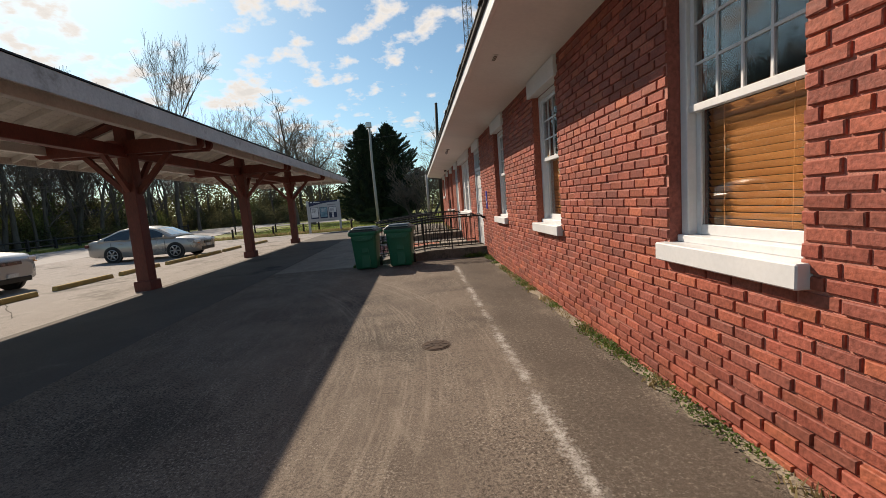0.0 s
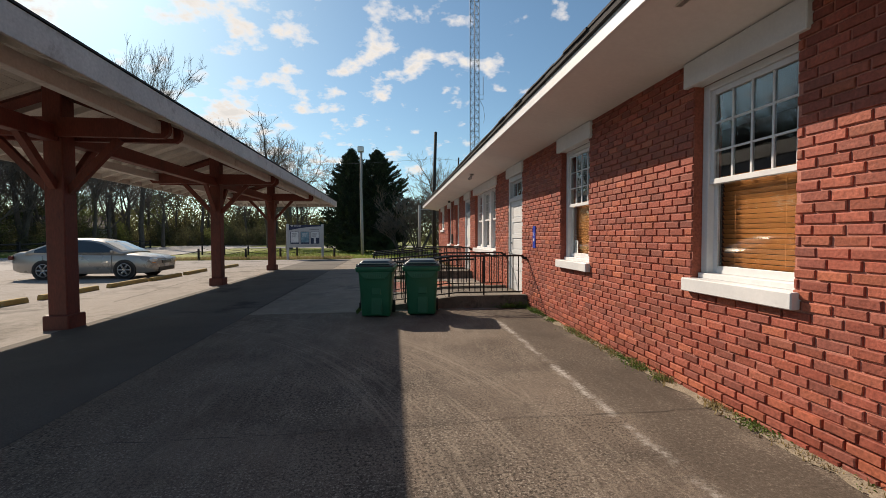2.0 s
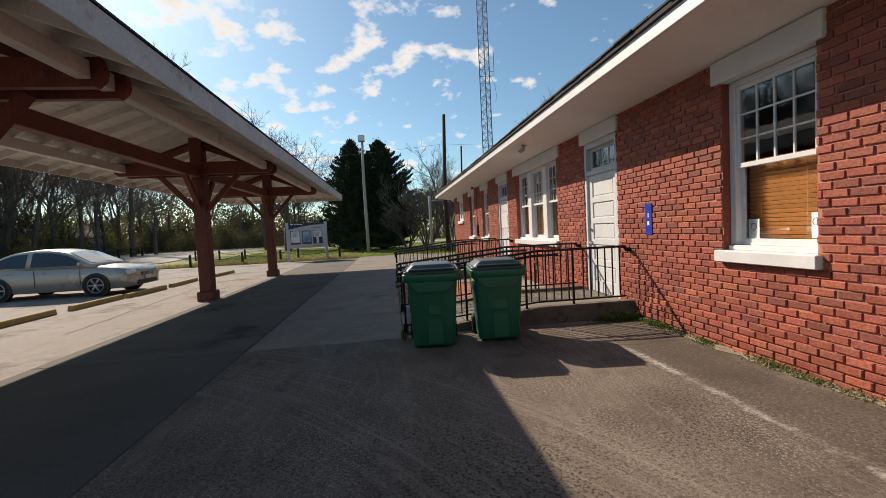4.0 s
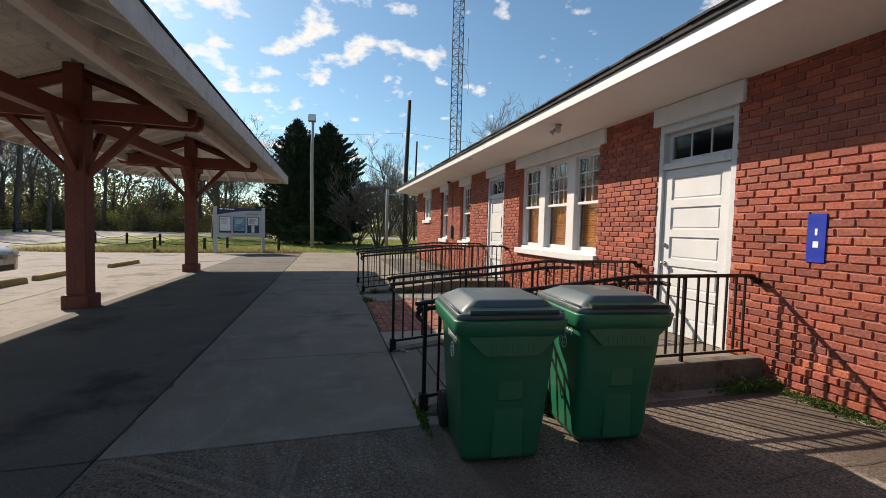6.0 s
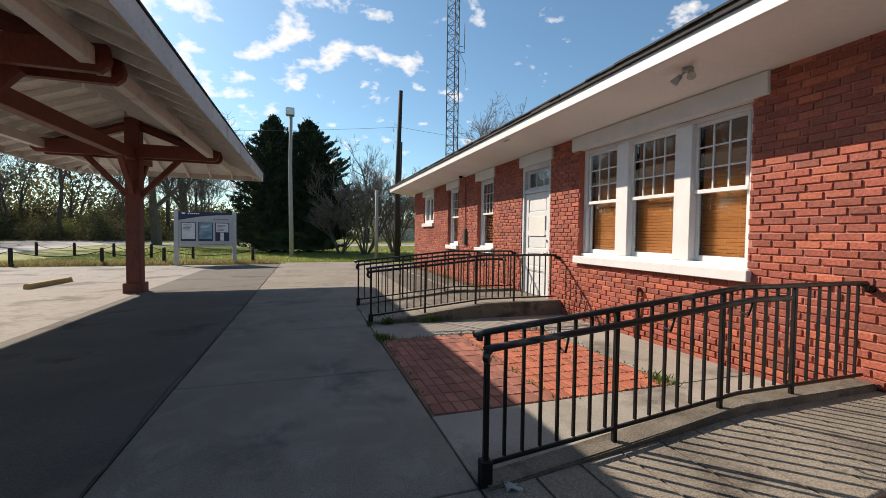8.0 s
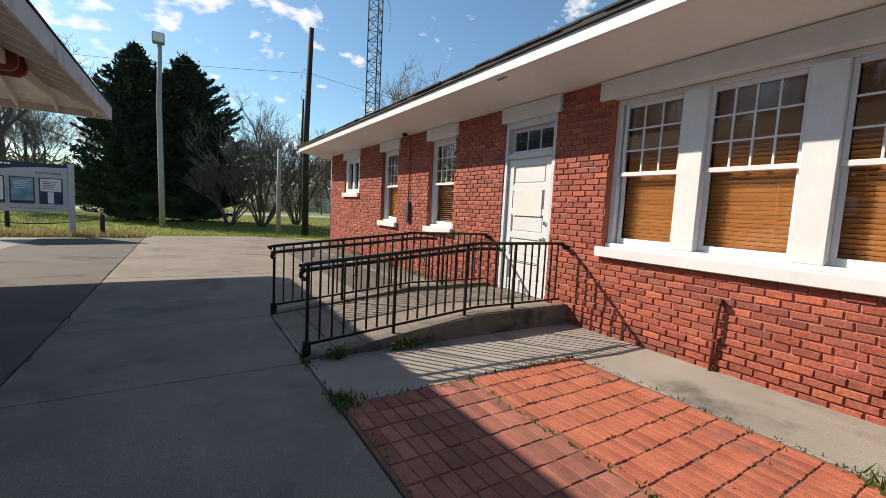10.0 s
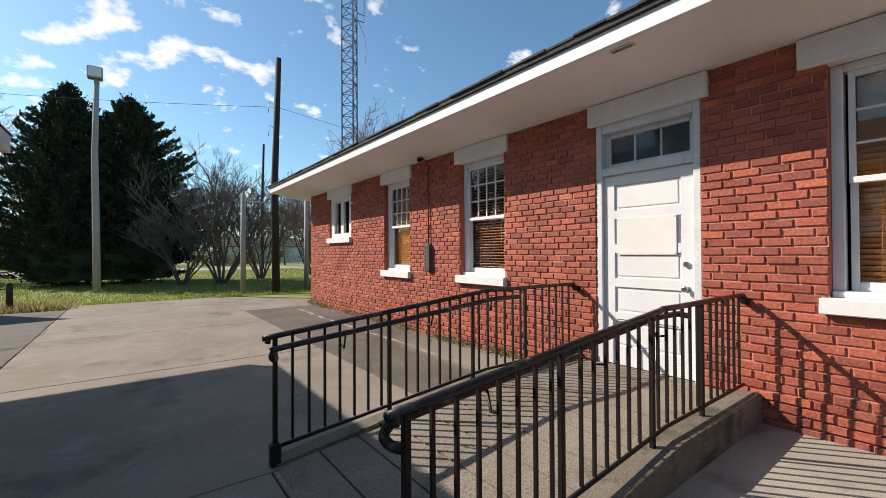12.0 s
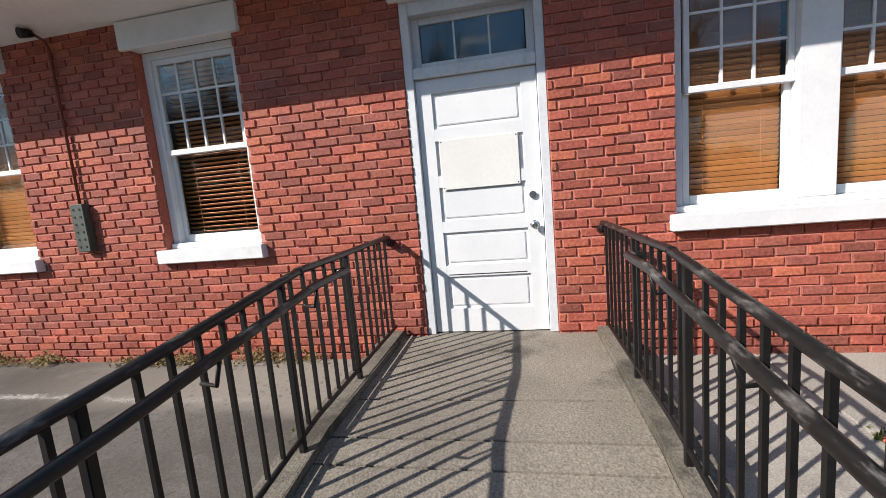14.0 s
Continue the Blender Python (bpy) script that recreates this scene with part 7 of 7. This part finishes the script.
def brick_faces(verts, faces, x, y0, y1, z0, z1, c=0.005):
    i = len(verts)
    w = lambda: worn.uniform(-0.0036, 0.0036)
    verts += [(x, y0 + c + w(), z0 + c + w()), (x, y1 - c + w(), z0 + c + w()), (x, y1 - c + w(), z1 - c + w()), (x, y0 + c + w(), z1 - c + w()), (x + c, y0, z0), (x + c, y1, z0), (x + c, y1, z1), (x + c, y0, z1), (0.022, y0, z0), (0.022, y1, z0), (0.022, y1, z1), (0.022, y0, z1)]
    faces.append((i, i + 3, i + 2, i + 1))
    for k in range(4):
        a, b = k, (k + 1) % 4
        faces.append((i + a, i + b, i + 4 + b, i + 4 + a))
        faces.append((i + 4 + a, i + 4 + b, i + 8 + b, i + 8 + a))


rnd = random.Random(2)
verts, faces = [], []
near = []
course = 0
z = -0.02
while z + CH < 3.17:
    zc = z + CH / 2
    blocks = [(a, b) for a, b, lo, hi in OPENINGS if lo - 0.03 < zc < hi]
    free, y = [], -2.0
    for a, b in blocks:
        if b > y:
            free.append((y, a))
            y = b
    free.append((y, Y1))
    off = (course % 2) * CL / 2 + (0.02 * math.sin(course * 2.3))
    for a, b in free:
        k = math.floor((a - off) / CL)
        while True:
            p, q = max(a, off + k * CL + MJ / 2), min(b, off + (k + 1) * CL - MJ / 2)
            k += 1
            if p >= b:
                break
            if q - p < 0.03:
                continue
            x = -0.001 + rnd.gauss(0, 0.0024) - (0.012 if course < 4 else 0)
            dz = rnd.gauss(0, 0.0015)
            if 3.0 < p and q < 4.45:
                near.append((x, p, q, z + dz))
            else:
                brick_faces(verts, faces, x, p + rnd.uniform(0, 0.003), q - rnd.uniform(0, 0.003), z + MJ / 2 + dz, z + CH - MJ / 2 + dz)
    z += CH
    course += 1
me = bpy.data.meshes.new("brick_rest")
me.from_pydata(verts, [], faces)
me.materials.append(BRICK_REST)
tagged(part("brick_rest", me, BRICK_REST, wall_track, kind="stuff"), "red painted bricks of the wall")
shared = {}
for x, p, q, zz in near[:300]:
    key = round(q - p, 2)
    if key not in shared:
        v, f = [], []
        brick_faces(v, f, 0, -(q - p) / 2, (q - p) / 2, MJ / 2, CH - MJ / 2)
        me = bpy.data.meshes.new("brick")
        me.from_pydata(v, [], f)
        me.materials.append(BRICK)
        shared[key] = me
    ob = new("brick", shared[key])
    ob.parent = wall_track
    ob.location = (x, (p + q) / 2, zz)
verts, faces = [], []
for x, p, q, zz in near[300:]:
    brick_faces(verts, faces, x, p, q, zz + MJ / 2, zz + CH - MJ / 2)
if faces:
    me = bpy.data.meshes.new("brick_more")
    me.from_pydata(verts, [], faces)
    me.materials.append(BRICK_REST)
    tagged(part("brick_more", me, BRICK_REST, wall_track, kind="stuff"), "red painted bricks of the wall")
